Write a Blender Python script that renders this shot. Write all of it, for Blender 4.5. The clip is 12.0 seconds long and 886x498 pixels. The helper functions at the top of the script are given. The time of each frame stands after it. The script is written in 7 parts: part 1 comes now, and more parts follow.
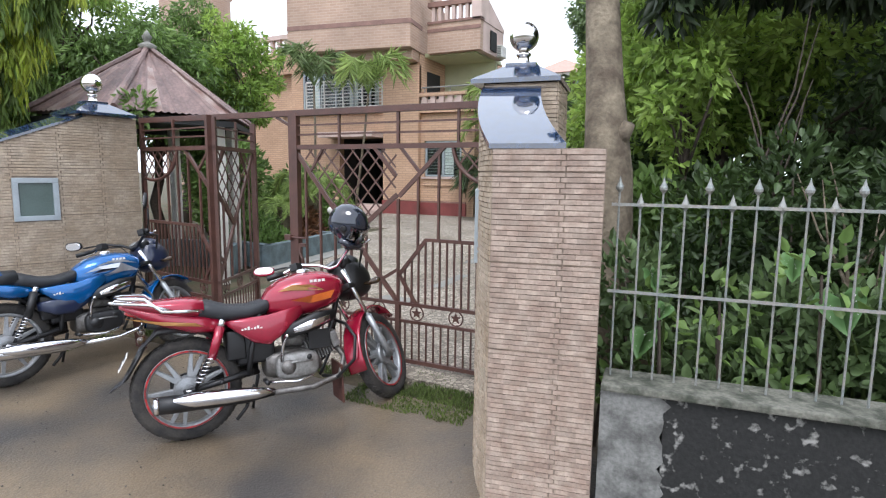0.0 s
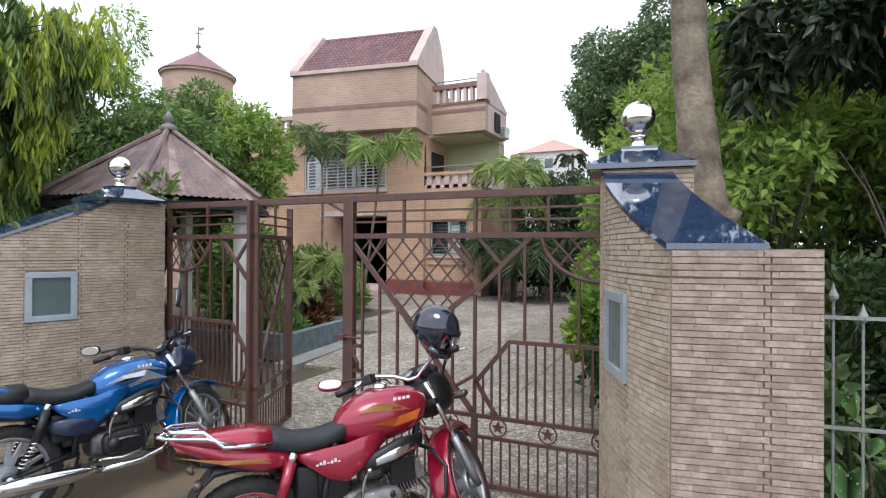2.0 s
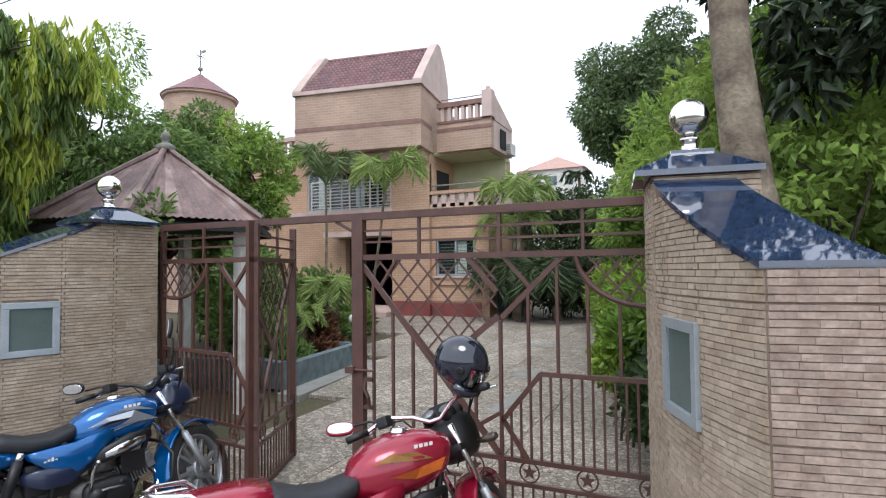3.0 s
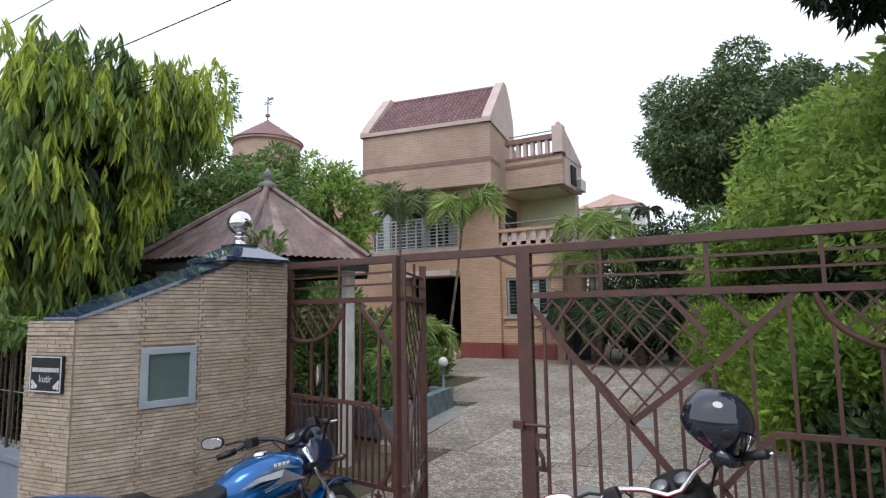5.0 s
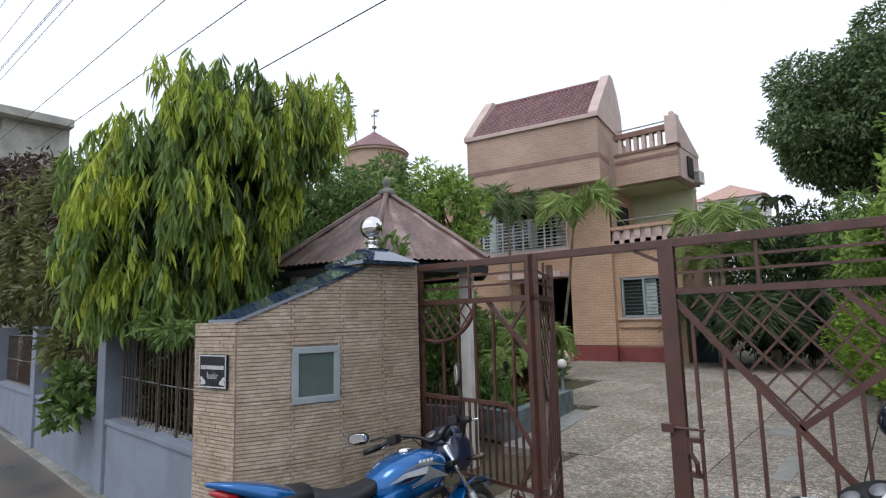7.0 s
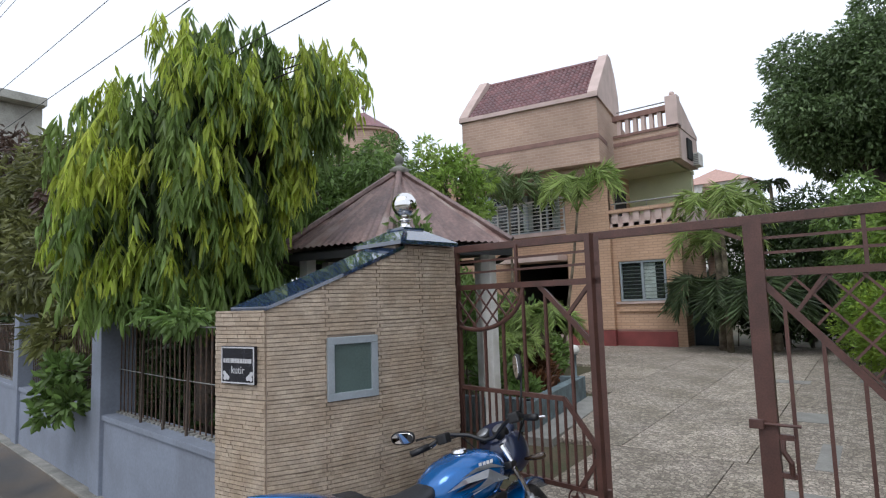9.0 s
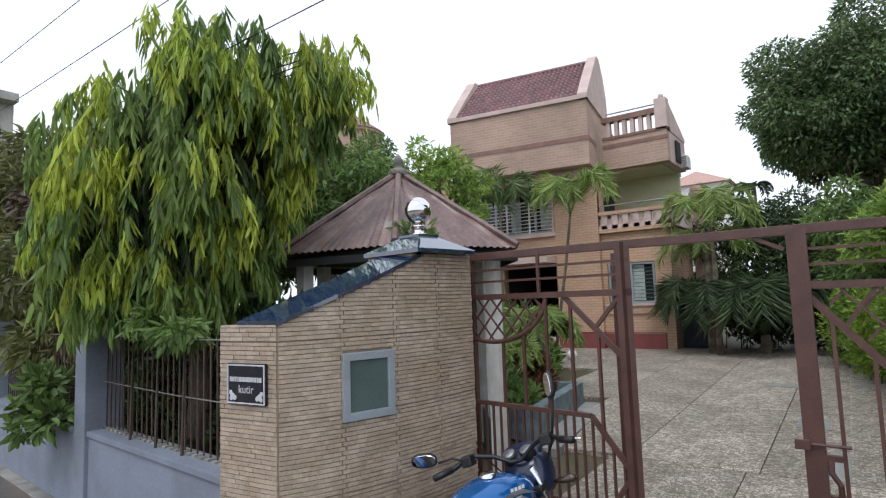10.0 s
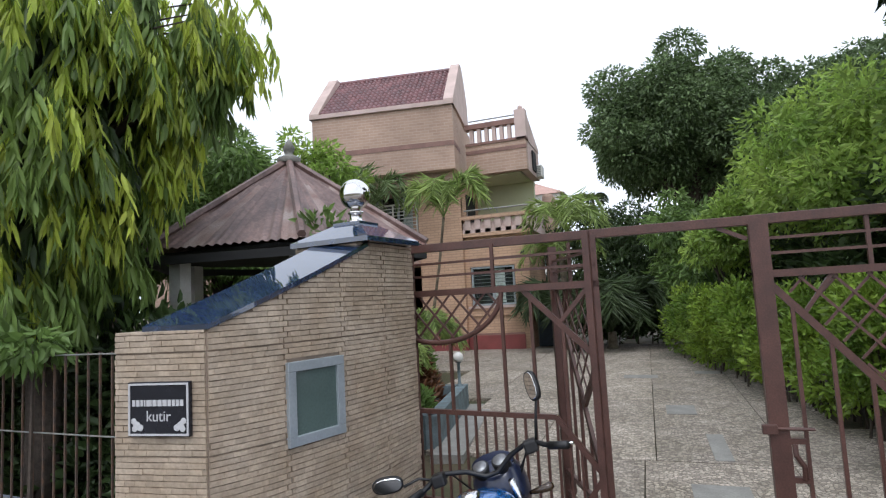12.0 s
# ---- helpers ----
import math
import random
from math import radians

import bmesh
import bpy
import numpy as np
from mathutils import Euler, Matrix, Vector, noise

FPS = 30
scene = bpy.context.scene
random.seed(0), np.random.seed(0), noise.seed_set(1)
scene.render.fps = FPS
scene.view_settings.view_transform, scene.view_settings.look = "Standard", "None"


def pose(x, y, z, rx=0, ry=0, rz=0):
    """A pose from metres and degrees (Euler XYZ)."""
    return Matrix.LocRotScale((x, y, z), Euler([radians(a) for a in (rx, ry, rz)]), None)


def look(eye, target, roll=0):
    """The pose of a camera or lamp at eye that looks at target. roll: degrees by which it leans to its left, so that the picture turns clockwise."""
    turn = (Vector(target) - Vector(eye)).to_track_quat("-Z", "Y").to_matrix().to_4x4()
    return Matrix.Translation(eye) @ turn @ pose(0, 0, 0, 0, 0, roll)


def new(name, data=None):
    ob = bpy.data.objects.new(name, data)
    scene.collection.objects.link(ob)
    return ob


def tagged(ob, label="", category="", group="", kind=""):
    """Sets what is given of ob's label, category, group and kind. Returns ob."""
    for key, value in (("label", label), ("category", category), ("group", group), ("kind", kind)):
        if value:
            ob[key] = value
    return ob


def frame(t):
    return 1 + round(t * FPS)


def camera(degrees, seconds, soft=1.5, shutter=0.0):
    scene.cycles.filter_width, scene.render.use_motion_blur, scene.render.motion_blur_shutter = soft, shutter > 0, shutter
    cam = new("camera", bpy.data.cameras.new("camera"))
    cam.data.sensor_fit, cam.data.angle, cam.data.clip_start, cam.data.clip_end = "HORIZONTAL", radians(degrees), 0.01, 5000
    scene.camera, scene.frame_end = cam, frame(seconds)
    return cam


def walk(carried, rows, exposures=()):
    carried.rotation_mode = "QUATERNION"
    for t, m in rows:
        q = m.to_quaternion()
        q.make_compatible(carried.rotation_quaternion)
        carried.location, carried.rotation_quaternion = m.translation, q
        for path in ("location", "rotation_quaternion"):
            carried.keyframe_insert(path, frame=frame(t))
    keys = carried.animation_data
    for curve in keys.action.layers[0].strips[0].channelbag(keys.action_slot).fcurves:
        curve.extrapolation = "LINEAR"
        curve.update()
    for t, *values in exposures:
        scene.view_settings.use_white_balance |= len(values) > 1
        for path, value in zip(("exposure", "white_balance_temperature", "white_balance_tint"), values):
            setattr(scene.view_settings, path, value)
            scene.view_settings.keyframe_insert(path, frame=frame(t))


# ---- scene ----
cam = camera(76.7, 12.0, soft=1.2)
PATH = [
    (0, (0.291, 0.023, 1.481), (-0.589, 1.799, 1.219), 0.7),
    (0.5, (0.124, 0.099, 1.544), (-0.735, 1.887, 1.289), 0.3),
    (1, (-0.071, 0.186, 1.579), (-0.92, 1.989, 1.419), 0.1),
    (1.5, (-0.289, 0.189, 1.565), (-1.135, 2.0, 1.5), 0.2),
    (2, (-0.523, 0.195, 1.591), (-1.362, 2.011, 1.595), 0.3),
    (2.5, (-0.639, 0.363, 1.586), (-1.476, 2.179, 1.62), -0.3),
    (2.7, (-0.696, 0.458, 1.595), (-1.535, 2.273, 1.647), -0.5),
    (4.3, (-1.304, 0.546, 1.617), (-2.194, 2.33, 1.771), -0.5),
    (4.5, (-1.452, 0.533, 1.62), (-2.345, 2.314, 1.797), -0.6),
    (5, (-1.651, 0.505, 1.608), (-2.628, 2.237, 1.828), -0.9),
    (5.5, (-1.782, 0.443, 1.618), (-2.848, 2.118, 1.856), -0.9),
    (6, (-1.794, 0.403, 1.614), (-2.941, 2.023, 1.856), -1.5),
    (6.5, (-1.824, 0.409, 1.6), (-3.045, 1.975, 1.842), -1.5),
    (7, (-1.819, 0.41, 1.585), (-3.09, 1.936, 1.825), -1.6),
    (7.5, (-1.873, 0.422, 1.562), (-3.16, 1.936, 1.787), -1.5),
    (9.3, (-2.488, 0.436, 1.635), (-3.683, 2.03, 1.808), -1.7),
    (9.5, (-2.557, 0.42, 1.666), (-3.736, 2.027, 1.838), -1.6),
    (10, (-2.674, 0.447, 1.68), (-3.839, 2.062, 1.862), -2.0),
    (10.5, (-2.83, 0.511, 1.664), (-3.966, 2.145, 1.865), -2.2),
    (11, (-3.024, 0.516, 1.645), (-4.064, 2.212, 1.846), -2.2),
    (11.5, (-3.216, 0.48, 1.64), (-4.063, 2.281, 1.838), -2.6),
    (12, (-3.408, 0.509, 1.648), (-4.079, 2.384, 1.829), -3.1),
]
walk(cam, [(t, look(eye, target, roll)) for t, eye, target, roll in PATH],
     exposures=[(0.0, 1.0, 5980, 12), (1.0, 0.88, 5980, 12), (2.5, 0.69, 5980, 12), (4.5, 0.45, 6000, 12), (6.0, 0.2, 6000, 12), (9.0, 0.24, 6000, 12), (12.0, 0.4, 6000, 12)])


# ---- daylight: bright overcast sky, weak wide sun ----
world = bpy.data.worlds.new("sky")
scene.world = world
world.use_nodes = True
wn, wl = world.node_tree.nodes, world.node_tree.links
sky = wn.new("ShaderNodeTexSky")
sky.sky_type = 'NISHITA'
sky.sun_disc = False
sky.sun_elevation, sky.sun_rotation = radians(55), radians(200)
sky.dust_density = 4.0
dim = wn.new("ShaderNodeMix")
dim.data_type = 'RGBA'
dim.inputs[0].default_value = 0.86
dim.inputs[7].default_value = (8.6, 8.9, 9.2, 1)
bg = wn["Background"]
bg.inputs["Strength"].default_value = 0.12
wl.new(sky.outputs[0], dim.inputs[6])
wl.new(dim.outputs[2], bg.inputs["Color"])
sun = new("sun", bpy.data.lights.new("sun", 'SUN'))
sun.data.energy, sun.data.angle, sun.data.color = 1.0, radians(25), (1.0, 0.97, 0.94)
sun.matrix_world = look((3, -8, 14), (0, 0, 0))

# ---- materials ----


def mat(name, color, rough=0.6, metal=0.0, vary=0.25, scale=8.0, fine=90.0, bump=0.15, second=None, island=0.0, coat=0.0, spec=0.5, obj=0.0, patch=0.5, trans=0.0, sharp=0.15):
    """A surface with stains at a large scale, grain at a fine one, and relief."""
    m = bpy.data.materials.new(name)
    m.use_nodes = True
    n, l = m.node_tree.nodes, m.node_tree.links
    b = n["Principled BSDF"]
    b.inputs["Metallic"].default_value = metal
    b.inputs["Coat Weight"].default_value = coat
    b.inputs["Coat Roughness"].default_value = 0.05
    b.inputs["Specular IOR Level"].default_value = spec
    tc = n.new("ShaderNodeTexCoord")
    big, small = n.new("ShaderNodeTexNoise"), n.new("ShaderNodeTexNoise")
    big.inputs["Scale"].default_value, small.inputs["Scale"].default_value = scale, fine
    big.inputs["Detail"].default_value, small.inputs["Detail"].default_value = 6, 3
    l.new(tc.outputs["Object"], big.inputs["Vector"])
    l.new(tc.outputs["Object"], small.inputs["Vector"])
    ramp = n.new("ShaderNodeValToRGB")
    second = second or tuple(c * (1 - vary) for c in color)
    e = ramp.color_ramp.elements
    e[0].position, e[1].position = patch - sharp, patch + sharp
    e[0].color, e[1].color = (*second, 1), (*color, 1)
    l.new(big.outputs["Fac"], ramp.inputs["Fac"])
    mul = n.new("ShaderNodeMix")
    mul.data_type, mul.blend_type = 'RGBA', 'MULTIPLY'
    mul.inputs[0].default_value = 1.0
    grain = n.new("ShaderNodeMapRange")
    grain.inputs[1].default_value, grain.inputs[2].default_value = 0.3, 0.7
    grain.inputs[3].default_value, grain.inputs[4].default_value = 1 - vary * 0.6, 1 + vary * 0.4
    l.new(small.outputs["Fac"], grain.inputs[0])
    l.new(ramp.outputs["Color"], mul.inputs[6])
    l.new(grain.outputs[0], mul.inputs[7])
    out = mul.outputs[2]
    if island or obj:
        src = n.new("ShaderNodeNewGeometry").outputs["Random Per Island"] if island else n.new("ShaderNodeObjectInfo").outputs["Random"]
        amount = island or obj
        hue = n.new("ShaderNodeHueSaturation")
        mr = n.new("ShaderNodeMapRange")
        mr.inputs[3].default_value, mr.inputs[4].default_value = 1 - amount, 1 + amount
        l.new(src, mr.inputs[0])
        l.new(mr.outputs[0], hue.inputs["Value"])
        l.new(out, hue.inputs["Color"])
        out = hue.outputs[0]
    l.new(out, b.inputs["Base Color"])
    rr = n.new("ShaderNodeMapRange")
    rr.inputs[3].default_value, rr.inputs[4].default_value = max(0.02, rough - 0.1 * (rough > 0.15)), min(1, rough + 0.12 * (rough > 0.15))
    l.new(big.outputs["Fac"], rr.inputs[0])
    l.new(rr.outputs[0], b.inputs["Roughness"])
    if bump:
        bu = n.new("ShaderNodeBump")
        bu.inputs["Strength"].default_value = bump
        bu.inputs["Distance"].default_value = 0.01
        l.new(small.outputs["Fac"], bu.inputs["Height"])
        l.new(bu.outputs[0], b.inputs["Normal"])
    if trans:
        tl = n.new("ShaderNodeBsdfTranslucent")
        mx = n.new("ShaderNodeMixShader")
        mx.inputs[0].default_value = trans
        l.new(out, tl.inputs["Color"])
        l.new(b.outputs[0], mx.inputs[1])
        l.new(tl.outputs[0], mx.inputs[2])
        l.new(mx.outputs[0], n["Material Output"].inputs["Surface"])
    return m


def leafmat(name, a, b2, trans=0.42):
    return mat(name, a, 0.45, vary=0.15, scale=1.2, fine=30, bump=0.05, second=b2, island=0.45, trans=trans, spec=0.4)


M_TILE = mat("strip_tile", (0.44, 0.36, 0.275), 0.6, vary=0.28, scale=5, fine=70, bump=0.35, second=(0.36, 0.28, 0.20), island=0.14)
M_TILE2 = mat("strip_tile_street", (0.40, 0.315, 0.255), 0.6, vary=0.28, scale=14, fine=70, bump=0.4, second=(0.30, 0.218, 0.172), island=0.17)
M_GROUT = mat("grout", (0.28, 0.22, 0.17), 0.9, vary=0.3)
M_GRANITE = mat("polished_granite", (0.030, 0.052, 0.105), 0.03, metal=0.0, vary=0.5, scale=30, fine=260, bump=0, spec=0.8, coat=0.4)
M_GRANITE.node_tree.nodes["Principled BSDF"].inputs["IOR"].default_value = 1.75
M_STEEL = mat("polished_steel", (0.82, 0.80, 0.78), 0.04, metal=1.0, vary=0.06, bump=0)
M_ALU = mat("aluminium_frame", (0.42, 0.47, 0.50), 0.35, metal=0.4, vary=0.12, bump=0.03)
M_GATE = mat("brown_gate_paint", (0.108, 0.050, 0.038), 0.42, vary=0.35, scale=9, fine=120, bump=0.12, second=(0.075, 0.036, 0.028))
M_SILVER = mat("silver_paint", (0.215, 0.24, 0.235), 0.45, metal=0.3, vary=0.3, scale=20, second=(0.30, 0.28, 0.25))
M_RUSTBAR = mat("rusty_bar", (0.065, 0.048, 0.04), 0.7, vary=0.4, scale=20, second=(0.11, 0.06, 0.035))
M_ROAD = mat("muddy_road", (0.170, 0.130, 0.086), 0.30, vary=0.4, scale=1.1, fine=75, bump=0.45, second=(0.060, 0.055, 0.050), patch=0.50, sharp=0.12)
M_EARTH = mat("garden_earth", (0.10, 0.075, 0.045), 0.95, vary=0.4, scale=2, fine=30, bump=0.6, second=(0.055, 0.06, 0.025))
M_PATCH = mat("pale_concrete", (0.29, 0.285, 0.26), 0.8, vary=0.25, scale=6, fine=70, bump=0.3)
M_PLASTER_GREY = mat("blue_grey_wall_paint", (0.215, 0.245, 0.30), 0.75, vary=0.15, scale=3, fine=40, bump=0.1, second=(0.175, 0.195, 0.235))
M_MOULD = mat("mouldy_plaster", (0.27, 0.265, 0.245), 0.9, vary=0.5, scale=20, fine=55, bump=0.4, second=(0.016, 0.016, 0.015), patch=0.635, sharp=0.055)
M_PALEPLASTER = mat("pale_stained_plaster", (0.19, 0.19, 0.178), 0.9, vary=0.4, scale=9, fine=60, bump=0.35, second=(0.045, 0.044, 0.04), patch=0.42)
M_COPINGSTONE = mat("lichened_coping", (0.16, 0.158, 0.13), 0.95, vary=0.5, scale=11, fine=60, bump=0.5, second=(0.05, 0.055, 0.04), patch=0.46, sharp=0.10)
M_CONC = mat("weathered_concrete", (0.30, 0.29, 0.26), 0.9, vary=0.3, scale=4, fine=50, bump=0.4, second=(0.16, 0.16, 0.14))
M_PALECONC = mat("pale_weathered_concrete", (0.46, 0.45, 0.40), 0.9, vary=0.3, scale=1.5, fine=20, bump=0.3, second=(0.30, 0.295, 0.26))
M_BLUEWALL = mat("faded_blue_wall", (0.17, 0.225, 0.245), 0.8, vary=0.35, scale=6, second=(0.10, 0.125, 0.13))
M_ROOFTIN = mat("rusty_corrugated_sheet", (0.235, 0.155, 0.138), 0.5, vary=0.45, scale=4, fine=30, bump=0.25, second=(0.13, 0.083, 0.075))
M_TIN2 = mat("bleached_corrugated_sheet", (0.36, 0.29, 0.26), 0.55, vary=0.35, scale=4, second=(0.20, 0.11, 0.09))
M_WHITE = mat("white_paint", (0.72, 0.71, 0.67), 0.6, vary=0.12, scale=5, second=(0.55, 0.53, 0.48))
# near-black painted as shade in house and gazebo depths; also small black parts
M_SHADE_BLACK = mat("black_paint_and_shade", (0.02, 0.02, 0.02), 0.8)
M_ROOFTILE = mat("maroon_roof_tile", (0.22, 0.105, 0.105), 0.5, vary=0.3, scale=3, second=(0.16, 0.085, 0.088), island=0.2)
M_TRIM = mat("pink_plaster_trim", (0.60, 0.465, 0.42), 0.8, vary=0.12, scale=2, fine=40, second=(0.48, 0.37, 0.32))
M_PLINTH = mat("red_oxide_plinth", (0.24, 0.060, 0.055), 0.6, vary=0.25, scale=3)
M_BAND = mat("brown_brick_band", (0.27, 0.155, 0.125), 0.75, vary=0.25, scale=4)
M_GREENPL = mat("pale_green_plaster", (0.50, 0.52, 0.33), 0.8, vary=0.1, scale=2)
M_BARK = mat("pale_bark", (0.27, 0.225, 0.16), 0.95, vary=0.4, scale=6, fine=35, bump=0.9, second=(0.11, 0.085, 0.06))
M_BARKD = mat("dark_bark", (0.085, 0.065, 0.05), 0.95, vary=0.4, scale=6, fine=35, bump=0.9)
M_LIME = leafmat("yellow_green_leaf", (0.50, 0.56, 0.085), (0.34, 0.44, 0.065), 0.5)
M_LEAF = leafmat("green_leaf", (0.185, 0.28, 0.075), (0.115, 0.19, 0.05))
M_LIGHTLEAF = leafmat("light_green_leaf", (0.34, 0.46, 0.10), (0.22, 0.34, 0.07), 0.5)
M_HEDGE = leafmat("hedge_leaf", (0.31, 0.43, 0.06), (0.16, 0.27, 0.045))
# deep green taken darker, with the shade in and under crowns in the colour
M_DEEP_SHADE = leafmat("deep_green_shade_leaf", (0.060, 0.098, 0.030), (0.036, 0.062, 0.02), 0.25)
M_PALM = leafmat("palm_leaf", (0.42, 0.52, 0.17), (0.27, 0.37, 0.11), 0.5)
M_FOREST = leafmat("dark_frond", (0.10, 0.145, 0.06), (0.06, 0.09, 0.04), 0.3)
M_FROND = leafmat("grey_green_frond", (0.22, 0.30, 0.115), (0.14, 0.20, 0.075), 0.4)
M_OLIVE = leafmat("olive_leaf", (0.17, 0.18, 0.055), (0.10, 0.11, 0.04), 0.3)
M_RUSSET = leafmat("russet_young_leaf", (0.105, 0.062, 0.042), (0.06, 0.04, 0.03), 0.2)
M_TREE = leafmat("mid_green_leaf", (0.155, 0.225, 0.09), (0.095, 0.145, 0.055), 0.35)
M_GRASS = leafmat("grass_blade", (0.15, 0.205, 0.055), (0.10, 0.145, 0.045))
# dark mango green, blackened further for the shade of the canopy above
M_MANGO_SHADE = leafmat("shade_blackened_green_leaf", (0.036, 0.056, 0.022), (0.020, 0.034, 0.015), 0.15)
M_DRY = leafmat("dry_leaf", (0.17, 0.075, 0.03), (0.10, 0.045, 0.025), 0.15)


def brickmat(name, a, b2, mortar, w, h, bump=0.3, joint=0.006):
    """Brick facing: courses by box-mapped coordinates, at real size."""
    m = bpy.data.materials.new(name)
    m.use_nodes = True
    n, l = m.node_tree.nodes, m.node_tree.links
    b = n["Principled BSDF"]
    b.inputs["Roughness"].default_value = 0.8
    tc, sep, add, com = n.new("ShaderNodeTexCoord"), n.new("ShaderNodeSeparateXYZ"), n.new("ShaderNodeMath"), n.new("ShaderNodeCombineXYZ")
    l.new(tc.outputs["Object"], sep.inputs[0])
    l.new(sep.outputs[0], add.inputs[0])
    l.new(sep.outputs[1], add.inputs[1])
    l.new(add.outputs[0], com.inputs[0])
    l.new(sep.outputs[2], com.inputs[1])
    br = n.new("ShaderNodeTexBrick")
    br.inputs["Scale"].default_value = 1.0
    br.inputs["Brick Width"].default_value, br.inputs["Row Height"].default_value = w, h
    br.inputs["Mortar Size"].default_value = joint
    br.inputs["Color1"].default_value, br.inputs["Color2"].default_value, br.inputs["Mortar"].default_value = (*a, 1), (*b2, 1), (*mortar, 1)
    l.new(com.outputs[0], br.inputs["Vector"])
    no = n.new("ShaderNodeTexNoise")
    no.inputs["Scale"].default_value = 0.7
    no.inputs["Detail"].default_value = 8
    l.new(tc.outputs["Object"], no.inputs["Vector"])
    mr = n.new("ShaderNodeMapRange")
    mr.inputs[1].default_value, mr.inputs[2].default_value = 0.3, 0.7
    mr.inputs[3].default_value, mr.inputs[4].default_value = 0.78, 1.12
    l.new(no.outputs["Fac"], mr.inputs[0])
    mul = n.new("ShaderNodeMix")
    mul.data_type, mul.blend_type = 'RGBA', 'MULTIPLY'
    mul.inputs[0].default_value = 1
    l.new(br.outputs["Color"], mul.inputs[6])
    l.new(mr.outputs[0], mul.inputs[7])
    l.new(mul.outputs[2], b.inputs["Base Color"])
    bu = n.new("ShaderNodeBump")
    bu.inputs["Strength"].default_value, bu.inputs["Distance"].default_value, bu.invert = bump, 0.01, True
    l.new(br.outputs["Fac"], bu.inputs["Height"])
    l.new(bu.outputs[0], b.inputs["Normal"])
    return m


M_BRICK = brickmat("facing_brick", (0.58, 0.385, 0.255), (0.52, 0.335, 0.215), (0.41, 0.265, 0.18), 0.24, 0.072, 0.4, 0.009)
M_BRICK_UP = brickmat("weathered_upper_brick", (0.45, 0.312, 0.23), (0.395, 0.264, 0.195), (0.475, 0.36, 0.285), 0.25, 0.078, 0.4, 0.009)


def glassmat(name, tint=(0.8, 0.9, 0.9), rough=0.02):
    m = bpy.data.materials.new(name)
    m.use_nodes = True
    b = m.node_tree.nodes["Principled BSDF"]
    b.inputs["Base Color"].default_value = (*tint, 1)
    b.inputs["Roughness"].default_value = rough
    b.inputs["Transmission Weight"].default_value = 1.0
    b.inputs["IOR"].default_value = 1.45
    return m


M_GLASS = glassmat("window_glass")
M_FROST = mat("frosted_green_glass", (0.095, 0.135, 0.125), 0.2, vary=0.15, scale=4, bump=0.02, spec=0.6)


def pebblemat(name, a, b2, gap):
    """Exposed pebbles in concrete, with moss stains."""
    m = mat(name, a, 0.85, vary=0.3, scale=1.6, fine=40, bump=0, second=b2, obj=0.16)
    n, l = m.node_tree.nodes, m.node_tree.links
    b = n["Principled BSDF"]
    src = b.inputs["Base Color"].links[0].from_socket
    tc = n.new("ShaderNodeTexCoord")
    vo, ve = n.new("ShaderNodeTexVoronoi"), n.new("ShaderNodeTexVoronoi")
    ve.feature = 'DISTANCE_TO_EDGE'
    for v in (vo, ve):
        v.inputs["Scale"].default_value = 27
        l.new(tc.outputs["Object"], v.inputs["Vector"])
    tone = n.new("ShaderNodeMapRange")
    tone.inputs[3].default_value, tone.inputs[4].default_value = 0.6, 1.4
    sep = n.new("ShaderNodeSeparateColor")
    l.new(vo.outputs["Color"], sep.inputs[0])
    l.new(sep.outputs[0], tone.inputs[0])
    mul = n.new("ShaderNodeMix")
    mul.data_type, mul.blend_type = 'RGBA', 'MULTIPLY'
    mul.inputs[0].default_value = 1
    l.new(src, mul.inputs[6])
    l.new(tone.outputs[0], mul.inputs[7])
    edge = n.new("ShaderNodeMapRange")
    edge.inputs[1].default_value, edge.inputs[2].default_value = 0.0, 0.12
    l.new(ve.outputs["Distance"], edge.inputs[0])
    mx = n.new("ShaderNodeMix")
    mx.data_type = 'RGBA'
    mx.inputs[6].default_value = (*gap, 1)
    l.new(edge.outputs[0], mx.inputs[0])
    l.new(mul.outputs[2], mx.inputs[7])
    l.new(mx.outputs[2], b.inputs["Base Color"])
    bu = n.new("ShaderNodeBump")
    bu.inputs["Strength"].default_value, bu.inputs["Distance"].default_value = 0.8, 0.008
    l.new(edge.outputs[0], bu.inputs["Height"])
    l.new(bu.outputs[0], b.inputs["Normal"])
    return m


M_DRIVE = pebblemat("mossy_pebble_slab", (0.43, 0.375, 0.315), (0.31, 0.27, 0.21), (0.14, 0.122, 0.095))

# ---- mesh tools ----


def part(name, bm, material, parent=None, label="", smooth=False):
    """Links a bmesh as one mesh object, under a thing or under a part."""
    me = bpy.data.meshes.new(name)
    bm.normal_update()
    bm.to_mesh(me)
    bm.free()
    mats = material if isinstance(material, (list, tuple)) else [material]
    for m in mats:
        me.materials.append(m)
    if smooth:
        me.shade_smooth()
    ob = new(name, me)
    ob.parent = parent
    if label:
        ob["label"] = label
    return ob


def thing(name, label, category, at=None, group="", kind=""):
    ob = new(name)
    ob.empty_display_size = 0.1
    if at is not None:
        ob.matrix_basis = at if isinstance(at, Matrix) else Matrix.Translation(at)
    return tagged(ob, label, category, group, kind)


def raw(name, verts, faces, material, parent=None, label="", smooth=False):
    me = bpy.data.meshes.new(name)
    me.from_pydata([tuple(v) for v in verts], [], faces)
    me.materials.append(material)
    if smooth:
        me.shade_smooth()
    ob = new(name, me)
    ob.parent = parent
    if label:
        ob["label"] = label
    return ob


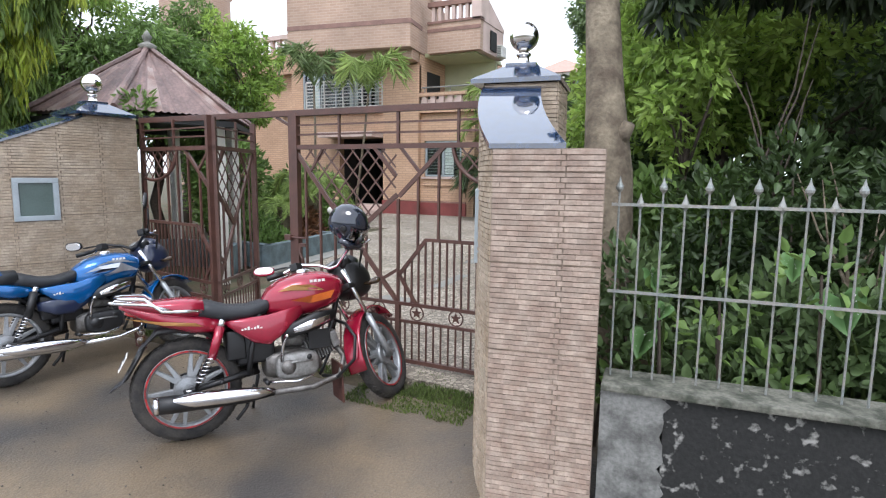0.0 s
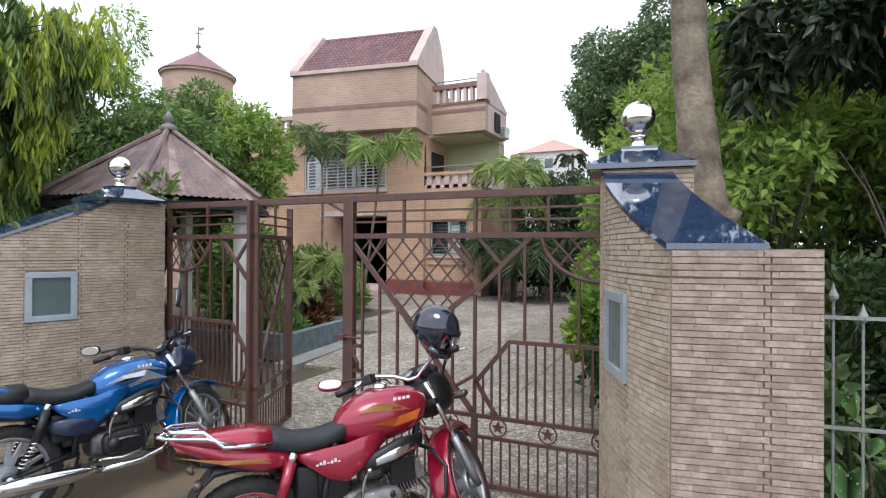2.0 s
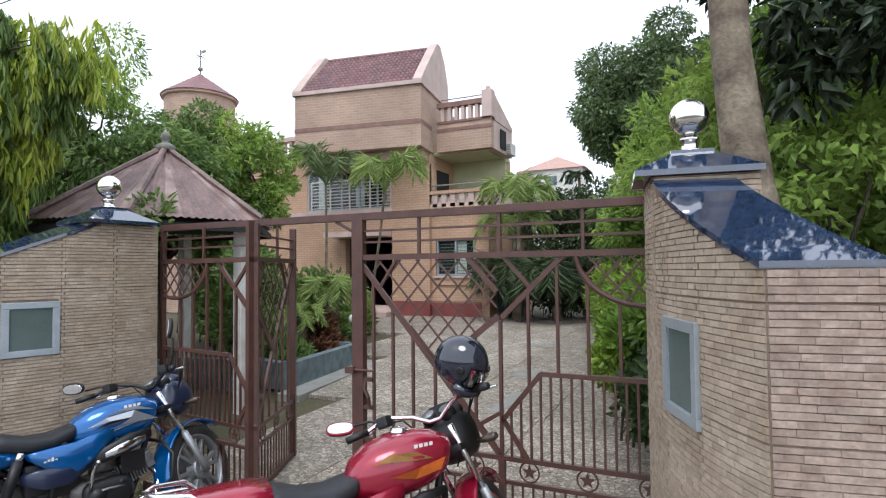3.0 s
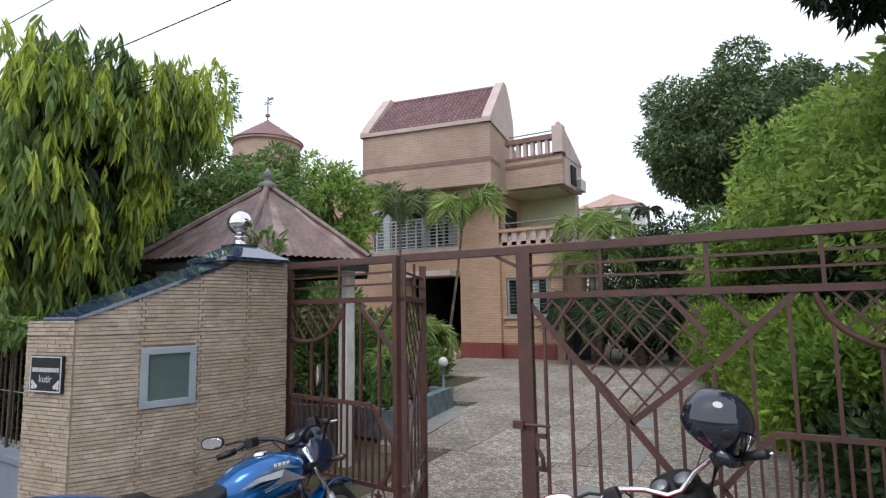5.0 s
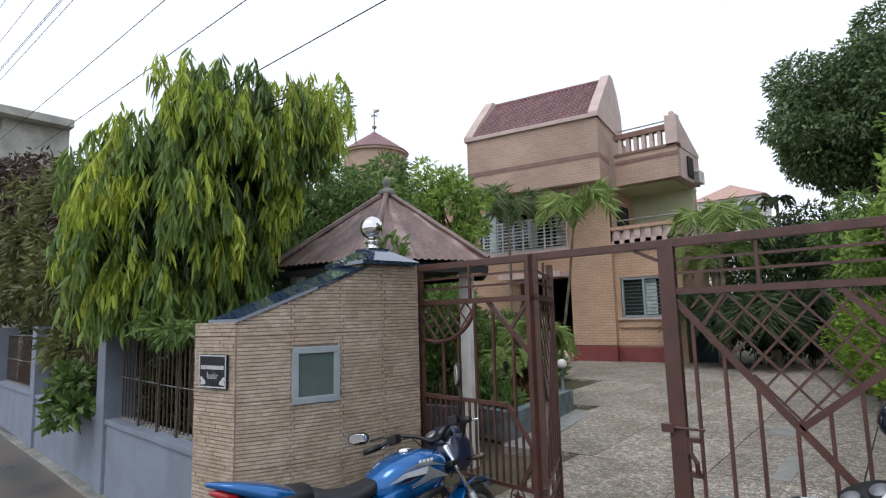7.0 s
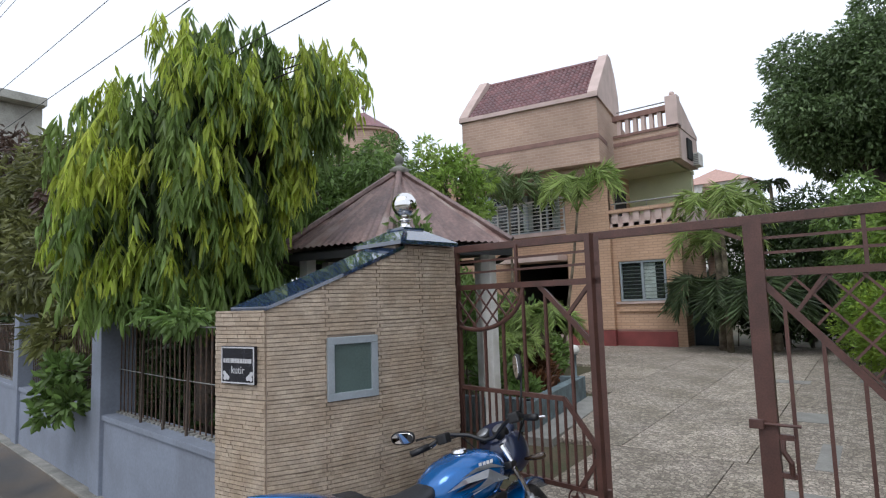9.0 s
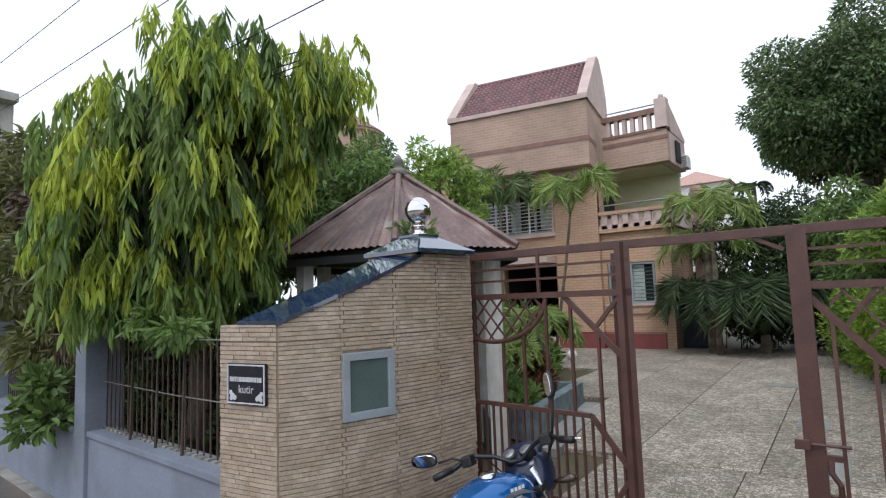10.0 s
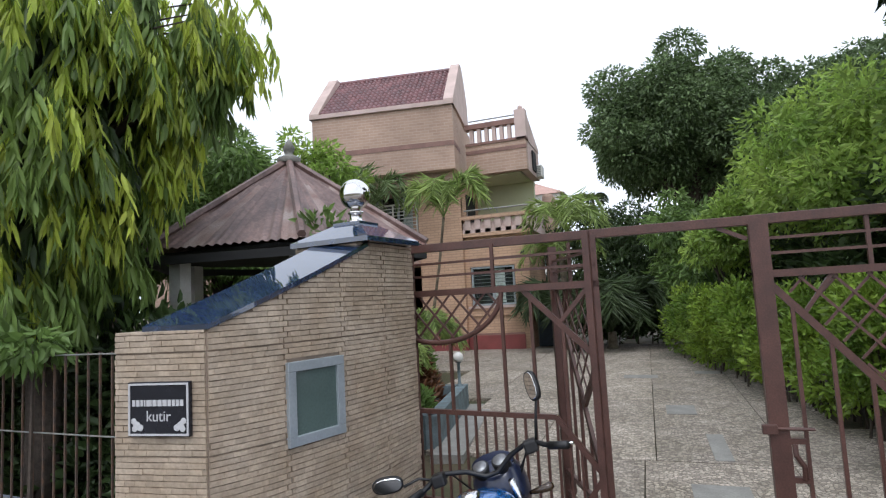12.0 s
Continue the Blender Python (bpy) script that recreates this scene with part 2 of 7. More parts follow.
def add_box(bm, lo, hi, bevel=0.0, m=None, mi=0):
    r = bmesh.ops.create_cube(bm, size=1.0)
    vs = r["verts"]
    for v in vs:
        v.co = Vector([lo[i] + (v.co[i] + 0.5) * (hi[i] - lo[i]) for i in range(3)])
    if bevel:
        es = list({e for v in vs for e in v.link_edges})
        rb = bmesh.ops.bevel(bm, geom=es, offset=bevel, segments=2, affect='EDGES', profile=0.6)
        vs = list({v for f in rb["faces"] for v in f.verts} | {v for v in vs if v.is_valid})
    if m is not None:
        bmesh.ops.transform(bm, matrix=m, verts=vs)
    if mi:
        for f in {f for v in vs for f in v.link_faces}:
            f.material_index = mi
    return vs


def box(lo, hi, bevel=0.0, m=None):
    bm = bmesh.new()
    add_box(bm, lo, hi, bevel, m)
    return bm


def add_bar(bm, a, b, w, d, up=(0, 0, 1)):
    """A square bar from a to b, w across and d deep."""
    a, b = Vector(a), Vector(b)
    z = (b - a).normalized()
    u = Vector(up)
    if abs(z.dot(u)) > 0.98:
        u = Vector((0, 1, 0))
    x = z.cross(u).normalized()
    y = z.cross(x)
    vs = [bm.verts.new(p + x * (sx * w / 2) + y * (sy * d / 2)) for p in (a, b) for sx, sy in ((-1, -1), (1, -1), (1, 1), (-1, 1))]
    for q in ((3, 2, 1, 0), (4, 5, 6, 7), (0, 1, 5, 4), (1, 2, 6, 5), (2, 3, 7, 6), (3, 0, 4, 7)):
        bm.faces.new([vs[i] for i in q])


def bar(a, b, w, d=None, up=(0, 0, 1)):
    bm = bmesh.new()
    add_bar(bm, a, b, w, d or w, up)
    return bm


def add_tube(bm, pts, radius, n=10, closed=False, caps=True):
    """A round tube along points; radius is a number or one for each point."""
    pts = [Vector(p) for p in pts]
    k = len(pts)
    rad = list(radius) if isinstance(radius, (list, tuple)) else [radius] * k
    rings = []
    ref = None
    for i, p in enumerate(pts):
        a = pts[i - 1] if i or closed else p
        b = pts[(i + 1) % k] if i < k - 1 or closed else p
        t = (b - a).normalized()
        if ref is None:
            ref = t.orthogonal().normalized()
        ref = (ref - t * ref.dot(t)).normalized()
        s = t.cross(ref)
        rings.append([bm.verts.new(p + (ref * math.cos(j * 2 * math.pi / n) + s * math.sin(j * 2 * math.pi / n)) * rad[i]) for j in range(n)])
    for i in range(k if closed else k - 1):
        A, B = rings[i], rings[(i + 1) % k]
        for j in range(n):
            bm.faces.new((A[j], A[(j + 1) % n], B[(j + 1) % n], B[j]))
    if caps and not closed:
        bm.faces.new(rings[0][::-1])
        bm.faces.new(rings[-1])


def tube(pts, radius, n=10, closed=False):
    bm = bmesh.new()
    add_tube(bm, pts, radius, n, closed)
    return bm


def add_lathe(bm, profile, n=24, m=None):
    """Turns (radius, height) pairs round z."""
    rings = []
    m = m or Matrix()
    for r, z in profile:
        if r < 1e-5:
            rings.append([bm.verts.new(m @ Vector((0, 0, z)))])
        else:
            rings.append([bm.verts.new(m @ Vector((r * math.cos(a * 2 * math.pi / n), r * math.sin(a * 2 * math.pi / n), z))) for a in range(n)])
    for A, B in zip(rings, rings[1:]):
        for j in range(n):
            q = [A[j % len(A)], A[(j + 1) % len(A)], B[(j + 1) % len(B)], B[j % len(B)]]
            q = [v for i, v in enumerate(q) if v not in q[:i]]
            if len(q) > 2:
                bm.faces.new(q)


def lathe(profile, n=24, m=None):
    bm = bmesh.new()
    add_lathe(bm, profile, n, m)
    return bm


def sphere_profile(r, z0, k=12):
    return [(r * math.sin(math.pi * i / k), z0 - r * math.cos(math.pi * i / k)) for i in range(k + 1)]


def add_loft(bm, sections, n=20, power=2.4, caps=True):
    """Skins rounded sections: (centre, half width vector, half height vector) each."""
    rings = []
    for c, u, v in sections:
        c, u, v = Vector(c), Vector(u), Vector(v)
        ring = []
        for j in range(n):
            a = 2 * math.pi * j / n
            ca, sa = math.cos(a), math.sin(a)
            ring.append(bm.verts.new(c + u * (abs(ca) ** (2 / power) * (1 if ca >= 0 else -1)) + v * (abs(sa) ** (2 / power) * (1 if sa >= 0 else -1))))
        rings.append(ring)
    for A, B in zip(rings, rings[1:]):
        for j in range(n):
            bm.faces.new((A[j], A[(j + 1) % n], B[(j + 1) % n], B[j]))
    if caps:
        bm.faces.new(rings[0][::-1])
        bm.faces.new(rings[-1])


def loft(sections, n=20, power=2.4):
    bm = bmesh.new()
    add_loft(bm, sections, n, power)
    return bm


def add_text(body, size, material, m, parent, name="lettering", extrude=0.001):
    cu = bpy.data.curves.new("lettering", 'FONT')
    cu.body, cu.size, cu.align_x, cu.align_y, cu.extrude = body, size, 'CENTER', 'CENTER', extrude
    tmp = bpy.data.objects.new("lettering", cu)
    me = bpy.data.meshes.new_from_object(tmp)
    bpy.data.objects.remove(tmp)
    me.materials.clear()
    me.materials.append(material)
    ob = new(name, me)
    ob.parent = parent
    ob.matrix_local = m
    return ob


RNG = np.random.default_rng(7)


def leaf_mesh(name, pos, along, length, width, material, parent, label="", fold=0.25, spread=0.35, ovate=False, curl=0.12):
    """Many folded leaves in one mesh: at each place, pointing along, with random spread of size."""
    k = len(pos)
    along = along / np.maximum(np.linalg.norm(along, axis=1, keepdims=True), 1e-6)
    rnd = RNG.normal(size=(k, 3))
    side = np.cross(along, rnd)
    side /= np.maximum(np.linalg.norm(side, axis=1, keepdims=True), 1e-6)
    nor = np.cross(side, along)
    ln = (length * (1 + spread * RNG.uniform(-1, 1, k)))[:, None]
    wd = (width * (1 + spread * RNG.uniform(-1, 1, k)))[:, None]
    mid = pos + along * ln * 0.42
    tip = pos + along * ln - nor * ln * curl
    if ovate:
        q1, q2 = pos + along * ln * 0.28, pos + along * ln * 0.66 - nor * ln * curl * 0.4
        lift = nor * wd * fold
        v = np.stack([pos, q1 + side * wd * .46 + lift, q2 + side * wd * .40 + lift, tip, q2 - side * wd * .40 + lift, q1 - side * wd * .46 + lift], 1).reshape(-1, 3)
        base, fans = np.arange(k)[:, None] * 6, ((0, 1, 2), (0, 2, 3), (0, 3, 4), (0, 4, 5))
    else:
        v = np.stack([pos, mid + side * wd / 2 + nor * wd * fold, tip, mid - side * wd / 2 + nor * wd * fold], 1).reshape(-1, 3)
        base, fans = np.arange(k)[:, None] * 4, ((0, 1, 2), (0, 2, 3))
    tri = np.concatenate([base + np.array([q]) for q in fans], 1).reshape(-1)
    me = bpy.data.meshes.new(name)
    me.vertices.add(len(v))
    me.vertices.foreach_set("co", v.ravel())
    me.loops.add(len(tri))
    me.loops.foreach_set("vertex_index", tri.astype(np.int32))
    me.polygons.add(len(tri) // 3)
    me.polygons.foreach_set("loop_start", np.arange(0, len(tri), 3, dtype=np.int32))
    me.update(calc_edges=True)
    me.validate()
    me.materials.append(material)
    ob = new(name, me)
    ob.parent = parent
    if label:
        ob["label"] = label
    return ob


def blob_points(blobs, count, shell=0.55):
    """Places in clumps: (x, y, z, radius, squash); denser at the skin, uneven."""
    w = np.array([b[3] ** 2 for b in blobs])
    pick = RNG.choice(len(blobs), count, p=w / w.sum())
    B = np.array(blobs)[pick]
    d = RNG.normal(size=(count, 3))
    d /= np.linalg.norm(d, axis=1, keepdims=True)
    r = (shell + (1.08 - shell) * RNG.uniform(0, 1, count) ** 0.7)[:, None]
    off = d * r * B[:, 3:4]
    off[:, 2] *= B[:, 4]
    return B[:, :3] + off, d


def clumps(centre, size, count, small, seed):
    """Sub-clumps scattered over an ellipsoid's skin and inside, for an uneven crown."""
    g = np.random.default_rng(seed)
    out = []
    for _ in range(count):
        d = g.normal(size=3)
        d /= np.linalg.norm(d)
        r = g.uniform(0.45, 1.0)
        out.append((*(np.array(centre) + d * r * np.array(size)), small * g.uniform(0.6, 1.35), g.uniform(0.65, 0.95)))
    return out


def tree(label, base, trunk_top, radius, centre, size, material, leaf, count, nclump, small, seed, droop=0.3, bark=None, limbs=7, name="tree", category="tree", bend=0.15):
    """A tapered trunk with limbs, and a crown of many leaves in uneven clumps."""
    t = thing(name, label, category, base)
    bx = Vector(base)
    g = random.Random(seed)
    bm = bmesh.new()
    top = Vector(trunk_top) - bx
    pts = [top * (i / 6) + Vector((g.uniform(-bend, bend), g.uniform(-bend, bend), 0)) * (0.6 if 0 < i < 6 else 0) for i in range(7)]
    add_tube(bm, pts, [radius * (1.35 if i == 0 else 1 - 0.08 * i) for i in range(7)], 10)
    part("trunk", bm, bark or M_BARKD, t, smooth=True)
    cl = clumps(centre, size, nclump, small, seed)
    bm = bmesh.new()
    for i in range(limbs):
        c = Vector(cl[(i * 3) % len(cl)][:3]) - bx
        s = pts[4 + i % 3]
        mid = (s + c) / 2 + Vector((g.uniform(-.2, .2), g.uniform(-.2, .2), g.uniform(-.1, .3)))
        add_tube(bm, [s, mid, c], [radius * 0.45, radius * 0.28, radius * 0.1], 6)
    part("limb", bm, bark or M_BARKD, t, smooth=True)
    pos, d = blob_points(cl, count)
    al = d * 0.7 + RNG.normal(size=d.shape) * 0.5
    al[:, 2] -= droop * 2
    leaf_mesh("crown", pos - np.array(base), al, leaf[0], leaf[1], material, t)
    return t

# ---- ground ----


def level(y):
    """The ground's height: the road lies flat, the drive climbs gently to the house."""
    if y < 3.55:
        return -0.085 + 0.085 * max(0.0, (y - 2.3) / 1.25)
    return min(0.24, (y - 3.55) * 0.0208)


def grid_sheet(name, xs, ys, z, material, kind, label, category, rough=0.0, lift=0.0):
    v = [(x, y, level(y) + z + (rough * noise.noise((x * 1.3, y * 1.3, 0)) if rough else 0)) for y in ys for x in xs]
    n = len(xs)
    f = [(j * n + i, j * n + i + 1, (j + 1) * n + i + 1, (j + 1) * n + i) for j in range(len(ys) - 1) for i in range(n - 1)]
    ob = raw(name, v, f, material, smooth=True)
    return tagged(ob, label, category, kind=kind)


gx = [-600, -150, -50, -25] + [-15 + 0.5 * i for i in range(51)] + [20, 50, 150, 600]
gy = [-600, -150, -40, -12] + [-6 + 0.5 * i for i in range(54)] + [30, 60, 150, 600]
grid_sheet("ground", gx, gy, -0.03, M_EARTH, "structure", "dark garden earth with fallen leaves", "ground", 0.01)
rx = [-40, -20] + [-12 + 0.25 * i for i in range(73)] + [12, 30]
ry = [-5, -3] + [-2 + 0.2 * i for i in range(27)]
grid_sheet("road", rx, [y for y in ry if y < 3.42], 0.0, M_ROAD, "structure", "wet muddy asphalt lane with grit and puddle stains", "road", 0.016)

# ---- gate walls with strip tiles ----


def bez(p0, c, p2, t):
    return Vector(p0) * ((1 - t) ** 2) + Vector(c) * (2 * t * (1 - t)) + Vector(p2) * (t * t)


class Curve:
    """A plan line measured by length."""

    def __init__(self, pts):
        self.p = [Vector(q) for q in pts]
        self.s = [0.0]
        for a, b in zip(self.p, self.p[1:]):
            self.s.append(self.s[-1] + (b - a).length)
        self.total = self.s[-1]

    def at(self, s):
        s = max(0.0, min(self.total, s))
        for i in range(len(self.s) - 1):
            if s <= self.s[i + 1] or i == len(self.s) - 2:
                k = (s - self.s[i]) / (self.s[i + 1] - self.s[i])
                d = (self.p[i + 1] - self.p[i]).normalized()
                return self.p[i].lerp(self.p[i + 1], k), d


COURSE = 0.0235


def tile_mesh(curve, s0, s1, z0, z1, side, topline, seed, hole=None, brick=0.05, tooth=(0, 0)):
    """One wall tile: courses of narrow strips with recessed joints, following the plan line."""
    g = random.Random(seed)
    verts, faces = [], []
    z = z0
    row = 0
    first, last = s0, s1
    while z < z1 - 0.004:
        zt = min(z + COURSE, z1)
        step = 0.011 if row % 2 else -0.011
        s0, s1 = first + step * tooth[0], last + step * tooth[1]
        s = s0 - brick * (0.5 * (row % 2) + g.uniform(0.15, 0.3))
        while s < s1 - 0.004:
            e = s + brick * g.uniform(0.88, 1.12)
            a, b = max(s, s0) + 0.0001, min(e, s1) - 0.0001
            s = e
            if b - a < 0.006:
                continue
            ta, tb = topline(a), topline(b)
            if min(ta, tb) < z + 0.004:
                continue
            if hole and b > hole[0] and a < hole[1] and zt > hole[2] and z < hole[3]:
                if a < hole[0] - .006:
                    b = hole[0]
                elif b > hole[1] + .006:
                    a = hole[1]
                else:
                    continue
            za, zb = min(zt - 0.0014, ta), min(zt - 0.0014, tb)
            out = 0.0085 + g.uniform(-0.0025, 0.0025)
            i0 = len(verts)
            for ss, zz in ((a, z), (b, z), (b, zb), (a, za)):
                p, d = curve.at(ss)
                nrm = Vector((d.y, -d.x)) * side
                for o in (0.0, out):
                    oz = 0.0013 if o else 0
                    verts.append((p.x + nrm.x * o, p.y + nrm.y * o, zz + (oz if zz == z else -oz)))
            q = i0
            fs = [(q + 1, q + 3, q + 5, q + 7), (q, q + 2, q + 3, q + 1), (q + 4, q + 6, q + 7, q + 5), (q + 2, q + 4, q + 5, q + 3), (q + 6, q, q + 1, q + 7)]
            if side < 0:
                fs = [f[::-1] for f in fs]
            faces += fs
        z = zt
        row += 1
    return verts, faces


def gate_wall(name, label, curve, side, topline, depth, niche, pillar_s, mats, seed):
    """A splayed entrance wall: core, tiles, sloping granite coping, lit niche."""
    w = thing(name, label, "gate wall", kind="structure")
    bm = bmesh.new()
    n = 28
    ring = []
    for s in sorted(set([curve.total * i / n for i in range(n + 1)] + curve.s + [pillar_s - .001, pillar_s])):
        p, d = curve.at(s)
        nrm = Vector((d.y, -d.x)) * side
        q = p - nrm * depth
        ring.append([bm.verts.new((x.x, x.y, z)) for x, z in ((p, -0.2), (p, topline(s)), (q, topline(s)), (q, -0.2))])
    for A, B in zip(ring, ring[1:]):
        for j in range(4):
            bm.faces.new((A[j], A[(j + 1) % 4], B[(j + 1) % 4], B[j]))
    bm.faces.new(ring[0])
    bm.faces.new(ring[-1][::-1])
    bmesh.ops.recalc_face_normals(bm, faces=bm.faces)
    part("wall_core", bm, M_GROUT, w, "cement core with dark joints")
    zs = [-0.10, 0.30, 0.70, 1.10, 1.50, 2.1]
    ss = [0.0, curve.s[1]]
    k = max(1, round((curve.total - curve.s[1]) / 0.36))
    if side < 0:
        ss = [0.0, curve.s[1] * .36, curve.s[1]]
    ss += [curve.s[1] + (curve.total - curve.s[1]) * (i + 1) / k for i in range(k)]
    for i, (a, b) in enumerate(zip(ss, ss[1:])):
        for j, (z0, z1) in enumerate(zip(zs, zs[1:])):
            v, f = tile_mesh(curve, a + 0.003, b - 0.003, z0 + 0.002, z1 - 0.003, side, topline, seed + i * 17 + j, niche, tooth=[0 if min(abs(e - c) for c in (0, curve.s[1], curve.total)) < .01 else 1 for e in (a, b)])
            if f:
                raw("tile", v, f, mats[0 if a > curve.s[1] - .01 else 1], w)
    return w


L_KNEE, L_END = (-5.035, 2.265), (-5.45, 2.215)
R_KNEE, R_END = (-0.622, 2.345), (-0.150, 2.43)
cl_pts = [L_END] + [tuple(bez((*L_KNEE, 0), (-4.765, 2.70, 0), (-4.70, 3.55, 0), i / 14).xy) for i in range(15)]
cr_pts = [R_END] + [tuple(bez((*R_KNEE, 0), (-0.985, 2.84, 0), (-1.055, 3.62, 0), i / 14).xy) for i in range(15)]
CL, CR = Curve([Vector(p) for p in cl_pts]), Curve([Vector(p) for p in cr_pts])


def topl(curve, knee_z, pil_z, s_p):
    k = curve.s[1]
    return lambda s: knee_z if s <= k else (pil_z if s >= s_p else knee_z + (pil_z - 0.02 - knee_z) * (s - k) / (s_p - k))


SPL, SPR = CL.total - 0.47, CR.total - 0.50
TL, TR = topl(CL, 1.585, 1.965, SPL), topl(CR, 1.600, 2.0, SPR)
NL = (CL.s[1] + 0.335, CL.s[1] + 0.645, 1.065, 1.41)
NR = (CR.s[1] + 0.34, CR.s[1] + 0.66, 1.045, 1.405)
wall_l = gate_wall("gate_wall_west", "beige strip-tiled gate wall curving down from pillar to lane", CL, 1, TL, 0.24, NL, SPL, (M_TILE, M_TILE), 11)
wall_r = gate_wall("gate_wall_east", "pinkish beige strip-tiled gate wall beside iron fence", CR, -1, TR, 0.24, NR, SPR, (M_TILE, M_TILE2), 91)


def coping(curve, side, topline, s_p, across, parent):
    """Black granite slabs up the slope."""
    k = curve.s[1]
    bm = bmesh.new()
    ring = []
    n = 14
    for i in range(n + 1):
        s = k + .001 + (s_p - k - .001) * i / n
        p, d = curve.at(s)
        nrm = Vector((d.y, -d.x)) * side
        z = topline(min(s, s_p - 1e-4))
        a, b = p + nrm * 0.018, p + Vector(across)
        ring.append([bm.verts.new((q.x, q.y, zz)) for q, zz in ((a, z - 0.002), (a, z + 0.020), (b, z + 0.020), (b, z - 0.002))])
    for A, B in zip(ring, ring[1:]):
        for j in range(4):
            bm.faces.new((A[j], A[(j + 1) % 4], B[(j + 1) % 4], B[j]))
    bm.faces.new(ring[0])
    bm.faces.new(ring[-1][::-1])
    bmesh.ops.recalc_face_normals(bm, faces=bm.faces)
    part("coping", bm, M_GRANITE, parent, "polished black granite slope coping")


coping(CL, 1, TL, SPL, (-.30, -.03), wall_l)
coping(CR, -1, TR, SPR, (.31, .055), wall_r)


def niche(curve, side, span, parent):
    """A lamp box in the wall: aluminium frame round frosted glass."""
    a, _ = curve.at(span[0])
    b, _ = curve.at(span[1])
    d = (b - a).normalized()
    nrm = Vector((d.y, -d.x)) * side
    w = (b - a).length
    m = Matrix(((d.x, nrm.x, 0, (a.x + b.x) / 2), (d.y, nrm.y, 0, (a.y + b.y) / 2), (0, 0, 1, (span[2] + span[3]) / 2), (0, 0, 0, 1)))
    h, hw = (span[3] - span[2]) / 2, w / 2
    wn_ = part("niche_window", box((-hw + .03, -0.05, -h + .03), (hw - .03, 0.012, h - .03)), M_FROST, parent, "frosted greenish glass of a wall lamp")
    wn_.matrix_local = m
    for lo, hi in (((-hw - .006, -.04, h - .036), (hw + .006, .026, h + .006)), ((-hw - .006, -.04, -h - .006), (hw + .006, .026, -h + .036)), ((-hw - .006, -.04, -h + .036), (-hw + .036, .026, h - .036)), ((hw - .036, -.04, -h + .036), (hw + .006, .026, h - .036))):
        part("frame_bar", box(lo, hi, 0.003), M_ALU, wn_, "grey aluminium frame")


niche(CL, 1, NL, wall_l)
niche(CR, -1, NR, wall_r)


def cap(x, y, z, turn, half, label):
    """Granite pillar cap with overhang; on it a steel ball finial of its own."""
    c = thing("pillar_cap", label, "pillar cap", pose(x, y, z, 0, 0, turn))
    bm = bmesh.new()
    prof = ((half + .05, 0.0), (half + .05, 0.026), (half * .44, 0.12), (half * .44, 0.135))
    rings = [[bm.verts.new((sx * r, sy * r, zz)) for sx, sy in ((-1, -1), (1, -1), (1, 1), (-1, 1))] for r, zz in prof]
    for A, B in zip(rings, rings[1:]):
        for j in range(4):
            bm.faces.new((A[j], A[(j + 1) % 4], B[(j + 1) % 4], B[j]))
    bm.faces.new(rings[0][::-1])
    bm.faces.new(rings[-1])
    part("capstone", bm, M_GRANITE, c)
    b = thing("ball_finial", "polished stainless steel ball on a ringed neck", "finial", pose(x, y, z + 0.135), group="pillar balls")
    part("neck", lathe([(0.0, 0), (.05, 0), (.05, .012), (.036, .016), (.034, .05), (.044, .054), (.044, .066), (.03, .07), (.028, .095)], 24), M_STEEL, b, smooth=True)
    part("ball", lathe(sphere_profile(0.087, 0.165, 20), 36), M_STEEL, b, smooth=True)
    return c


cap(-4.915, 3.29, 1.967, -8, 0.205, "black granite pyramid cap on the pillar")
cap(-0.83, 3.34, 2.002, 8, 0.205, "black granite pyramid cap on the pillar by the trees")
# pillar shafts under the caps
for nm, x, y, z, tr, lab in (("pillar_west", -4.95, 3.29, 1.967, -8, "beige tiled square gate pillar"), ("pillar_east", -0.80, 3.34, 2.002, 8, "beige tiled square gate pillar beside a trunk")):
    pl = thing(nm, lab, "pillar", pose(x, y, 0, 0, 0, tr), kind="structure")
    part("shaft", box((-.205, -.215, -0.05), (.205, .215, z - 0.001)), M_GROUT, pl, "cement core with dark joints")
    sq = Curve([Vector(p) for p in ((-.207, .217), (-.207, -.217), (.207, -.217), (.207, .217), (-.207, .217))])
    for a, b in zip(sq.s, sq.s[1:]):
        for z0, z1 in ((1.0, 1.5), (1.5, z)):
            v, f = tile_mesh(sq, a + .001, b - .001, z0, z1 - .002, 1, lambda s: 9, int(a * 100) + int(z0 * 10))
            raw("tile", v, f, M_TILE, pl)

# ---- iron gate: two leaves of two folding panels under one overhead bar ----
GY = 3.64
HL, CX, FR, HR = -4.76, -2.91, -1.88, -0.90


def star_bm(r):
    bm = bmesh.new()
    ring = [(r * math.cos(a * math.pi / 15), 0, r * math.sin(a * math.pi / 15)) for a in range(30)]
    add_tube(bm, ring, 0.0055, 6, closed=True)
    pts = []
    for i in range(10):
        a = math.pi / 2 + i * math.pi / 5
        q = r * (0.80 if i % 2 == 0 else 0.34)
        pts.append((q * math.cos(a), q * math.sin(a)))
    f = [bm.verts.new((x, -0.004, z)) for x, z in pts]
    b = [bm.verts.new((x, 0.004, z)) for x, z in pts]
    bm.faces.new(f)
    bm.faces.new(b[::-1])
    for i in range(10):
        bm.faces.new((f[i], b[i], b[(i + 1) % 10], f[(i + 1) % 10]))
    bmesh.ops.recalc_face_normals(bm, faces=bm.faces)
    return bm


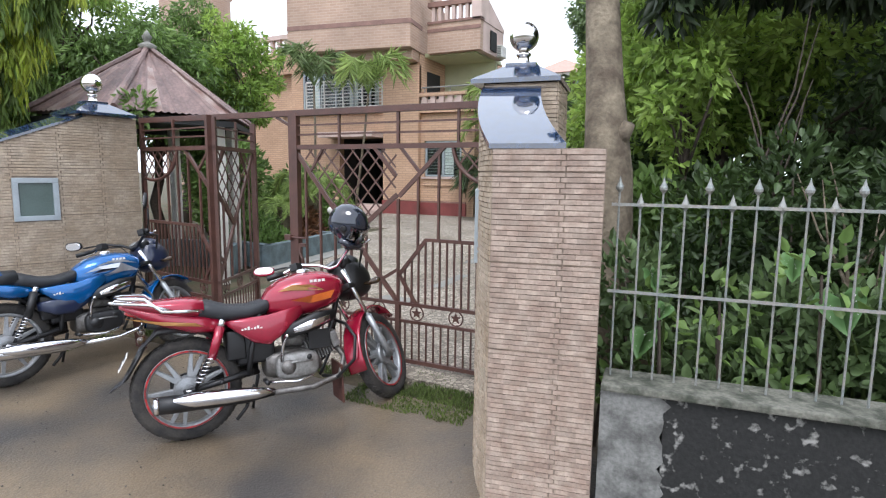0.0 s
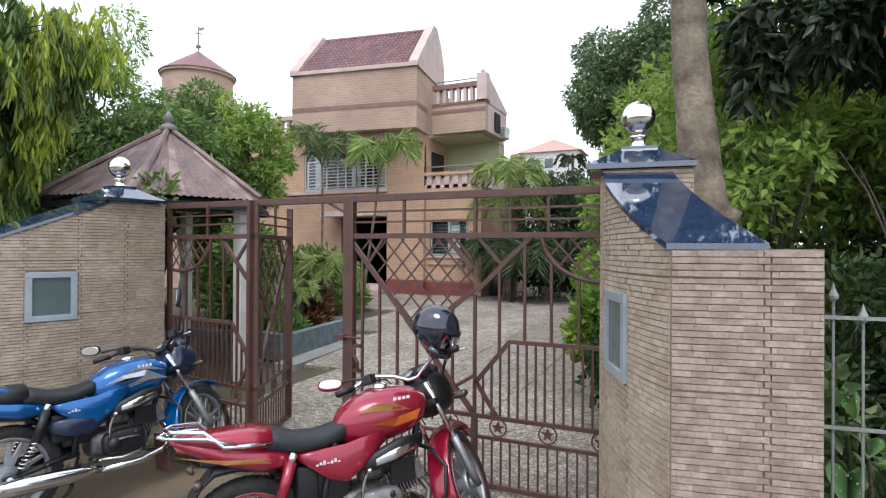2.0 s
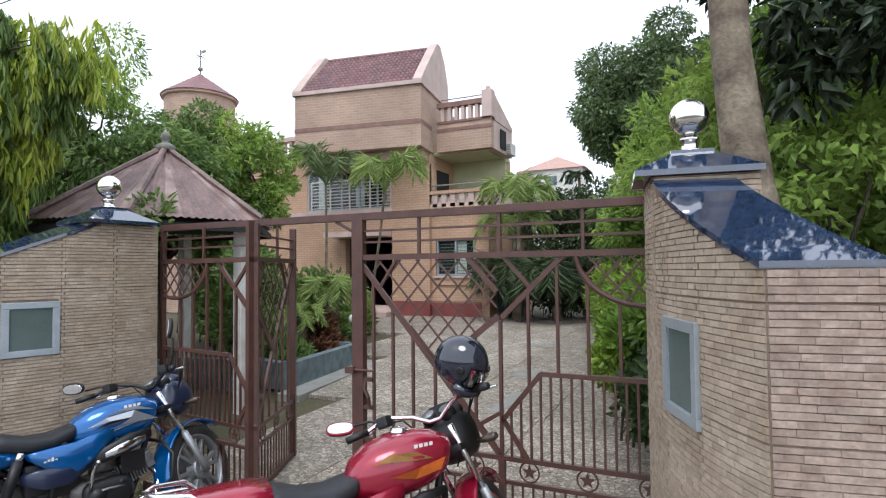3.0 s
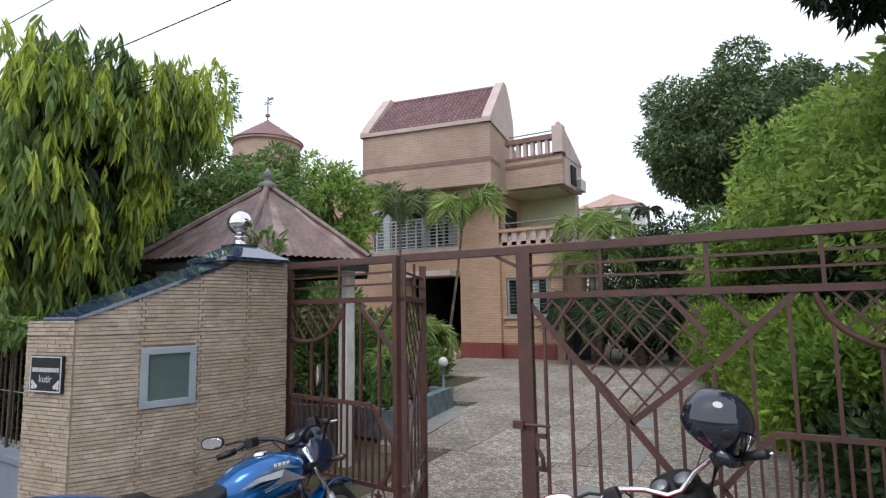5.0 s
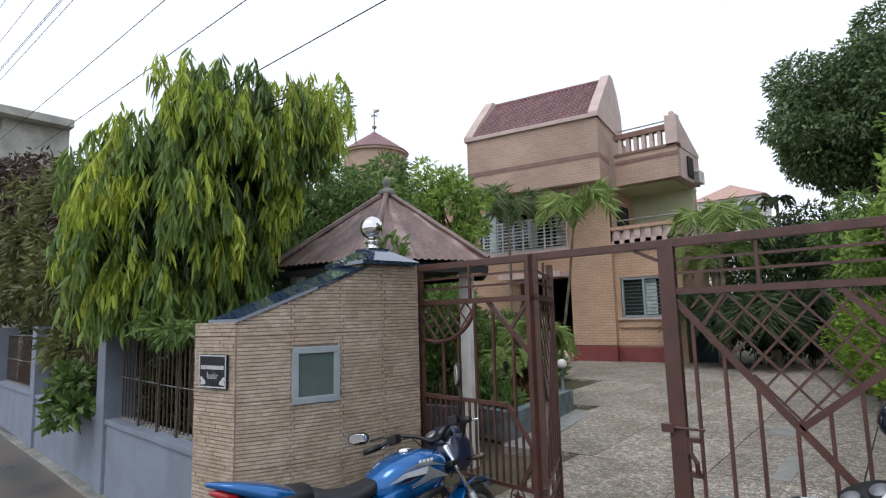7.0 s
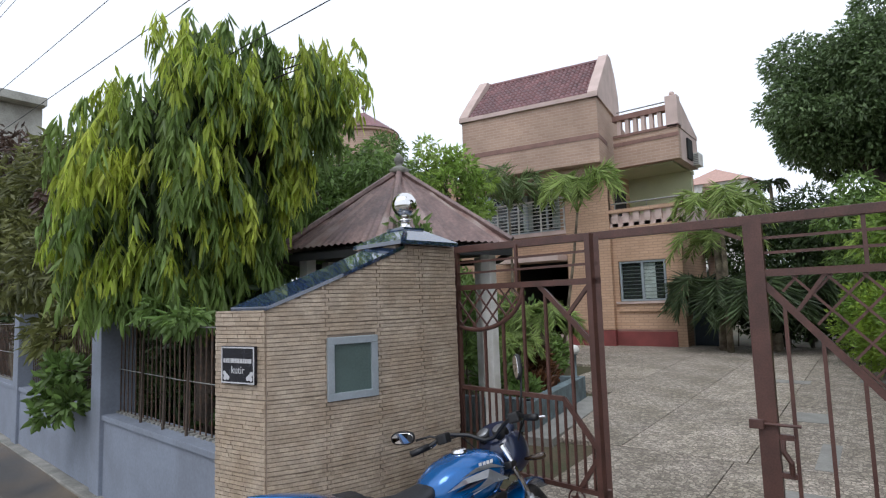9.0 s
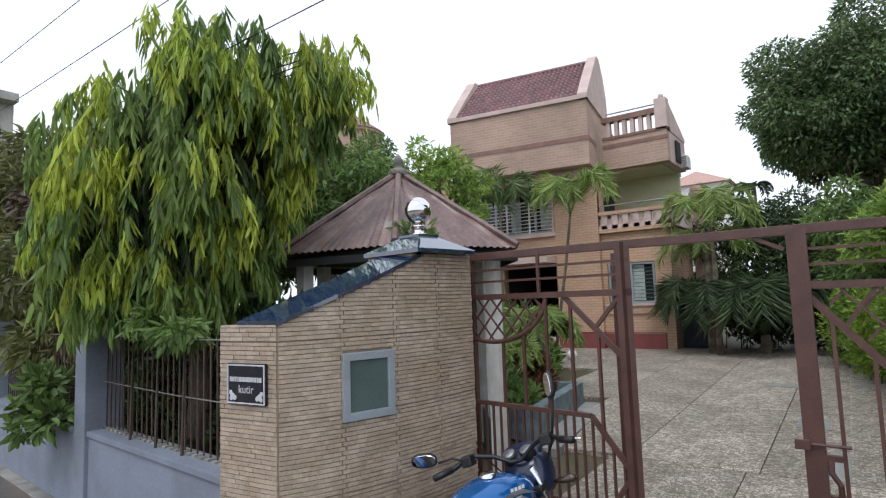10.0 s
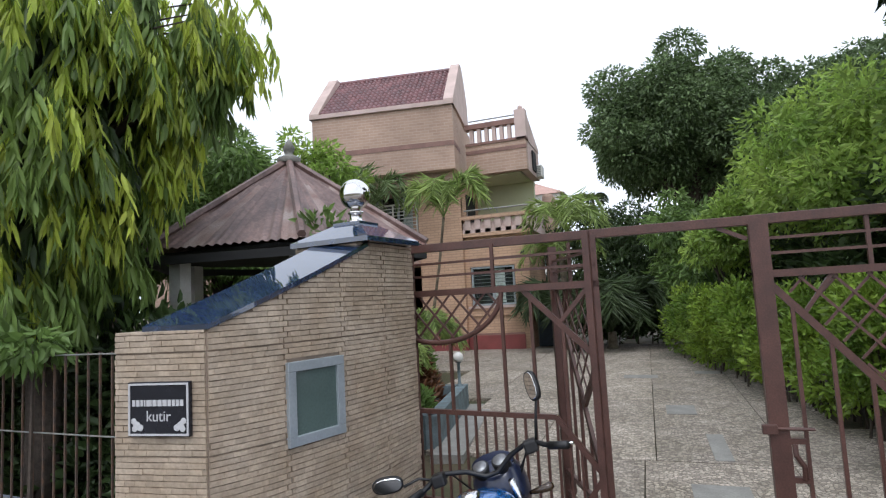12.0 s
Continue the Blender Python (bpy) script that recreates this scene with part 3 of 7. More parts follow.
Z_B0, Z_B1, Z_R3, Z_R4, Z_LOW, Z_THICK, Z_T1, Z_T2, Z_TOP = 0.06, 0.36, 0.37, 0.505, 1.005, 1.69, 1.79, 1.865, 1.93


def clip_line(p, q, poly):
    """The piece of a line inside a convex polygon, in the panel's plane."""
    t0, t1 = 0.0, 1.0
    d = (q[0] - p[0], q[1] - p[1])
    for (ax, ay), (bx, by) in zip(poly, poly[1:] + poly[:1]):
        nx, ny = -(by - ay), bx - ax
        den = nx * d[0] + ny * d[1]
        num = nx * (p[0] - ax) + ny * (p[1] - ay)
        if abs(den) < 1e-9:
            if num < 0:
                return None
        elif den > 0:
            t0 = max(t0, -num / den)
        else:
            t1 = min(t1, -num / den)
    if t1 - t0 < 0.02:
        return None
    return (p[0] + d[0] * t0, p[1] + d[1] * t0), (p[0] + d[0] * t1, p[1] + d[1] * t1)


def lattice(pan, poly, step, par):
    xs = [p[0] for p in poly]
    zs = [p[1] for p in poly]
    for sgn in (1, -1):
        c = -4.0
        while c < 4.0:
            x0, x1 = min(xs) - 1, max(xs) + 1
            seg = clip_line((x0, c + sgn * x0 * 1.12), (x1, c + sgn * x1 * 1.12), poly)
            if seg:
                (ax, az), (bx, bz) = seg
                part("lattice_bar", bar((ax, 0.004 * sgn, az), (bx, 0.004 * sgn, bz), 0.012, 0.006, (0, 1, 0)), M_GATE, pan)
            c += step


def panel(gate, w, inner, mirror, place, label, post=0.05, folding=True):
    """One folding panel, x from 0 to w. inner: the panel at the middle of the gate, with the big lattice; else the one at the hinge, with the half round."""
    X = (lambda x: w - x) if mirror else (lambda x: x)
    bm = bmesh.new()
    sw = post if inner else 0.034
    if folding or inner:
        add_bar(bm, (X(sw / 2), 0, Z_B0 - .02), (X(sw / 2), 0, 1.965), sw, 0.05, (0, 1, 0))
    else:
        add_bar(bm, (X(w - .02), 0, Z_B0), (X(w - .02), 0, 1.95), 0.04, 0.04, (0, 1, 0))
    pan = part("gate_panel", bm, M_GATE, gate, label)
    pan.matrix_local = place
    if folding:
        part("stile", bar((X(w - .017), 0, Z_B0), (X(w - .017), 0, 1.95), 0.034, 0.034, (0, 1, 0)), M_GATE, pan)
    elif not inner:
        for z0, z1, t in ((Z_B0 - .02, Z_R4, .036), (Z_R4, 1.30, .02), (Z_THICK, 1.95, .022)):
            part("stile", bar((X(.0), 0, z0), (X(.0), 0, z1), t, t, (0, 1, 0)), M_GATE, pan)

    def b(n, a, c, t, d=None):
        return part(n, bar((X(a[0]), 0, a[1]), (X(c[0]), 0, c[1]), t, d or t, (0, 1, 0)), M_GATE, pan)

    for z, t in ((Z_B0, .03), (Z_R3, .022), (Z_R4, .026), (Z_THICK, .036)):
        b("rail", (0.0, z), (w - 0.0, z), t)
    for z in (Z_T1, Z_T2):
        b("thin_rail", (0.0, z), (w - 0.0, z), 0.014)
    for x in ((w * .48,) if inner else (w * .5,)):
        b("stub", (x, Z_THICK), (x, 1.95), 0.018)
    n = round(w / 0.062)
    for i in range(1, n):
        x = w * i / n
        b("short_bar", (x, Z_B0), (x, Z_R3), 0.011)
    for i in range(3):
        s = part("star_ring", star_bm(0.056), M_GATE, pan)
        s.location = (w * (i + 0.5) / 3, 0, (Z_R3 + Z_R4) / 2 + .004)
    if inner:
        T = Z_THICK
        slope = (Z_R4 + .04 - T) / (w - .06)
        line = lambda x: T - .02 + (x - .045) * slope
        xm = w * .60
        b("brace", (0.045, T - .02), (w - .01, line(w - .01)), 0.034, 0.02)
        b("brace", (xm, line(xm) + .01), (w - .01, T - .36), 0.034, 0.02)
        b("brace", (0.20, line(.20)), (0.335, T - .01), 0.018)
        b("brace", (w * .80, T - .01), (w - .02, T - .22), 0.03, 0.02)
        b("brace", (w * .86, line(w * .86)), (w - .01, .76), 0.024, 0.018)
        poly = [(0.09, T - .02), (xm, line(xm) + .03), (w - .02, T - .37), (w - .02, T - .02)]
        if mirror:
            poly = [(w - x, z) for x, z in poly][::-1]
        lattice(pan, poly, 0.155, pan)
        for x in (.155, .30, .445, .60, .74, .87):
            if x < w - .04:
                b("upright", (x, Z_R4), (x, line(x)), 0.017)
        for x in (.74, .87):
            if x < w - .04:
                b("upright", (x, line(x)), (x, line(xm) + (x - xm) * (T - .36 - line(xm)) / (w - xm)), 0.017)
    else:
        T = Z_THICK
        b("low_rail", (0.24, Z_LOW), (w - .02, Z_LOW), 0.026)
        b("brace", (0.01, Z_LOW - .28), (0.24, Z_LOW), 0.028, 0.02)
        b("brace", (0.01, Z_LOW - .28), (0.16, Z_R4), 0.024, 0.02)
        b("brace", (0.01, T - .37), (0.38, T - .01), 0.03, 0.02)
        b("brace", (0.02, T - .01), (0.19, T - .20), 0.022, 0.018)
        for i in range(n):
            x = .06 + (w - .1) * i / (n - 1)
            zt = Z_LOW if x > .24 else Z_LOW - .28 + x * 1.16
            b("bar", (x, Z_R4), (x, zt), 0.013)
        cx, rr = w * .84, w * 0.38
        arc = []
        for i in range(21):
            a = math.pi + radians(119) * i / 20
            arc.append((cx + rr * math.cos(a), T + 0.29 * math.sin(a)))
        arc = [p for p in arc if p[0] < w - .005]
        bm = bmesh.new()
        add_tube(bm, [(X(p[0]), 0, p[1]) for p in arc], 0.015, 8)
        part("arc", bm, M_GATE, pan, smooth=True)
        poly = list(arc) + [(arc[-1][0], T)]
        if mirror:
            poly = [(w - x, z) for x, z in poly][::-1]
        lattice(pan, poly, 0.125, pan)
        for x in (.17, .34, .51, .68, .84):
            if x > w - .05:
                continue
            top = T
            for (ax, az), (bx, bz) in zip(arc, arc[1:]):
                if ax <= x <= bx:
                    top = az + (bz - az) * (x - ax) / (bx - ax)
            if x < 0.38:
                top = T - .37 + x * .95
            b("upright", (x, Z_LOW if x > .24 else Z_LOW - .28 + x * 1.16), (x, top), 0.017)
    return pan


iron_gate = thing("iron_gate", "brown iron driveway gate with lattice, one side folded open", "gate", (0, 0, 0))
panel(iron_gate, FR - CX, True, False, pose(CX, GY, 0), "closed panel with diamond lattice", 0.085, False)
panel(iron_gate, HR - FR, False, False, pose(FR, GY, 0), "closed panel with half-round lattice", 0.05, False)
panel(iron_gate, 1.10, False, True, pose(HL, GY, 0, 0, 0, -7.5), "hinge panel with half-round lattice")
panel(iron_gate, 0.88, True, True, pose(-3.655, 3.52, 0, 0, 0, 113), "panel folded inward, open", 0.036)
ob_ = thing("overhead_bar", "brown square iron bar spanning the gate opening", "gate bar", (0, GY, 0), kind="structure")
part("beam", box((-4.76, -.022, 1.937), (-0.9, .022, 1.985), 0.003), M_GATE, ob_)
for x in (CX - .11,):
    part("bracket", bar((x - .03, 0, 1.935), (CX - .01, 0, 1.87), 0.02), M_GATE, ob_)
lk = thing("gate_latch", "sliding bolt latch on the closed gate panel", "latch", (CX, GY, 0))
part("bolt_box", box((-.035, -.06, .93), (.03, -.028, .975), 0.004), M_GATE, lk)
part("bolt", tube([(.03, -.04, .955), (.185, -.04, .955)], 0.008, 8), M_GATE, lk)
part("strap", box((.07, -.02, .88), (.150, .012, .905)), M_GATE, lk)
part("strap", box((.07, -.02, .70), (.150, .012, .725)), M_GATE, lk)
part("handle", tube([(.10, -.02, .88), (.10, -.03, .83), (.13, -.03, .78), (.13, -.02, .72)], 0.013, 8), M_GATE, lk)

# name board on the west wall
nb = thing("name_board", "black granite name board with pale lettering and lotus corners", "sign")
e0, e1 = Vector(L_END), Vector(L_KNEE)
nd = (e1 - e0).normalized()
nn_ = Vector((nd.y, -nd.x))
nc = e0.lerp(e1, .53) + nn_ * .016
nb.matrix_basis = Matrix(((nd.x, -nn_.x, 0, nc.x), (nd.y, -nn_.y, 0, nc.y), (0, 0, 1, 1.285), (0, 0, 0, 1)))
M_BOARD = mat("black_board", (0.012, 0.013, 0.02), 0.25, vary=0.2, bump=0)
M_PALE = mat("pale_lettering", (0.55, 0.55, 0.56), 0.5, vary=0.15, bump=0)
part("board", box((-.14, -.012, -.105), (.14, .004, .105), .003), M_BOARD, nb)
for lo, hi in (((-.135, -.016, .093), (.135, -.012, .100)), ((-.135, -.016, -.100), (.135, -.012, -.093)), ((-.135, -.016, -.093), (-.128, -.012, .093)), ((.128, -.016, -.093), (.135, -.012, .093))):
    part("border", box(lo, hi), M_PALE, nb)
x = -.118
for wd in (.014, .015, .012, .006, .024, .018, .018, .018, .015, .013, .013, .015):
    part("name_bar", box((x, -.0145, .012), (x + wd, -.012, .036)), M_PALE, nb)
    x += wd + .0045
add_text("kutir", .058, M_PALE, pose(0, -.0125, -.028, 90), nb)
for s in (-1, 1):
    for i, (dx, dz, rr_) in enumerate(((.098, -.062, .016), (.112, -.045, .012), (.082, -.070, .013), (.108, -.074, .012))):
        part("lotus", lathe([(0, .003), (rr_, .002), (rr_ * 1.02, 0)], 10, pose(dx * s, -.012, dz, 90)), M_PALE, nb)

# ---- house ----
house = thing("house", "three-storey brick-faced villa with balconies and maroon tiled roof", "house", (0, 0, 0))
HG = 0.22
FY, BY = 15.25, 14.24


def hb(name, lo, hi, m, label="", bevel=0.0, parent=None):
    return part(name, box(lo, hi, bevel), m, parent or house, label)


# ground floor: wall pieces round the window and the porch, its depth coloured near-black as shade
hb("wall", (-9.30, FY, HG), (-7.92, FY + .25, 3.40), M_BRICK)
hb("wall", (-6.68, FY, HG), (-6.52, FY + .25, 3.40), M_BRICK)
hb("wall", (-7.92, FY, HG), (-6.68, FY + .25, 1.42), M_BRICK)
hb("wall", (-7.92, FY, 2.50), (-6.68, FY + .25, 3.40), M_BRICK)
hb("wall", (-6.52, FY, HG), (-6.27, FY + 2.4, 3.40), M_BRICK)
hb("balcony_side_parapet", (-6.33, FY + .05, 3.525), (-6.15, FY + 2.4, 3.88), M_TRIM)
hb("wall", (-13.5, FY, 2.62), (-9.30, FY + .25, 3.40), M_BRICK)
hb("wall", (-13.5, FY, HG), (-11.1, FY + .25, 2.62), M_BRICK)
hb("porch_recess", (-11.1, FY + 2.4, HG), (-9.30, FY + 2.5, 2.7), M_SHADE_BLACK, "porch back sheet, near-black for the shade inside")
hb("porch_side", (-11.2, FY + .25, HG), (-11.1, FY + 2.5, 2.7), M_SHADE_BLACK)
hb("porch_side", (-9.30, FY + .25, HG), (-9.20, FY + 2.5, 2.7), M_SHADE_BLACK)
hb("porch_ceiling", (-11.2, FY + .25, 2.64), (-9.2, FY + 2.5, 2.74), M_SHADE_BLACK)
hb("porch_canopy", (-11.4, FY - .75, 2.62), (-9.33, FY - .003, 2.78), M_TRIM)
hb("porch_step", (-11.2, FY - .5, HG - .05), (-9.32, FY - .003, HG + .14), M_TRIM, "tan porch step", .01)
hb("porch_step", (-11.0, FY - .2, HG + .14), (-9.32, FY + .6, HG + .28), M_TRIM, "tan porch step", .01)
hb("plinth", (-9.32, FY - .05, HG - .1), (-6.50, FY - .003, 0.64), M_PLINTH, "dark red painted plinth", .01)
hb("plinth", (-9.31, FY - .035, 0.64), (-6.51, FY - .003, 0.69), M_BAND)
hb("pilaster", (-9.31, FY - .16, .69), (-8.05, FY - .003, 4.72), M_BRICK)
hb("plinth", (-9.33, FY - .2, HG - .1), (-8.03, FY - .05, 0.67), M_PLINTH, "dark red painted plinth", .01)


def window(x0, x1, z0, z1, y, panes=2, blind=False, bars=0):
    # near-black backing sheet stands in for the unlit room
    w = part("window", box((x0, y + .10, z0), (x1, y + .12, z1)), M_SHADE_BLACK, house, "near-black sheet for the unlit room behind the window")
    t = 0.05
    for lo, hi in (((x0, y + .02, z0), (x1, y + .08, z0 + t)), ((x0, y + .02, z1 - t), (x1, y + .08, z1)), ((x0, y + .02, z0 + t), (x0 + t, y + .08, z1 - t)), ((x1 - t, y + .02, z0 + t), (x1, y + .08, z1 - t))):
        part("frame_bar", box(lo, hi), M_ALU, w, "grey aluminium window frame")
    for i in range(1, panes):
        x = x0 + (x1 - x0) * i / panes
        part("mullion", box((x - .03, y + .02, z0 + t), (x + .03, y + .075, z1 - t)), M_ALU, w)
    for i in range(panes):
        a, b = x0 + (x1 - x0) * i / panes, x0 + (x1 - x0) * (i + 1) / panes
        p = part("pane", box((a + .04, y + .045, z0 + t), (b - .04, y + .051, z1 - t)), M_GLASS, w)
        p.visible_shadow = False
    k = 11 if bars else 0
    for i in range(k):
        z = z0 + (z1 - z0) * (i + .5) / k
        part("grille_bar", box((x0 + .05, y + .082, z - .008), (x1 - .05, y + .092, z + .008)), M_SILVER, w)
    return w


gw = window(-7.90, -6.70, 1.43, 2.49, FY + .0, 2, bars=1)
part("curtain", box((-7.27, FY + .093, 1.50), (-6.98, FY + .099, 2.42)), M_WHITE, gw, "pale drawn curtain")
lamp_ = part("wall_lamp", lathe([(0, .09), (.03, .085), (.075, .03), (.085, 0), (.07, 0), (.06, .02), (0, .04)], 16, pose(-6.40, FY - .10, 2.76)), M_SHADE_BLACK, house, "small dark dome lamp below the balcony")
part("bracket", box((-6.415, FY - .10, 2.835), (-6.385, FY - .002, 2.855)), M_SHADE_BLACK, lamp_)
hb("side_wing", (-6.24, FY + 2.41, HG), (-5.90, FY + 3.3, 4.75), M_BRICK_UP, "brick side wing with a rounded top", .12)
hb("sill", (-8.0, FY - .10, 1.36), (-6.62, FY + .02, 1.42), M_TRIM, "projecting plaster sill", .01)
hb("sill_panel", (-7.95, FY - .05, 1.16), (-6.66, FY - .003, 1.36), M_BRICK)
# first floor slab, balcony on the corner
hb("slab", (-13.5, FY - .1, 3.40), (-6.15, FY + 2.4, 3.52), M_TRIM)
hb("balcony_parapet", (-8.05, FY - .12, 3.32), (-6.15, FY + .02, 3.42), M_BRICK)
for i in range(7):
    x = -7.98 + i * 0.285
    hb("baluster", (x, FY - .10, 3.40), (x + .17, FY + .0, 3.80), M_TRIM, "", .01)
hb("balcony_wall", (-8.05, FY - .04, 3.42), (-6.15, FY + .04, 3.72), M_TRIM)
hb("balcony_coping", (-8.07, FY - .14, 3.80), (-6.13, FY + .04, 3.90), M_BRICK)
part("balcony_rail", tube([(-8.0, FY - .05, 4.06), (-6.2, FY - .05, 4.06)], 0.022, 8), M_SILVER, house)
for x in (-7.9, -7.05, -6.2):
    part("rail_post", tube([(x, FY - .05, 3.9), (x, FY - .05, 4.06)], 0.014, 6), M_SILVER, house)
hb("balcony_back_wall", (-8.05, FY + 1.6, 3.52), (-6.3, FY + 1.75, 5.0), M_GREENPL, "pale green plaster wall of the balcony")
hb("balcony_side_wall", (-8.15, FY - .1, 3.52), (-8.05, FY + 1.7, 5.06), M_BRICK)
hb("balcony_window", (-8.045, FY + .35, 3.6), (-8.02, FY + 1.2, 4.6), M_SHADE_BLACK, "balcony window sheet, near-black for the unlit room")
hb("balcony_ceiling", (-8.05, FY + .21, 5.0), (-6.38, FY + 2.3, 5.1), M_GREENPL, "pale green balcony ceiling")
# first floor left: recessed wall with window and steel railing
hb("wall", (-13.5, FY + .5, 3.52), (-13.0, FY + .75, 5.1), M_BRICK)
hb("wall", (-9.55, FY + .0, 3.52), (-8.15, FY + .75, 5.1), M_BRICK)
hb("wall", (-13.0, FY + .5, 3.52), (-9.55, FY + .75, 3.6), M_BRICK)
uw = window(-13.0, -9.55, 3.6, 5.0, FY + .5, 5)
for cx_ in (-12.6, -11.1, -10.1):
    part("curtain", box((cx_, FY + .593, 3.68), (cx_ + .34, FY + .599, 4.94)), M_WHITE, uw, "pale drawn curtain")
rl = part("terrace_railing", tube([(-12.4, FY - .05, 4.46), (-9.4, FY - .05, 4.46)], 0.03, 8), M_WHITE, house, "white steel terrace railing")
for i in range(8):
    z = 3.62 + i * .105
    part("rail_rod", tube([(-12.4, FY - .05, z), (-9.4, FY - .05, z)], 0.014, 6), M_WHITE, rl)
for i in range(5):
    x = -12.4 + i * .75
    part("rail_post", tube([(x, FY - .05, 3.5), (x, FY - .05, 4.46)], 0.028, 6), M_WHITE, rl)
# projecting box with sloping tiled roof
hb("upper_box", (-12.35, BY, 5.07), (-7.86, FY + 3.2, 6.80), M_BRICK_UP)
hb("box_band", (-12.36, BY - .012, 5.70), (-7.85, BY - .001, 5.83), M_BAND)
hb("box_band", (-7.858, BY, 5.70), (-7.848, FY - .01, 5.83), M_BAND)
bm = bmesh.new()
add_box(bm, (-12.2, BY + .35, 4.80), (-7.95, FY + 3, 5.07))
part("box_soffit", bm, M_BRICK_UP, house)
hb("box_cornice", (-12.42, BY - .07, 6.80), (-7.80, BY + .12, 6.92), M_TRIM, "pink plaster cornice", .01)
R0, R1 = (BY + .05, 6.92), (16.0, 8.42)


def gable(x0, x1):
    bm = bmesh.new()
    prof = [(BY - .06, 6.80), (BY - .06, 6.95), (BY + .25, 7.28), (R1[0] - .25, R1[1] + .1), (R1[0] + .1, R1[1] + .12), (R1[0] + .55, R1[1] - .25), (R1[0] + .9, 7.6), (R1[0] + 1.0, 6.80)]
    a = [bm.verts.new((x0, y, z)) for y, z in prof]
    b = [bm.verts.new((x1, y, z)) for y, z in prof]
    bm.faces.new(a)
    bm.faces.new(b[::-1])
    for i in range(len(prof)):
        j = (i + 1) % len(prof)
        bm.faces.new((a[i], b[i], b[j], a[j]))
    bmesh.ops.recalc_face_normals(bm, faces=bm.faces)
    part("gable", bm, M_TRIM, house, "pink plaster gable wall")


gable(-12.42, -12.10)
gable(-8.10, -7.80)
bm = bmesh.new()
add_box(bm, (-12.1, 0, -.06), (-8.1, math.hypot(R1[0] - R0[0], R1[1] - R0[1]), 0.0), m=pose(0, R0[0], R0[1], math.degrees(math.atan2(R1[1] - R0[1], R1[0] - R0[0]))))
part("roof_deck", bm, M_ROOFTILE, house)
part("roof_ridge", tube([(-12.1, R1[0], R1[1] + .05), (-8.1, R1[0], R1[1] + .05)], 0.07, 10), M_ROOFTILE, house, "maroon ridge tiles")
NT, NR_ = 26, 11
tv, tf = [], []
sl = math.hypot(R1[0] - R0[0], R1[1] - R0[1])
mm = pose(0, R0[0], R0[1], math.degrees(math.atan2(R1[1] - R0[1], R1[0] - R0[0])))
for i in range(NT):
    for j in range(NR_):
        x0, x1 = -12.1 + 4.0 * i / NT, -12.1 + 4.0 * (i + 1) / NT
        y0, y1 = sl * j / NR_, sl * (j + 1) / NR_ + .03
        q = len(tv)
        seg = 6
        for yy, lift in ((y0, .045), (y1, .005)):
            for k in range(seg + 1):
                a = math.pi * k / seg
                tv.append(mm @ Vector((x0 + (x1 - x0) * k / seg, yy, lift + .05 * math.sin(a))))
        for k in range(seg):
            tf.append((q + k, q + k + 1, q + seg + 2 + k, q + seg + 1 + k))
        for k in range(seg):
            tv.append(tv[q + k] - Vector((0, 0.0, .05)))
        tv.append(tv[q + seg] - Vector((0, 0, .05)))
        z = q + 2 * (seg + 1)
        for k in range(seg):
            tf.append((z + k, z + k + 1, q + k + 1, q + k))
ob = raw("roof_tile", tv, tf, M_ROOFTILE, house, "rows of rounded maroon clay tiles")
ob["kind"] = "stuff"
# the projecting box stands a little askew to the rest of the house
skew = Matrix.Translation((-7.86, BY, 0)) @ Matrix.Rotation(radians(9), 4, 'Z') @ Matrix.Diagonal((.88, 1, 1, 1)) @ Matrix.Translation((7.86, -BY, 0))
for ob in [o for o in house.children if o.name.split(".")[0] in ("upper_box", "box_band", "box_soffit", "box_cornice", "gable", "roof_deck", "roof_ridge", "roof_tile")]:
    ob.data.transform(skew)
# corner terrace block with balustrade
hb("terrace_wall", (-7.84, FY - .02, 5.04), (-6.15, FY + .2, 5.86), M_BRICK_UP)
hb("terrace_side", (-6.36, FY + .2, 5.04), (-6.15, FY + 1.85, 5.86), M_TRIM)
hb("terrace_band", (-7.84, FY - .035, 5.62), (-6.13, FY - .021, 5.72), M_BAND)
hb("terrace_lip", (-7.84, FY - .05, 5.86), (-6.12, FY + .22, 5.93), M_BAND)
for i in range(6):
    x = -7.72 + i * .215
    hb("baluster", (x, FY, 5.93), (x + .10, FY + .16, 6.34), M_TRIM, "", .01)
hb("terrace_beam", (-7.84, FY - .03, 6.34), (-6.40, FY + .2, 6.48), M_BAND)
hb("terrace_post", (-6.42, FY - .05, 5.86), (-6.12, FY + .25, 6.70), M_TRIM, "", .015)
part("post_ball", lathe(sphere_profile(.07, 6.77, 8), 12), M_TRIM, house, smooth=True).location = (-6.27, FY + .1, 0)
part("terrace_rail", tube([(-7.75, FY + .1, 6.60), (-6.42, FY + .1, 6.60)], 0.018, 8), M_SILVER, house)
bm = bmesh.new()
a = [bm.verts.new((-6.36, y, z)) for y, z in ((FY + .25, 5.86), (FY + .25, 6.62), (FY + 1.85, 5.95), (FY + 1.85, 5.86))]
b = [bm.verts.new((-6.13, v.co.y, v.co.z)) for v in a]
bm.faces.new(a)
bm.faces.new(b[::-1])
for i in range(4):
    bm.faces.new((a[i], b[i], b[(i + 1) % 4], a[(i + 1) % 4]))
bmesh.ops.recalc_face_normals(bm, faces=bm.faces)
part("sloping_parapet", bm, M_TRIM, house)
hb("side_window", (-6.14, FY + .7, 5.15), (-6.10, FY + 1.15, 5.7), M_SHADE_BLACK)
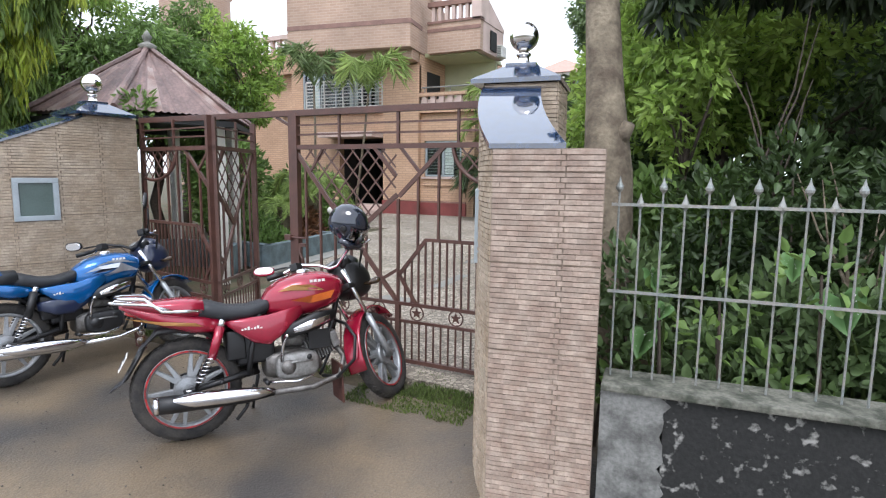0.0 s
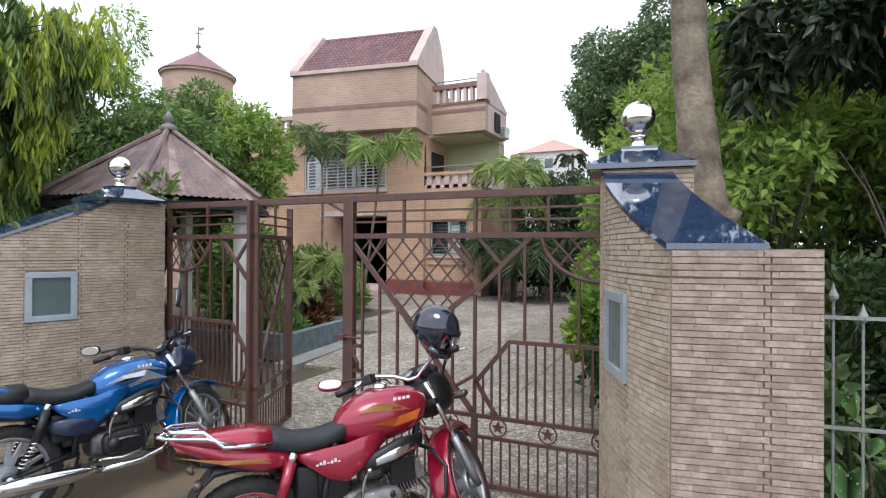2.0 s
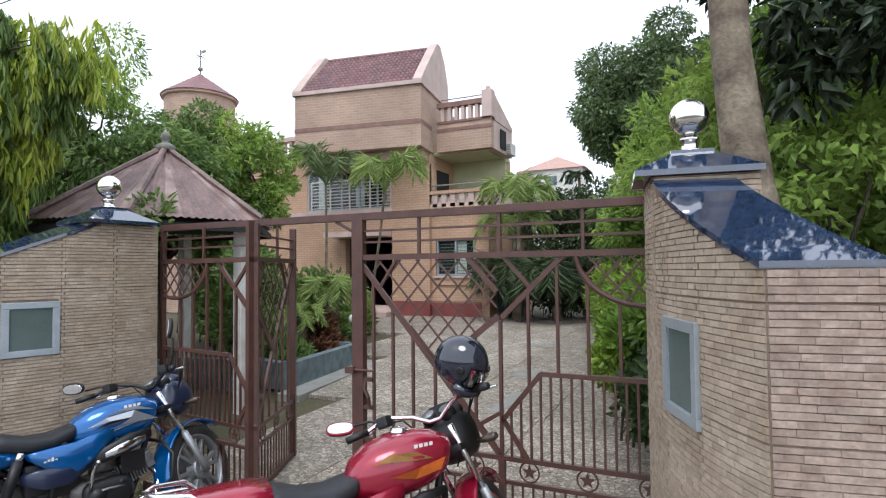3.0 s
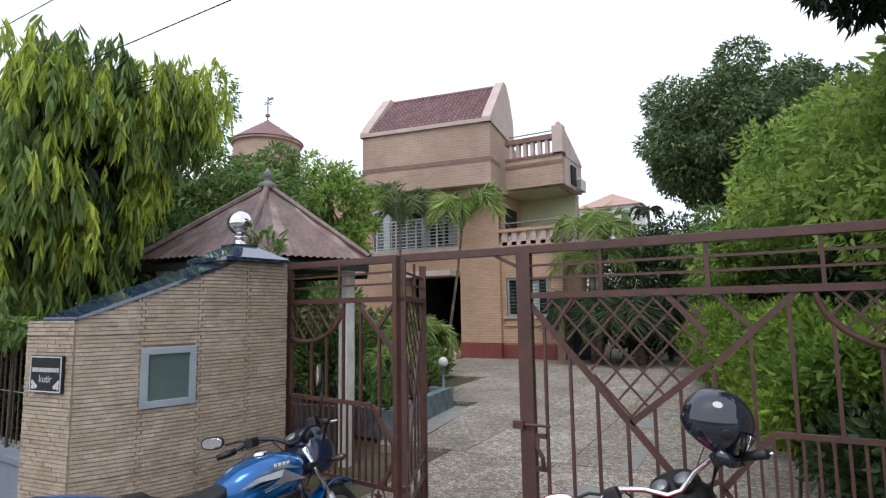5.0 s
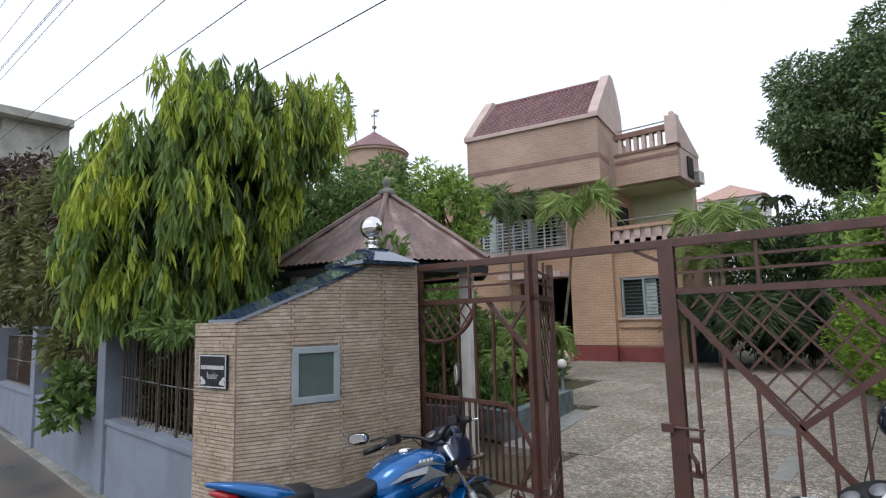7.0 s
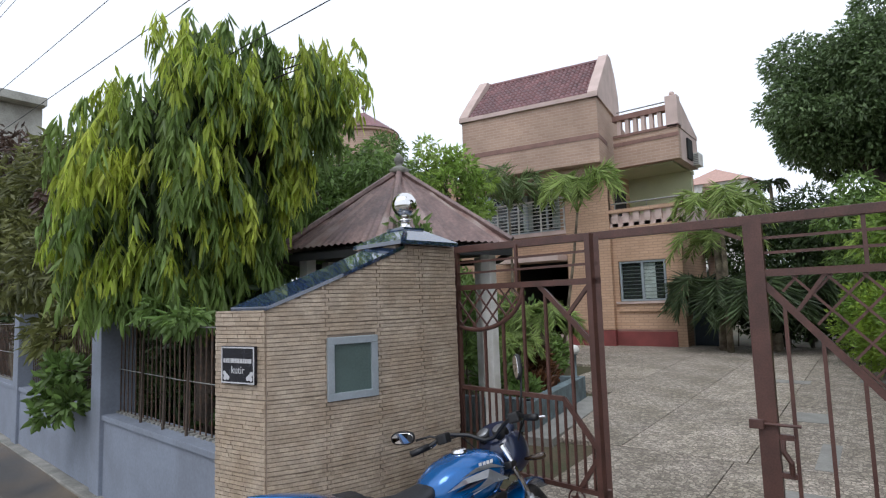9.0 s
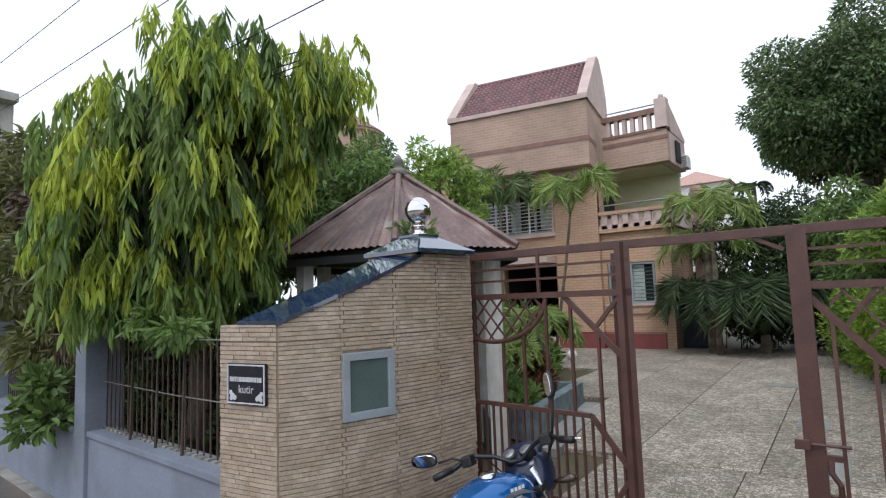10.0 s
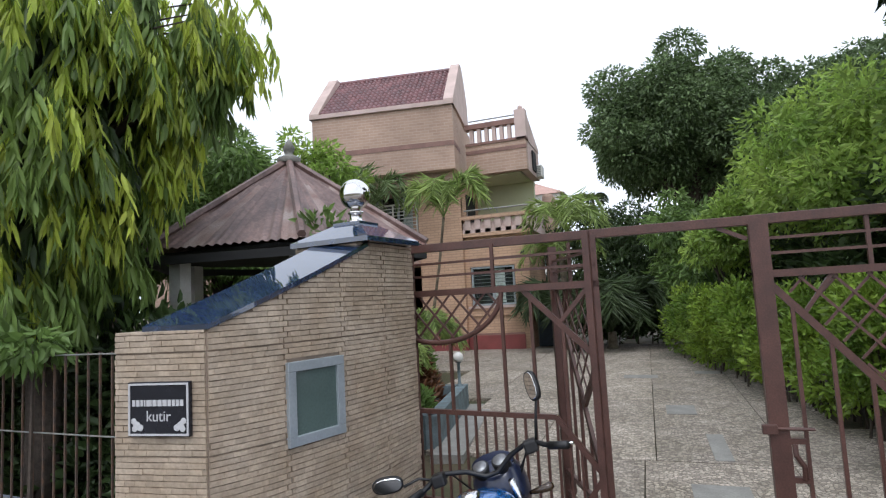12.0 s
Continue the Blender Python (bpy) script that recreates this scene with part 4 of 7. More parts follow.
ac = part("air_conditioner", box((-6.14, FY + 1.25, 5.05), (-5.98, FY + 1.7, 5.4), .02), M_WHITE, house, "white air-conditioner unit on the side wall")
for i in range(6):
    part("slat", box((-6.12, FY + 1.235, 5.08 + i * .05), (-6.0, FY + 1.25, 5.105 + i * .05)), M_SILVER, ac)
# back volume closes the building
hb("rear_wing", (-13.5, FY + 2.4, HG), (-6.53, FY + 2.8, 5.12), M_BRICK)
hb("left_terrace_wall", (-17.0, FY + .6, 4.95), (-12.36, FY + .85, 5.7), M_BRICK)
for i in range(14):
    x = -16.9 + i * .33
    hb("baluster", (x, FY + .65, 5.7), (x + .13, FY + .8, 6.15), M_TRIM, "", .01)
hb("left_terrace_beam", (-17.0, FY + .6, 6.15), (-12.36, FY + .85, 6.3), M_TRIM)
hb("left_wing", (-17.0, FY + .9, HG), (-12.4, FY + 2.4, 5.0), M_BRICK)
# turret with conical tiled roof and vane
TX, TY = -17.6, 15.3
tw = part("turret", lathe([(1.22, HG), (1.22, 7.88), (1.31, 7.93), (1.31, 8.02), (1.15, 8.04)], 32), M_BRICK_UP, house, smooth=False)
tw.location = (TX, TY, 0)
bm = bmesh.new()
k = 14
add_lathe(bm, [(1.33 * (1 - i / k) + .02, 8.02 + .92 * i / k + (.025 if i % 2 else 0)) for i in range(k)] + [(0, 8.97)], 40)
cr_ = part("cone_roof", bm, M_ROOFTILE, house, "conical maroon tiled roof")
cr_.location = (TX, TY, 0)
bm = bmesh.new()
add_tube(bm, [(0, 0, 8.9), (0, 0, 9.88)], .022, 6)
add_lathe(bm, [(0, 9.04), (.09, 9.11), (.09, 9.17), (0, 9.24)], 12)
add_bar(bm, (-.2, 0, 9.62), (.2, 0, 9.62), .02, .02)
add_bar(bm, (0, -.2, 9.62), (0, .2, 9.62), .02, .02)
add_box(bm, (.05, -.006, 9.72), (.28, .006, 9.82))
part("vane", bm, M_CONC, cr_, "weather vane")

# ---- gazebo with corrugated roof ----
GZ = (-6.64, 5.15)
gaz = thing("gazebo", "garden gazebo with rusty corrugated sheet roof", "gazebo", (*GZ, 0))
SIDES, GR, ZA, ZE = 6, 1.36, 3.10, 2.17
TURN0 = radians(-52)
for sd in range(SIDES):
    a0, a1 = TURN0 + sd * 2 * math.pi / SIDES, TURN0 + (sd + 1) * 2 * math.pi / SIDES
    A, B, T = Vector((GR * math.cos(a0), GR * math.sin(a0), ZE)), Vector((GR * math.cos(a1), GR * math.sin(a1), ZE)), Vector((0, 0, ZA))
    along = (B - A).normalized()
    nn = (B - A).cross(T - A).normalized()
    bm = bmesh.new()
    cols, rows = 64, 6
    grid = []
    for j in range(rows + 1):
        v = j / rows
        p, q = A.lerp(T, v), B.lerp(T, v)
        row = []
        for i in range(cols + 1):
            c = p.lerp(q, i / cols)
            d = (c - A).dot(along)
            row.append(bm.verts.new(c + nn * (.011 * math.sin(d * 2 * math.pi / .078))))
        grid.append(row)
    for j in range(rows):
        for i in range(cols):
            f = bm.faces.new((grid[j][i], grid[j][i + 1], grid[j + 1][i + 1], grid[j + 1][i]))
            f.material_index = 1 if (i // 8 + sd * 3) % 5 == 2 and j < 4 else 0
    part("roof_sheet", bm, [M_ROOFTIN, M_TIN2], gaz, "rust-red corrugated sheet with bleached laps", smooth=True)
    part("hip_cap", tube([A + Vector((0, 0, .03)), T + Vector((0, 0, .02))], .035, 6), M_ROOFTIN, gaz)
    part("fascia", bar(A * .985 - Vector((0, 0, .06)), B * .985 - Vector((0, 0, .06)), .03, .07), M_SHADE_BLACK, gaz)
    P = Vector((1.08 * math.cos(a0), 1.08 * math.sin(a0), 0))
    part("post", box((-.06, -.06, 0), (.06, .06, 2.12), .008, Matrix.Translation(P)), M_WHITE, gaz, "white painted post")
    P2 = Vector((1.08 * math.cos(a1), 1.08 * math.sin(a1), 0))
    if sd != 0:
        bm = bmesh.new()
        add_bar(bm, P + Vector((0, 0, .22)), P2 + Vector((0, 0, .22)), .10, .44)
        part("low_wall", bm, M_BLUEWALL, gaz, "low blue-grey parapet")
# ceiling disc coloured near-black for the shade under the roof
part("ceiling", lathe([(0, 2.13), (1.2, 2.13), (1.2, 2.16), (0, 2.16)], 6), M_SHADE_BLACK, gaz)
part("roof_finial", lathe([(.10, 3.08), (.12, 3.12), (.07, 3.15), (.035, 3.17), (.05, 3.2), (.06, 3.24), (.03, 3.29), (0, 3.33)], 14), M_CONC, gaz, smooth=True)

# ---- fences ----


def spear_fence():
    f = thing("iron_fence", "silver spear-topped iron fence on a mouldy low wall", "fence")
    w = thing("low_wall_east", "low plaster wall black with mould under the iron fence", "low wall", kind="structure")
    d = Vector((1.0, 0.10, 0)).normalized()
    o = Vector((-0.135, 2.52, 0))
    L = 5.0
    mtx = Matrix.Translation(o) @ Matrix.Rotation(math.atan2(d.y, d.x), 4, 'Z')
    bm = bmesh.new()
    add_box(bm, (.26, -.08, -.3), (L, .1, .56), m=mtx)
    part("wall_face", bm, M_MOULD, w)
    edge = [(.26 + .05 * noise.noise((0, i * .9, 3)) + .022 * noise.noise((5, i * 2.7, 1)), -.3 + .86 * i / 24) for i in range(25)]
    bm = bmesh.new()
    fr = [bm.verts.new(mtx @ Vector((x, -.084, z))) for x, z in [(0, .56), (0, -.3)] + edge]
    bk = [bm.verts.new(mtx @ Vector((x, .1, z))) for x, z in [(0, .56), (0, -.3)] + edge]
    bm.faces.new(fr)
    bm.faces.new(bk[::-1])
    for i in range(len(fr)):
        bm.faces.new((fr[i], bk[i], bk[(i + 1) % len(fr)], fr[(i + 1) % len(fr)]))
    bmesh.ops.recalc_face_normals(bm, faces=bm.faces)
    part("render_patch", bm, M_PALEPLASTER, w, "paler plaster bay with cracks")
    bm = bmesh.new()
    add_box(bm, (0, -.105, .562), (L, .125, .595), .008, m=mtx)
    part("wall_coping", bm, M_COPINGSTONE, w, "lichen-stained coping")
    for z in (1.365, .985):
        part("rail", bar(mtx @ Vector((0, 0, z)), mtx @ Vector((L, 0, z)), .006, .013), M_SILVER, f)
    i = 0
    x = .03
    while x < L:
        top = 1.475 if i % 2 == 0 else 1.405
        p = mtx @ Vector((x, 0.012, 0))
        part("upright", tube([(p.x, p.y, .6), (p.x, p.y, top - .055)], .0048, 6), M_SILVER, f)
        part("spear", lathe([(.004, top - .06), (.016, top - .045), (.017, top - .035), (.008, top - .015), (0, top + .012)], 8), M_SILVER, f).location = (p.x, p.y, 0)
        x += .088
        i += 1


spear_fence()


def bar_fence():
    """Blue-grey low wall with deep posts, upright bars and two slack wires."""
    f = thing("boundary_wall_west", "blue-grey painted boundary wall with posts", "boundary wall", kind="structure")
    m = Matrix.Translation((-5.43, 2.44, 0)) @ Matrix.Rotation(math.atan2(-.0725, 1), 4, 'Z')
    put = lambda n, lo, hi, mt, par, bev=0.0: part(n, box(lo, hi, bev, m), mt, par)
    put("wall_face", (-16, 0, -.25), (0, .20, .62), M_PLASTER_GREY, f)
    put("wall_coping", (-16, -.018, .62), (0, .22, .668), M_PLASTER_GREY, f, .006)
    put("kerb", (-16, -.12, -.2), (-.2, 0, -.045), M_CONC, f, .01)
    ss = [2.78, 6.0, 9.2, 12.4]
    for s in ss:
        put("post", (-s - .13, -.035, -.2), (-s + .13, .27, 1.61), M_PLASTER_GREY, f, .008)
    edges = [-.10] + ss
    for a, b in zip(edges, edges[1:]):
        g = thing("bar_grille", "rusty iron bar grille between boundary posts", "fence", group="boundary grilles")
        n = int((b - a - .28) / .088)
        for i in range(n):
            x = -(a + .17 + (b - a - .33) * i / max(1, n - 1))
            part("upright", bar(m @ Vector((x, .13, .66)), m @ Vector((x, .13, 1.48)), .009), M_RUSTBAR, g)
            part("bar_foot", box((x - .028, .10, .662), (x + .02, .16, .685), .003, m), M_CONC, g)
        for z in (1.475, 1.07):
            part("wire", tube([m @ Vector((-b + .13, .12, z)), m @ Vector((-(a + b) / 2, .12, z - .012)), m @ Vector((-a - .12, .12, z))], .0045, 6), M_SILVER, g, "slack grey wire")


bar_fence()

# ---- drive, slabs, planting beds ----
drive = thing("drive", "mossy exposed-gravel concrete drive in slabs", "driveway", kind="structure")
g_ = random.Random(4)
ys = [3.42 + 1.36 * i for i in range(10)]
for j, (y0, y1) in enumerate(zip(ys, ys[1:])):
    xs0 = [-4.75, -3.55, -2.35, -1.05] if y0 < 5 else [-9.2, -8.05, -6.9, -5.75, -4.6, -3.45, -2.3, -1.6] if y0 > 11.5 else [-6.9, -5.75, -4.6, -3.45, -2.3, -1.6] if y0 > 10 else [-6.9, -5.75, -4.6, -3.45, -2.3, -1.6] if y0 > 8 else [-5.75, -4.6, -3.45, -2.3, -1.6] if y0 > 7 else [-5.75, -4.6, -3.45, -2.3, -1.3]
    for a, b in zip(xs0, xs0[1:]):
        bm = bmesh.new()
        ym = (y0 + y1) / 2
        z0 = level(ym)
        add_box(bm, (a + .005, y0 - ym + .005, -.06), (b - .005, y1 - ym - .005, .018 + g_.uniform(-.0015, .0015)), .003)
        s = part("slab", bm, M_DRIVE, drive)
        s.matrix_local = pose(0, ym, z0, 1.19)
for x, y, w, d in ((-3.2, 5.25, .42, .30), (-3.3, 8.0, .34, .5), (-3.9, 10.6, .55, .3), (-2.75, 11.0, .45, .28), (-2.95, 6.2, .16, .9)):
    s = part("patch", box((x, -d / 2, -.01), (x + w, d / 2, .004), .001), M_PATCH, drive, "pale worn concrete patch")
    s.matrix_local = pose(0, y + d / 2, level(y + d / 2) + .0205, 1.19)


def blue_planter():
    p = thing("pond_wall", "low faded blue-grey garden pool wall with a ledge", "pool wall")
    for a, b in (((-5.68, 6.2), (-6.02, 8.36)), ((-6.02, 8.29), (-6.95, 8.15)), ((-5.68, 6.27), (-6.5, 6.4)), ((-6.2, 7.35), (-7.0, 7.25))):
        part("wall", bar((*a, .24), (*b, .24), .14, .36), M_BLUEWALL, p)
    part("ledge", bar((-5.42, 5.9, .05), (-5.80, 8.5, .06), .34, .11), M_PATCH, p, "pale concrete apron")


blue_planter()


def bollard(x, y, z, h=.34):
    b = thing("bollard_lamp", "small white globe lamp on a grey post", "lamp", (x, y, z), group="garden lamps")
    part("post", lathe([(.05, 0), (.05, .02), (.022, .03), (.022, h - .08), (.045, h - .07), (.045, h - .05)], 12), M_BLUEWALL, b, smooth=True)
    part("globe", lathe(sphere_profile(.075, h, 10), 16), M_WHITE, b, "milky white glass globe", smooth=True)


bollard(-6.02, 8.2, .42, .40)

# ---- motorcycles ----
M_RED = mat("red_metallic_paint", (0.33, 0.008, 0.034), 0.22, metal=0.25, vary=0.12, scale=6, bump=0.02, coat=0.9, second=(0.27, 0.007, 0.028))
M_BLUE = mat("blue_metallic_paint", (0.002, 0.115, 0.38), 0.18, metal=0.4, vary=0.12, scale=6, bump=0.02, coat=0.9, second=(0.002, 0.10, 0.31))
M_NAVY = mat("dark_navy_plastic", (0.012, 0.02, 0.055), 0.3, vary=0.2, coat=0.5, bump=0.03)
M_BLACK = mat("black_plastic", (0.012, 0.012, 0.013), 0.45, vary=0.25, bump=0.08)
M_SEAT = mat("black_vinyl", (0.018, 0.020, 0.024), 0.5, vary=0.2, fine=300, bump=0.2)
M_RUBBER = mat("dusty_tyre_rubber", (0.022, 0.021, 0.021), 0.85, vary=0.4, scale=14, bump=0.3, second=(0.05, 0.044, 0.038))
M_CHROME = mat("chrome", (0.78, 0.78, 0.80), 0.10, metal=1.0, vary=0.08, bump=0)
M_ALLOY = mat("grey_alloy", (0.34, 0.35, 0.36), 0.38, metal=0.6, vary=0.2, bump=0.05)
M_ENGINE = mat("dull_engine_alloy", (0.22, 0.21, 0.20), 0.5, metal=0.7, vary=0.35, scale=20, bump=0.1, second=(0.12, 0.11, 0.10))
M_CASE = mat("light_engine_alloy", (0.33, 0.325, 0.315), 0.42, metal=0.5, vary=0.25, scale=20, bump=0.06, second=(0.20, 0.195, 0.185))
M_GOLD = mat("gold_decal", (0.62, 0.34, 0.10), 0.3, metal=0.3, vary=0.2, coat=0.6, bump=0)
M_ORANGE = mat("orange_decal", (0.60, 0.13, 0.015), 0.3, vary=0.2, coat=0.6, bump=0)
M_SILVERFLAKE = mat("silver_flake_decal", (0.58, 0.60, 0.63), 0.25, metal=0.4, vary=0.1, coat=0.6, bump=0)
M_LETTER = mat("white_lettering", (0.75, 0.74, 0.72), 0.5, vary=0.1, bump=0)
M_LAMPRED = mat("red_lens", (0.40, 0.01, 0.012), 0.12, vary=0.1, coat=0.8, bump=0)
M_AMBER = mat("smoked_indicator_lens", (0.05, 0.03, 0.015), 0.2, vary=0.1, coat=0.6, bump=0)
M_MIRROR = mat("mirror_glass", (0.9, 0.9, 0.9), 0.01, metal=1.0, vary=0.02, bump=0)
M_MUDFLAP = mat("brown_mud_flap", (0.10, 0.035, 0.025), 0.7, vary=0.3)
M_REDSTRIPE = mat("red_rim_stripe", (0.50, 0.03, 0.03), 0.5, vary=0.4, scale=30, second=(0.10, 0.02, 0.02), bump=0)

WB, WR = 1.235, 0.302


def wheel(parent, m, width, stripe, disc=False):
    """Tyre, rim and six paired alloy spokes; axle along y."""
    turn = m @ pose(0, 0, 0, 90)
    w = part("wheel", lathe([(.215, -.028), (.228, -.034), (.232, -.03), (.222, -.02), (.212, -.012), (.212, .012), (.222, .02), (.232, .03), (.228, .034), (.215, .028), (.208, .02), (.208, -.02), (.215, -.028)], 48), M_ALLOY, parent, "grey alloy wheel", smooth=True)
    w.matrix_local = turn
    h = width / 2
    prof = [(.226, -h * .62), (.245, -h * .92), (.268, -h), (.287, -h * .86), (WR - .006, -h * .52), (WR, 0), (WR - .006, h * .52), (.287, h * .86), (.268, h), (.245, h * .92), (.226, h * .62)]
    part("tyre", lathe(prof, 56), M_RUBBER, w, "dusty black rubber tyre", smooth=True)
    bm = bmesh.new()
    for i in range(56):
        for s in (-1, 1):
            a = (i + (.25 if s > 0 else -.25)) * 2 * math.pi / 56
            add_bar(bm, (math.cos(a) * (WR - .001), math.sin(a) * (WR - .001), s * .006), (math.cos(a + .05) * (WR - .008), math.sin(a + .05) * (WR - .008), s * h * .62), .014, .006, (math.cos(a), math.sin(a), 0))
    tr = part("tread", bm, M_RUBBER, w)
    tr["kind"] = "stuff"
    if stripe:
        for s in (-1, 1):
            part("rim_stripe", lathe([(.2175, s * .0345), (.2275, s * .0355), (.2285, s * .034)], 56), M_REDSTRIPE, w, "worn red stripe on the rim")
    part("hub", lathe([(0, -.06), (.03, -.06), (.035, -.045), (.07, -.04), (.075, -.03), (.075, .03), (.07, .04), (.035, .045), (.03, .06), (0, .06)], 28), M_ALLOY, w, smooth=False)
    for i in range(6):
        a = i * math.pi / 3 + .2
        for da in (-.17, .17):
            bm = bmesh.new()
            p = Vector((math.cos(a + da * .6) * .06, math.sin(a + da * .6) * .06, 0))
            q = Vector((math.cos(a + da) * .216, math.sin(a + da) * .216, 0))
            t = (q - p).normalized()
            s = Vector((-t.y, t.x, 0))
            v = [bm.verts.new(c + s * (e * wd) + Vector((0, 0, f * dp))) for c, wd, dp in ((p, .016, .02), (q, .010, .013)) for e, f in ((-1, -1), (1, -1), (1, 1), (-1, 1))]
            for qd in ((3, 2, 1, 0), (4, 5, 6, 7), (0, 1, 5, 4), (1, 2, 6, 5), (2, 3, 7, 6), (3, 0, 4, 7)):
                bm.faces.new([v[k] for k in qd])
            bmesh.ops.bevel(bm, geom=list(bm.edges), offset=.003, segments=1, affect='EDGES')
            part("spoke", bm, M_ALLOY, w)
    return w


def secs(rows):
    """Loft sections from (x, y, z, half width, half height, lean forward of the section)."""
    return [((x, y, z), (0, w, 0), (k * h, 0, h)) for x, y, z, w, h, k in rows]


def decal(parent, pts, y0, material, name="decal", label=""):
    """A thin sticker over the right flank: points (x, z) with the flank's y at each."""
    bm = bmesh.new()
    f = [bm.verts.new((x, y, z)) for x, z, y in pts]
    bm.faces.new(f)
    bmesh.ops.solidify(bm, geom=list(bm.faces), thickness=.0015)
    bmesh.ops.recalc_face_normals(bm, faces=bm.faces)
    return part(name, bm, material, parent, label)


def motorcycle(label, at, paint, cowl, red, steer, lean, sink):
    bike = thing("motorcycle", label, "motorcycle", at @ pose(0, 0, 0, -lean), group="parked motorcycles")

    def low(bm):
        """The body sits a little lower than the first draft of the profile."""
        for v in bm.verts:
            k = max(0.0, min(1.0, (v.co.z - .50) / .35))
            v.co.z -= sink * k * k * (3 - 2 * k)
        return bm

    def short(bm):
        """The tail behind the axle is a little shorter than the profile."""
        for v in bm.verts:
            if v.co.x < -.05 and v.co.z > .33:
                v.co.x = -.05 + (v.co.x + .05) * .80
        return bm

    P = lambda n, bm, m, lab="", sm=True, par=None: part(n, short(bm), m, par or bike, lab, sm)
    wheel(bike, pose(0, 0, WR), .085, red)
    # chassis
    P("frame_tube", tube([(.95, 0, .80), (.90, 0, .60), (.82, 0, .36), (.70, 0, .27)], .019), M_BLACK)
    P("frame_tube", tube([(.96, 0, .80), (.70, 0, .68), (.40, 0, .65), (.05, 0, .65), (-.22, 0, .70)], .02), M_BLACK)
    for s in (-1, 1):
        P("frame_tube", tube([(.42, .09 * s, .70), (.36, .10 * s, .50), (.33, .10 * s, .34)], .016), M_BLACK)
        P("swingarm", tube([(.36, .09 * s, .36), (.18, .095 * s, .33), (-.03, .098 * s, .302)], [.02, .019, .016]), M_BLACK)
        P("axle_nut", lathe([(0, 0), (.018, 0), (.018, .02), (0, .022)], 8, pose(0, .098 * s, .302, -90 * s)), M_CHROME, sm=False)
        # rear shock
        P("shock_cover", tube([(.19, .128 * s, .66), (.13, .130 * s, .48)], [.028, .026], 16), paint if red else M_BLACK, "painted shock absorber cover")
        bm = bmesh.new()
        hel = []
        for i in range(100):
            k = i / 99
            c = Vector((.135, .130 * s, .50)).lerp(Vector((.055, .128 * s, .355)), k)
            a = k * 2 * math.pi * 7
            hel.append(c + Vector((.024 * math.cos(a), .024 * math.sin(a), 0)))
        add_tube(bm, hel, .0045, 5)
        P("shock_spring", bm, M_CHROME)
        P("shock_rod", tube([(.20, .128 * s, .69), (.035, .125 * s, .32)], .010), M_BLACK)
        P("shock_cap", tube([(.205, .130 * s, .70), (.188, .130 * s, .655)], .021, 14), M_CHROME)
    # engine
    eng = P("engine", loft([((.44, 0, .37), (0, .10, 0), (0, 0, .07)), ((.49, 0, .37), (0, .11, 0), (0, 0, .09)), ((.62, 0, .37), (0, .115, 0), (0, 0, .095)), ((.72, 0, .36), (0, .11, 0), (0, 0, .085)), ((.78, 0, .35), (0, .09, 0), (0, 0, .06))], 24, 3.2), M_ENGINE, "dull grey alloy engine block")
    cover = M_ENGINE if red else M_BLACK
    P("clutch_cover", lathe([(0, .012), (.030, .012), (.034, .004), (.044, 0), (.048, -.012)], 28, pose(.56, -.155, .36, 90)), cover, par=eng)
    P("crankcase_cover", loft([((.62, -.10, .36), (.135, 0, 0), (0, 0, .085)), ((.62, -.138, .36), (.130, 0, 0), (0, 0, .080)), ((.62, -.150, .36), (.112, 0, 0), (0, 0, .064)), ((.62, -.152, .36), (.05, 0, 0), (0, 0, .03))], 28, 3.4), M_CASE if red else M_BLACK, "light grey crankcase cover", par=eng)
    for i in range(8):
        ba = i * math.pi / 4 + .3
        P("cover_bolt", lathe([(0, .006), (.007, .005), (.008, 0)], 8, pose(.62 + .115 * math.cos(ba), -.140, .36 + .068 * math.sin(ba), 90)), M_CHROME, par=eng)
    P("cover_rib", loft([((.53, -.150, .385), (0, .006, 0), (0, 0, .006)), ((.62, -.158, .388), (0, .008, 0), (0, 0, .007)), ((.71, -.148, .38), (0, .006, 0), (0, 0, .006))], 8), M_CASE, par=eng)
    P("oil_cap", lathe([(0, .014), (.014, .012), (.018, 0)], 14, pose(.69, -.146, .405, 90)), M_BLACK, par=eng)
    for ya in (-.115, .115):
        P("engine_mount", box((.70, ya - .006, .44), (.84, ya + .006, .56), .004), M_BLACK, sm=False)
    P("battery_cover", box((.22, -.10, .44), (.33, .10, .62), .015), M_BLACK, "black plastic battery cover")
    P("air_box", box((.28, -.085, .40), (.50, .085, .60), .02), M_BLACK, "black air filter box")
    P("magneto_cover", lathe([(0, .012), (.06, .01), (.08, 0), (.085, -.04)], 28, pose(.64, .145, .345, -90)), cover, par=eng)
    cyl = Matrix.Translation((.70, 0, .42)) @ Matrix.Rotation(radians(72), 4, 'Y')
    for i in range(9):
        P("fin", box((-.07, -.10, 0), (.07, .10, .0055), .0015, cyl @ Matrix.Translation((0, 0, .018 * i))), M_CASE, sm=False, par=eng)
    P("cylinder", box((-.045, -.055, -.05), (.045, .055, .16), .008, cyl), M_ENGINE, sm=False, par=eng)
    P("cylinder_head", box((-.055, -.08, .16), (.055, .08, .215), .014, cyl), M_CASE, sm=False, par=eng)
    P("carburettor", loft([((.56, -.02, .50), (0, .035, 0), (0, 0, .035)), ((.66, -.02, .50), (0, .04, 0), (0, 0, .045)), ((.70, -.02, .49), (0, .03, 0), (0, 0, .03))], 14), M_ENGINE)
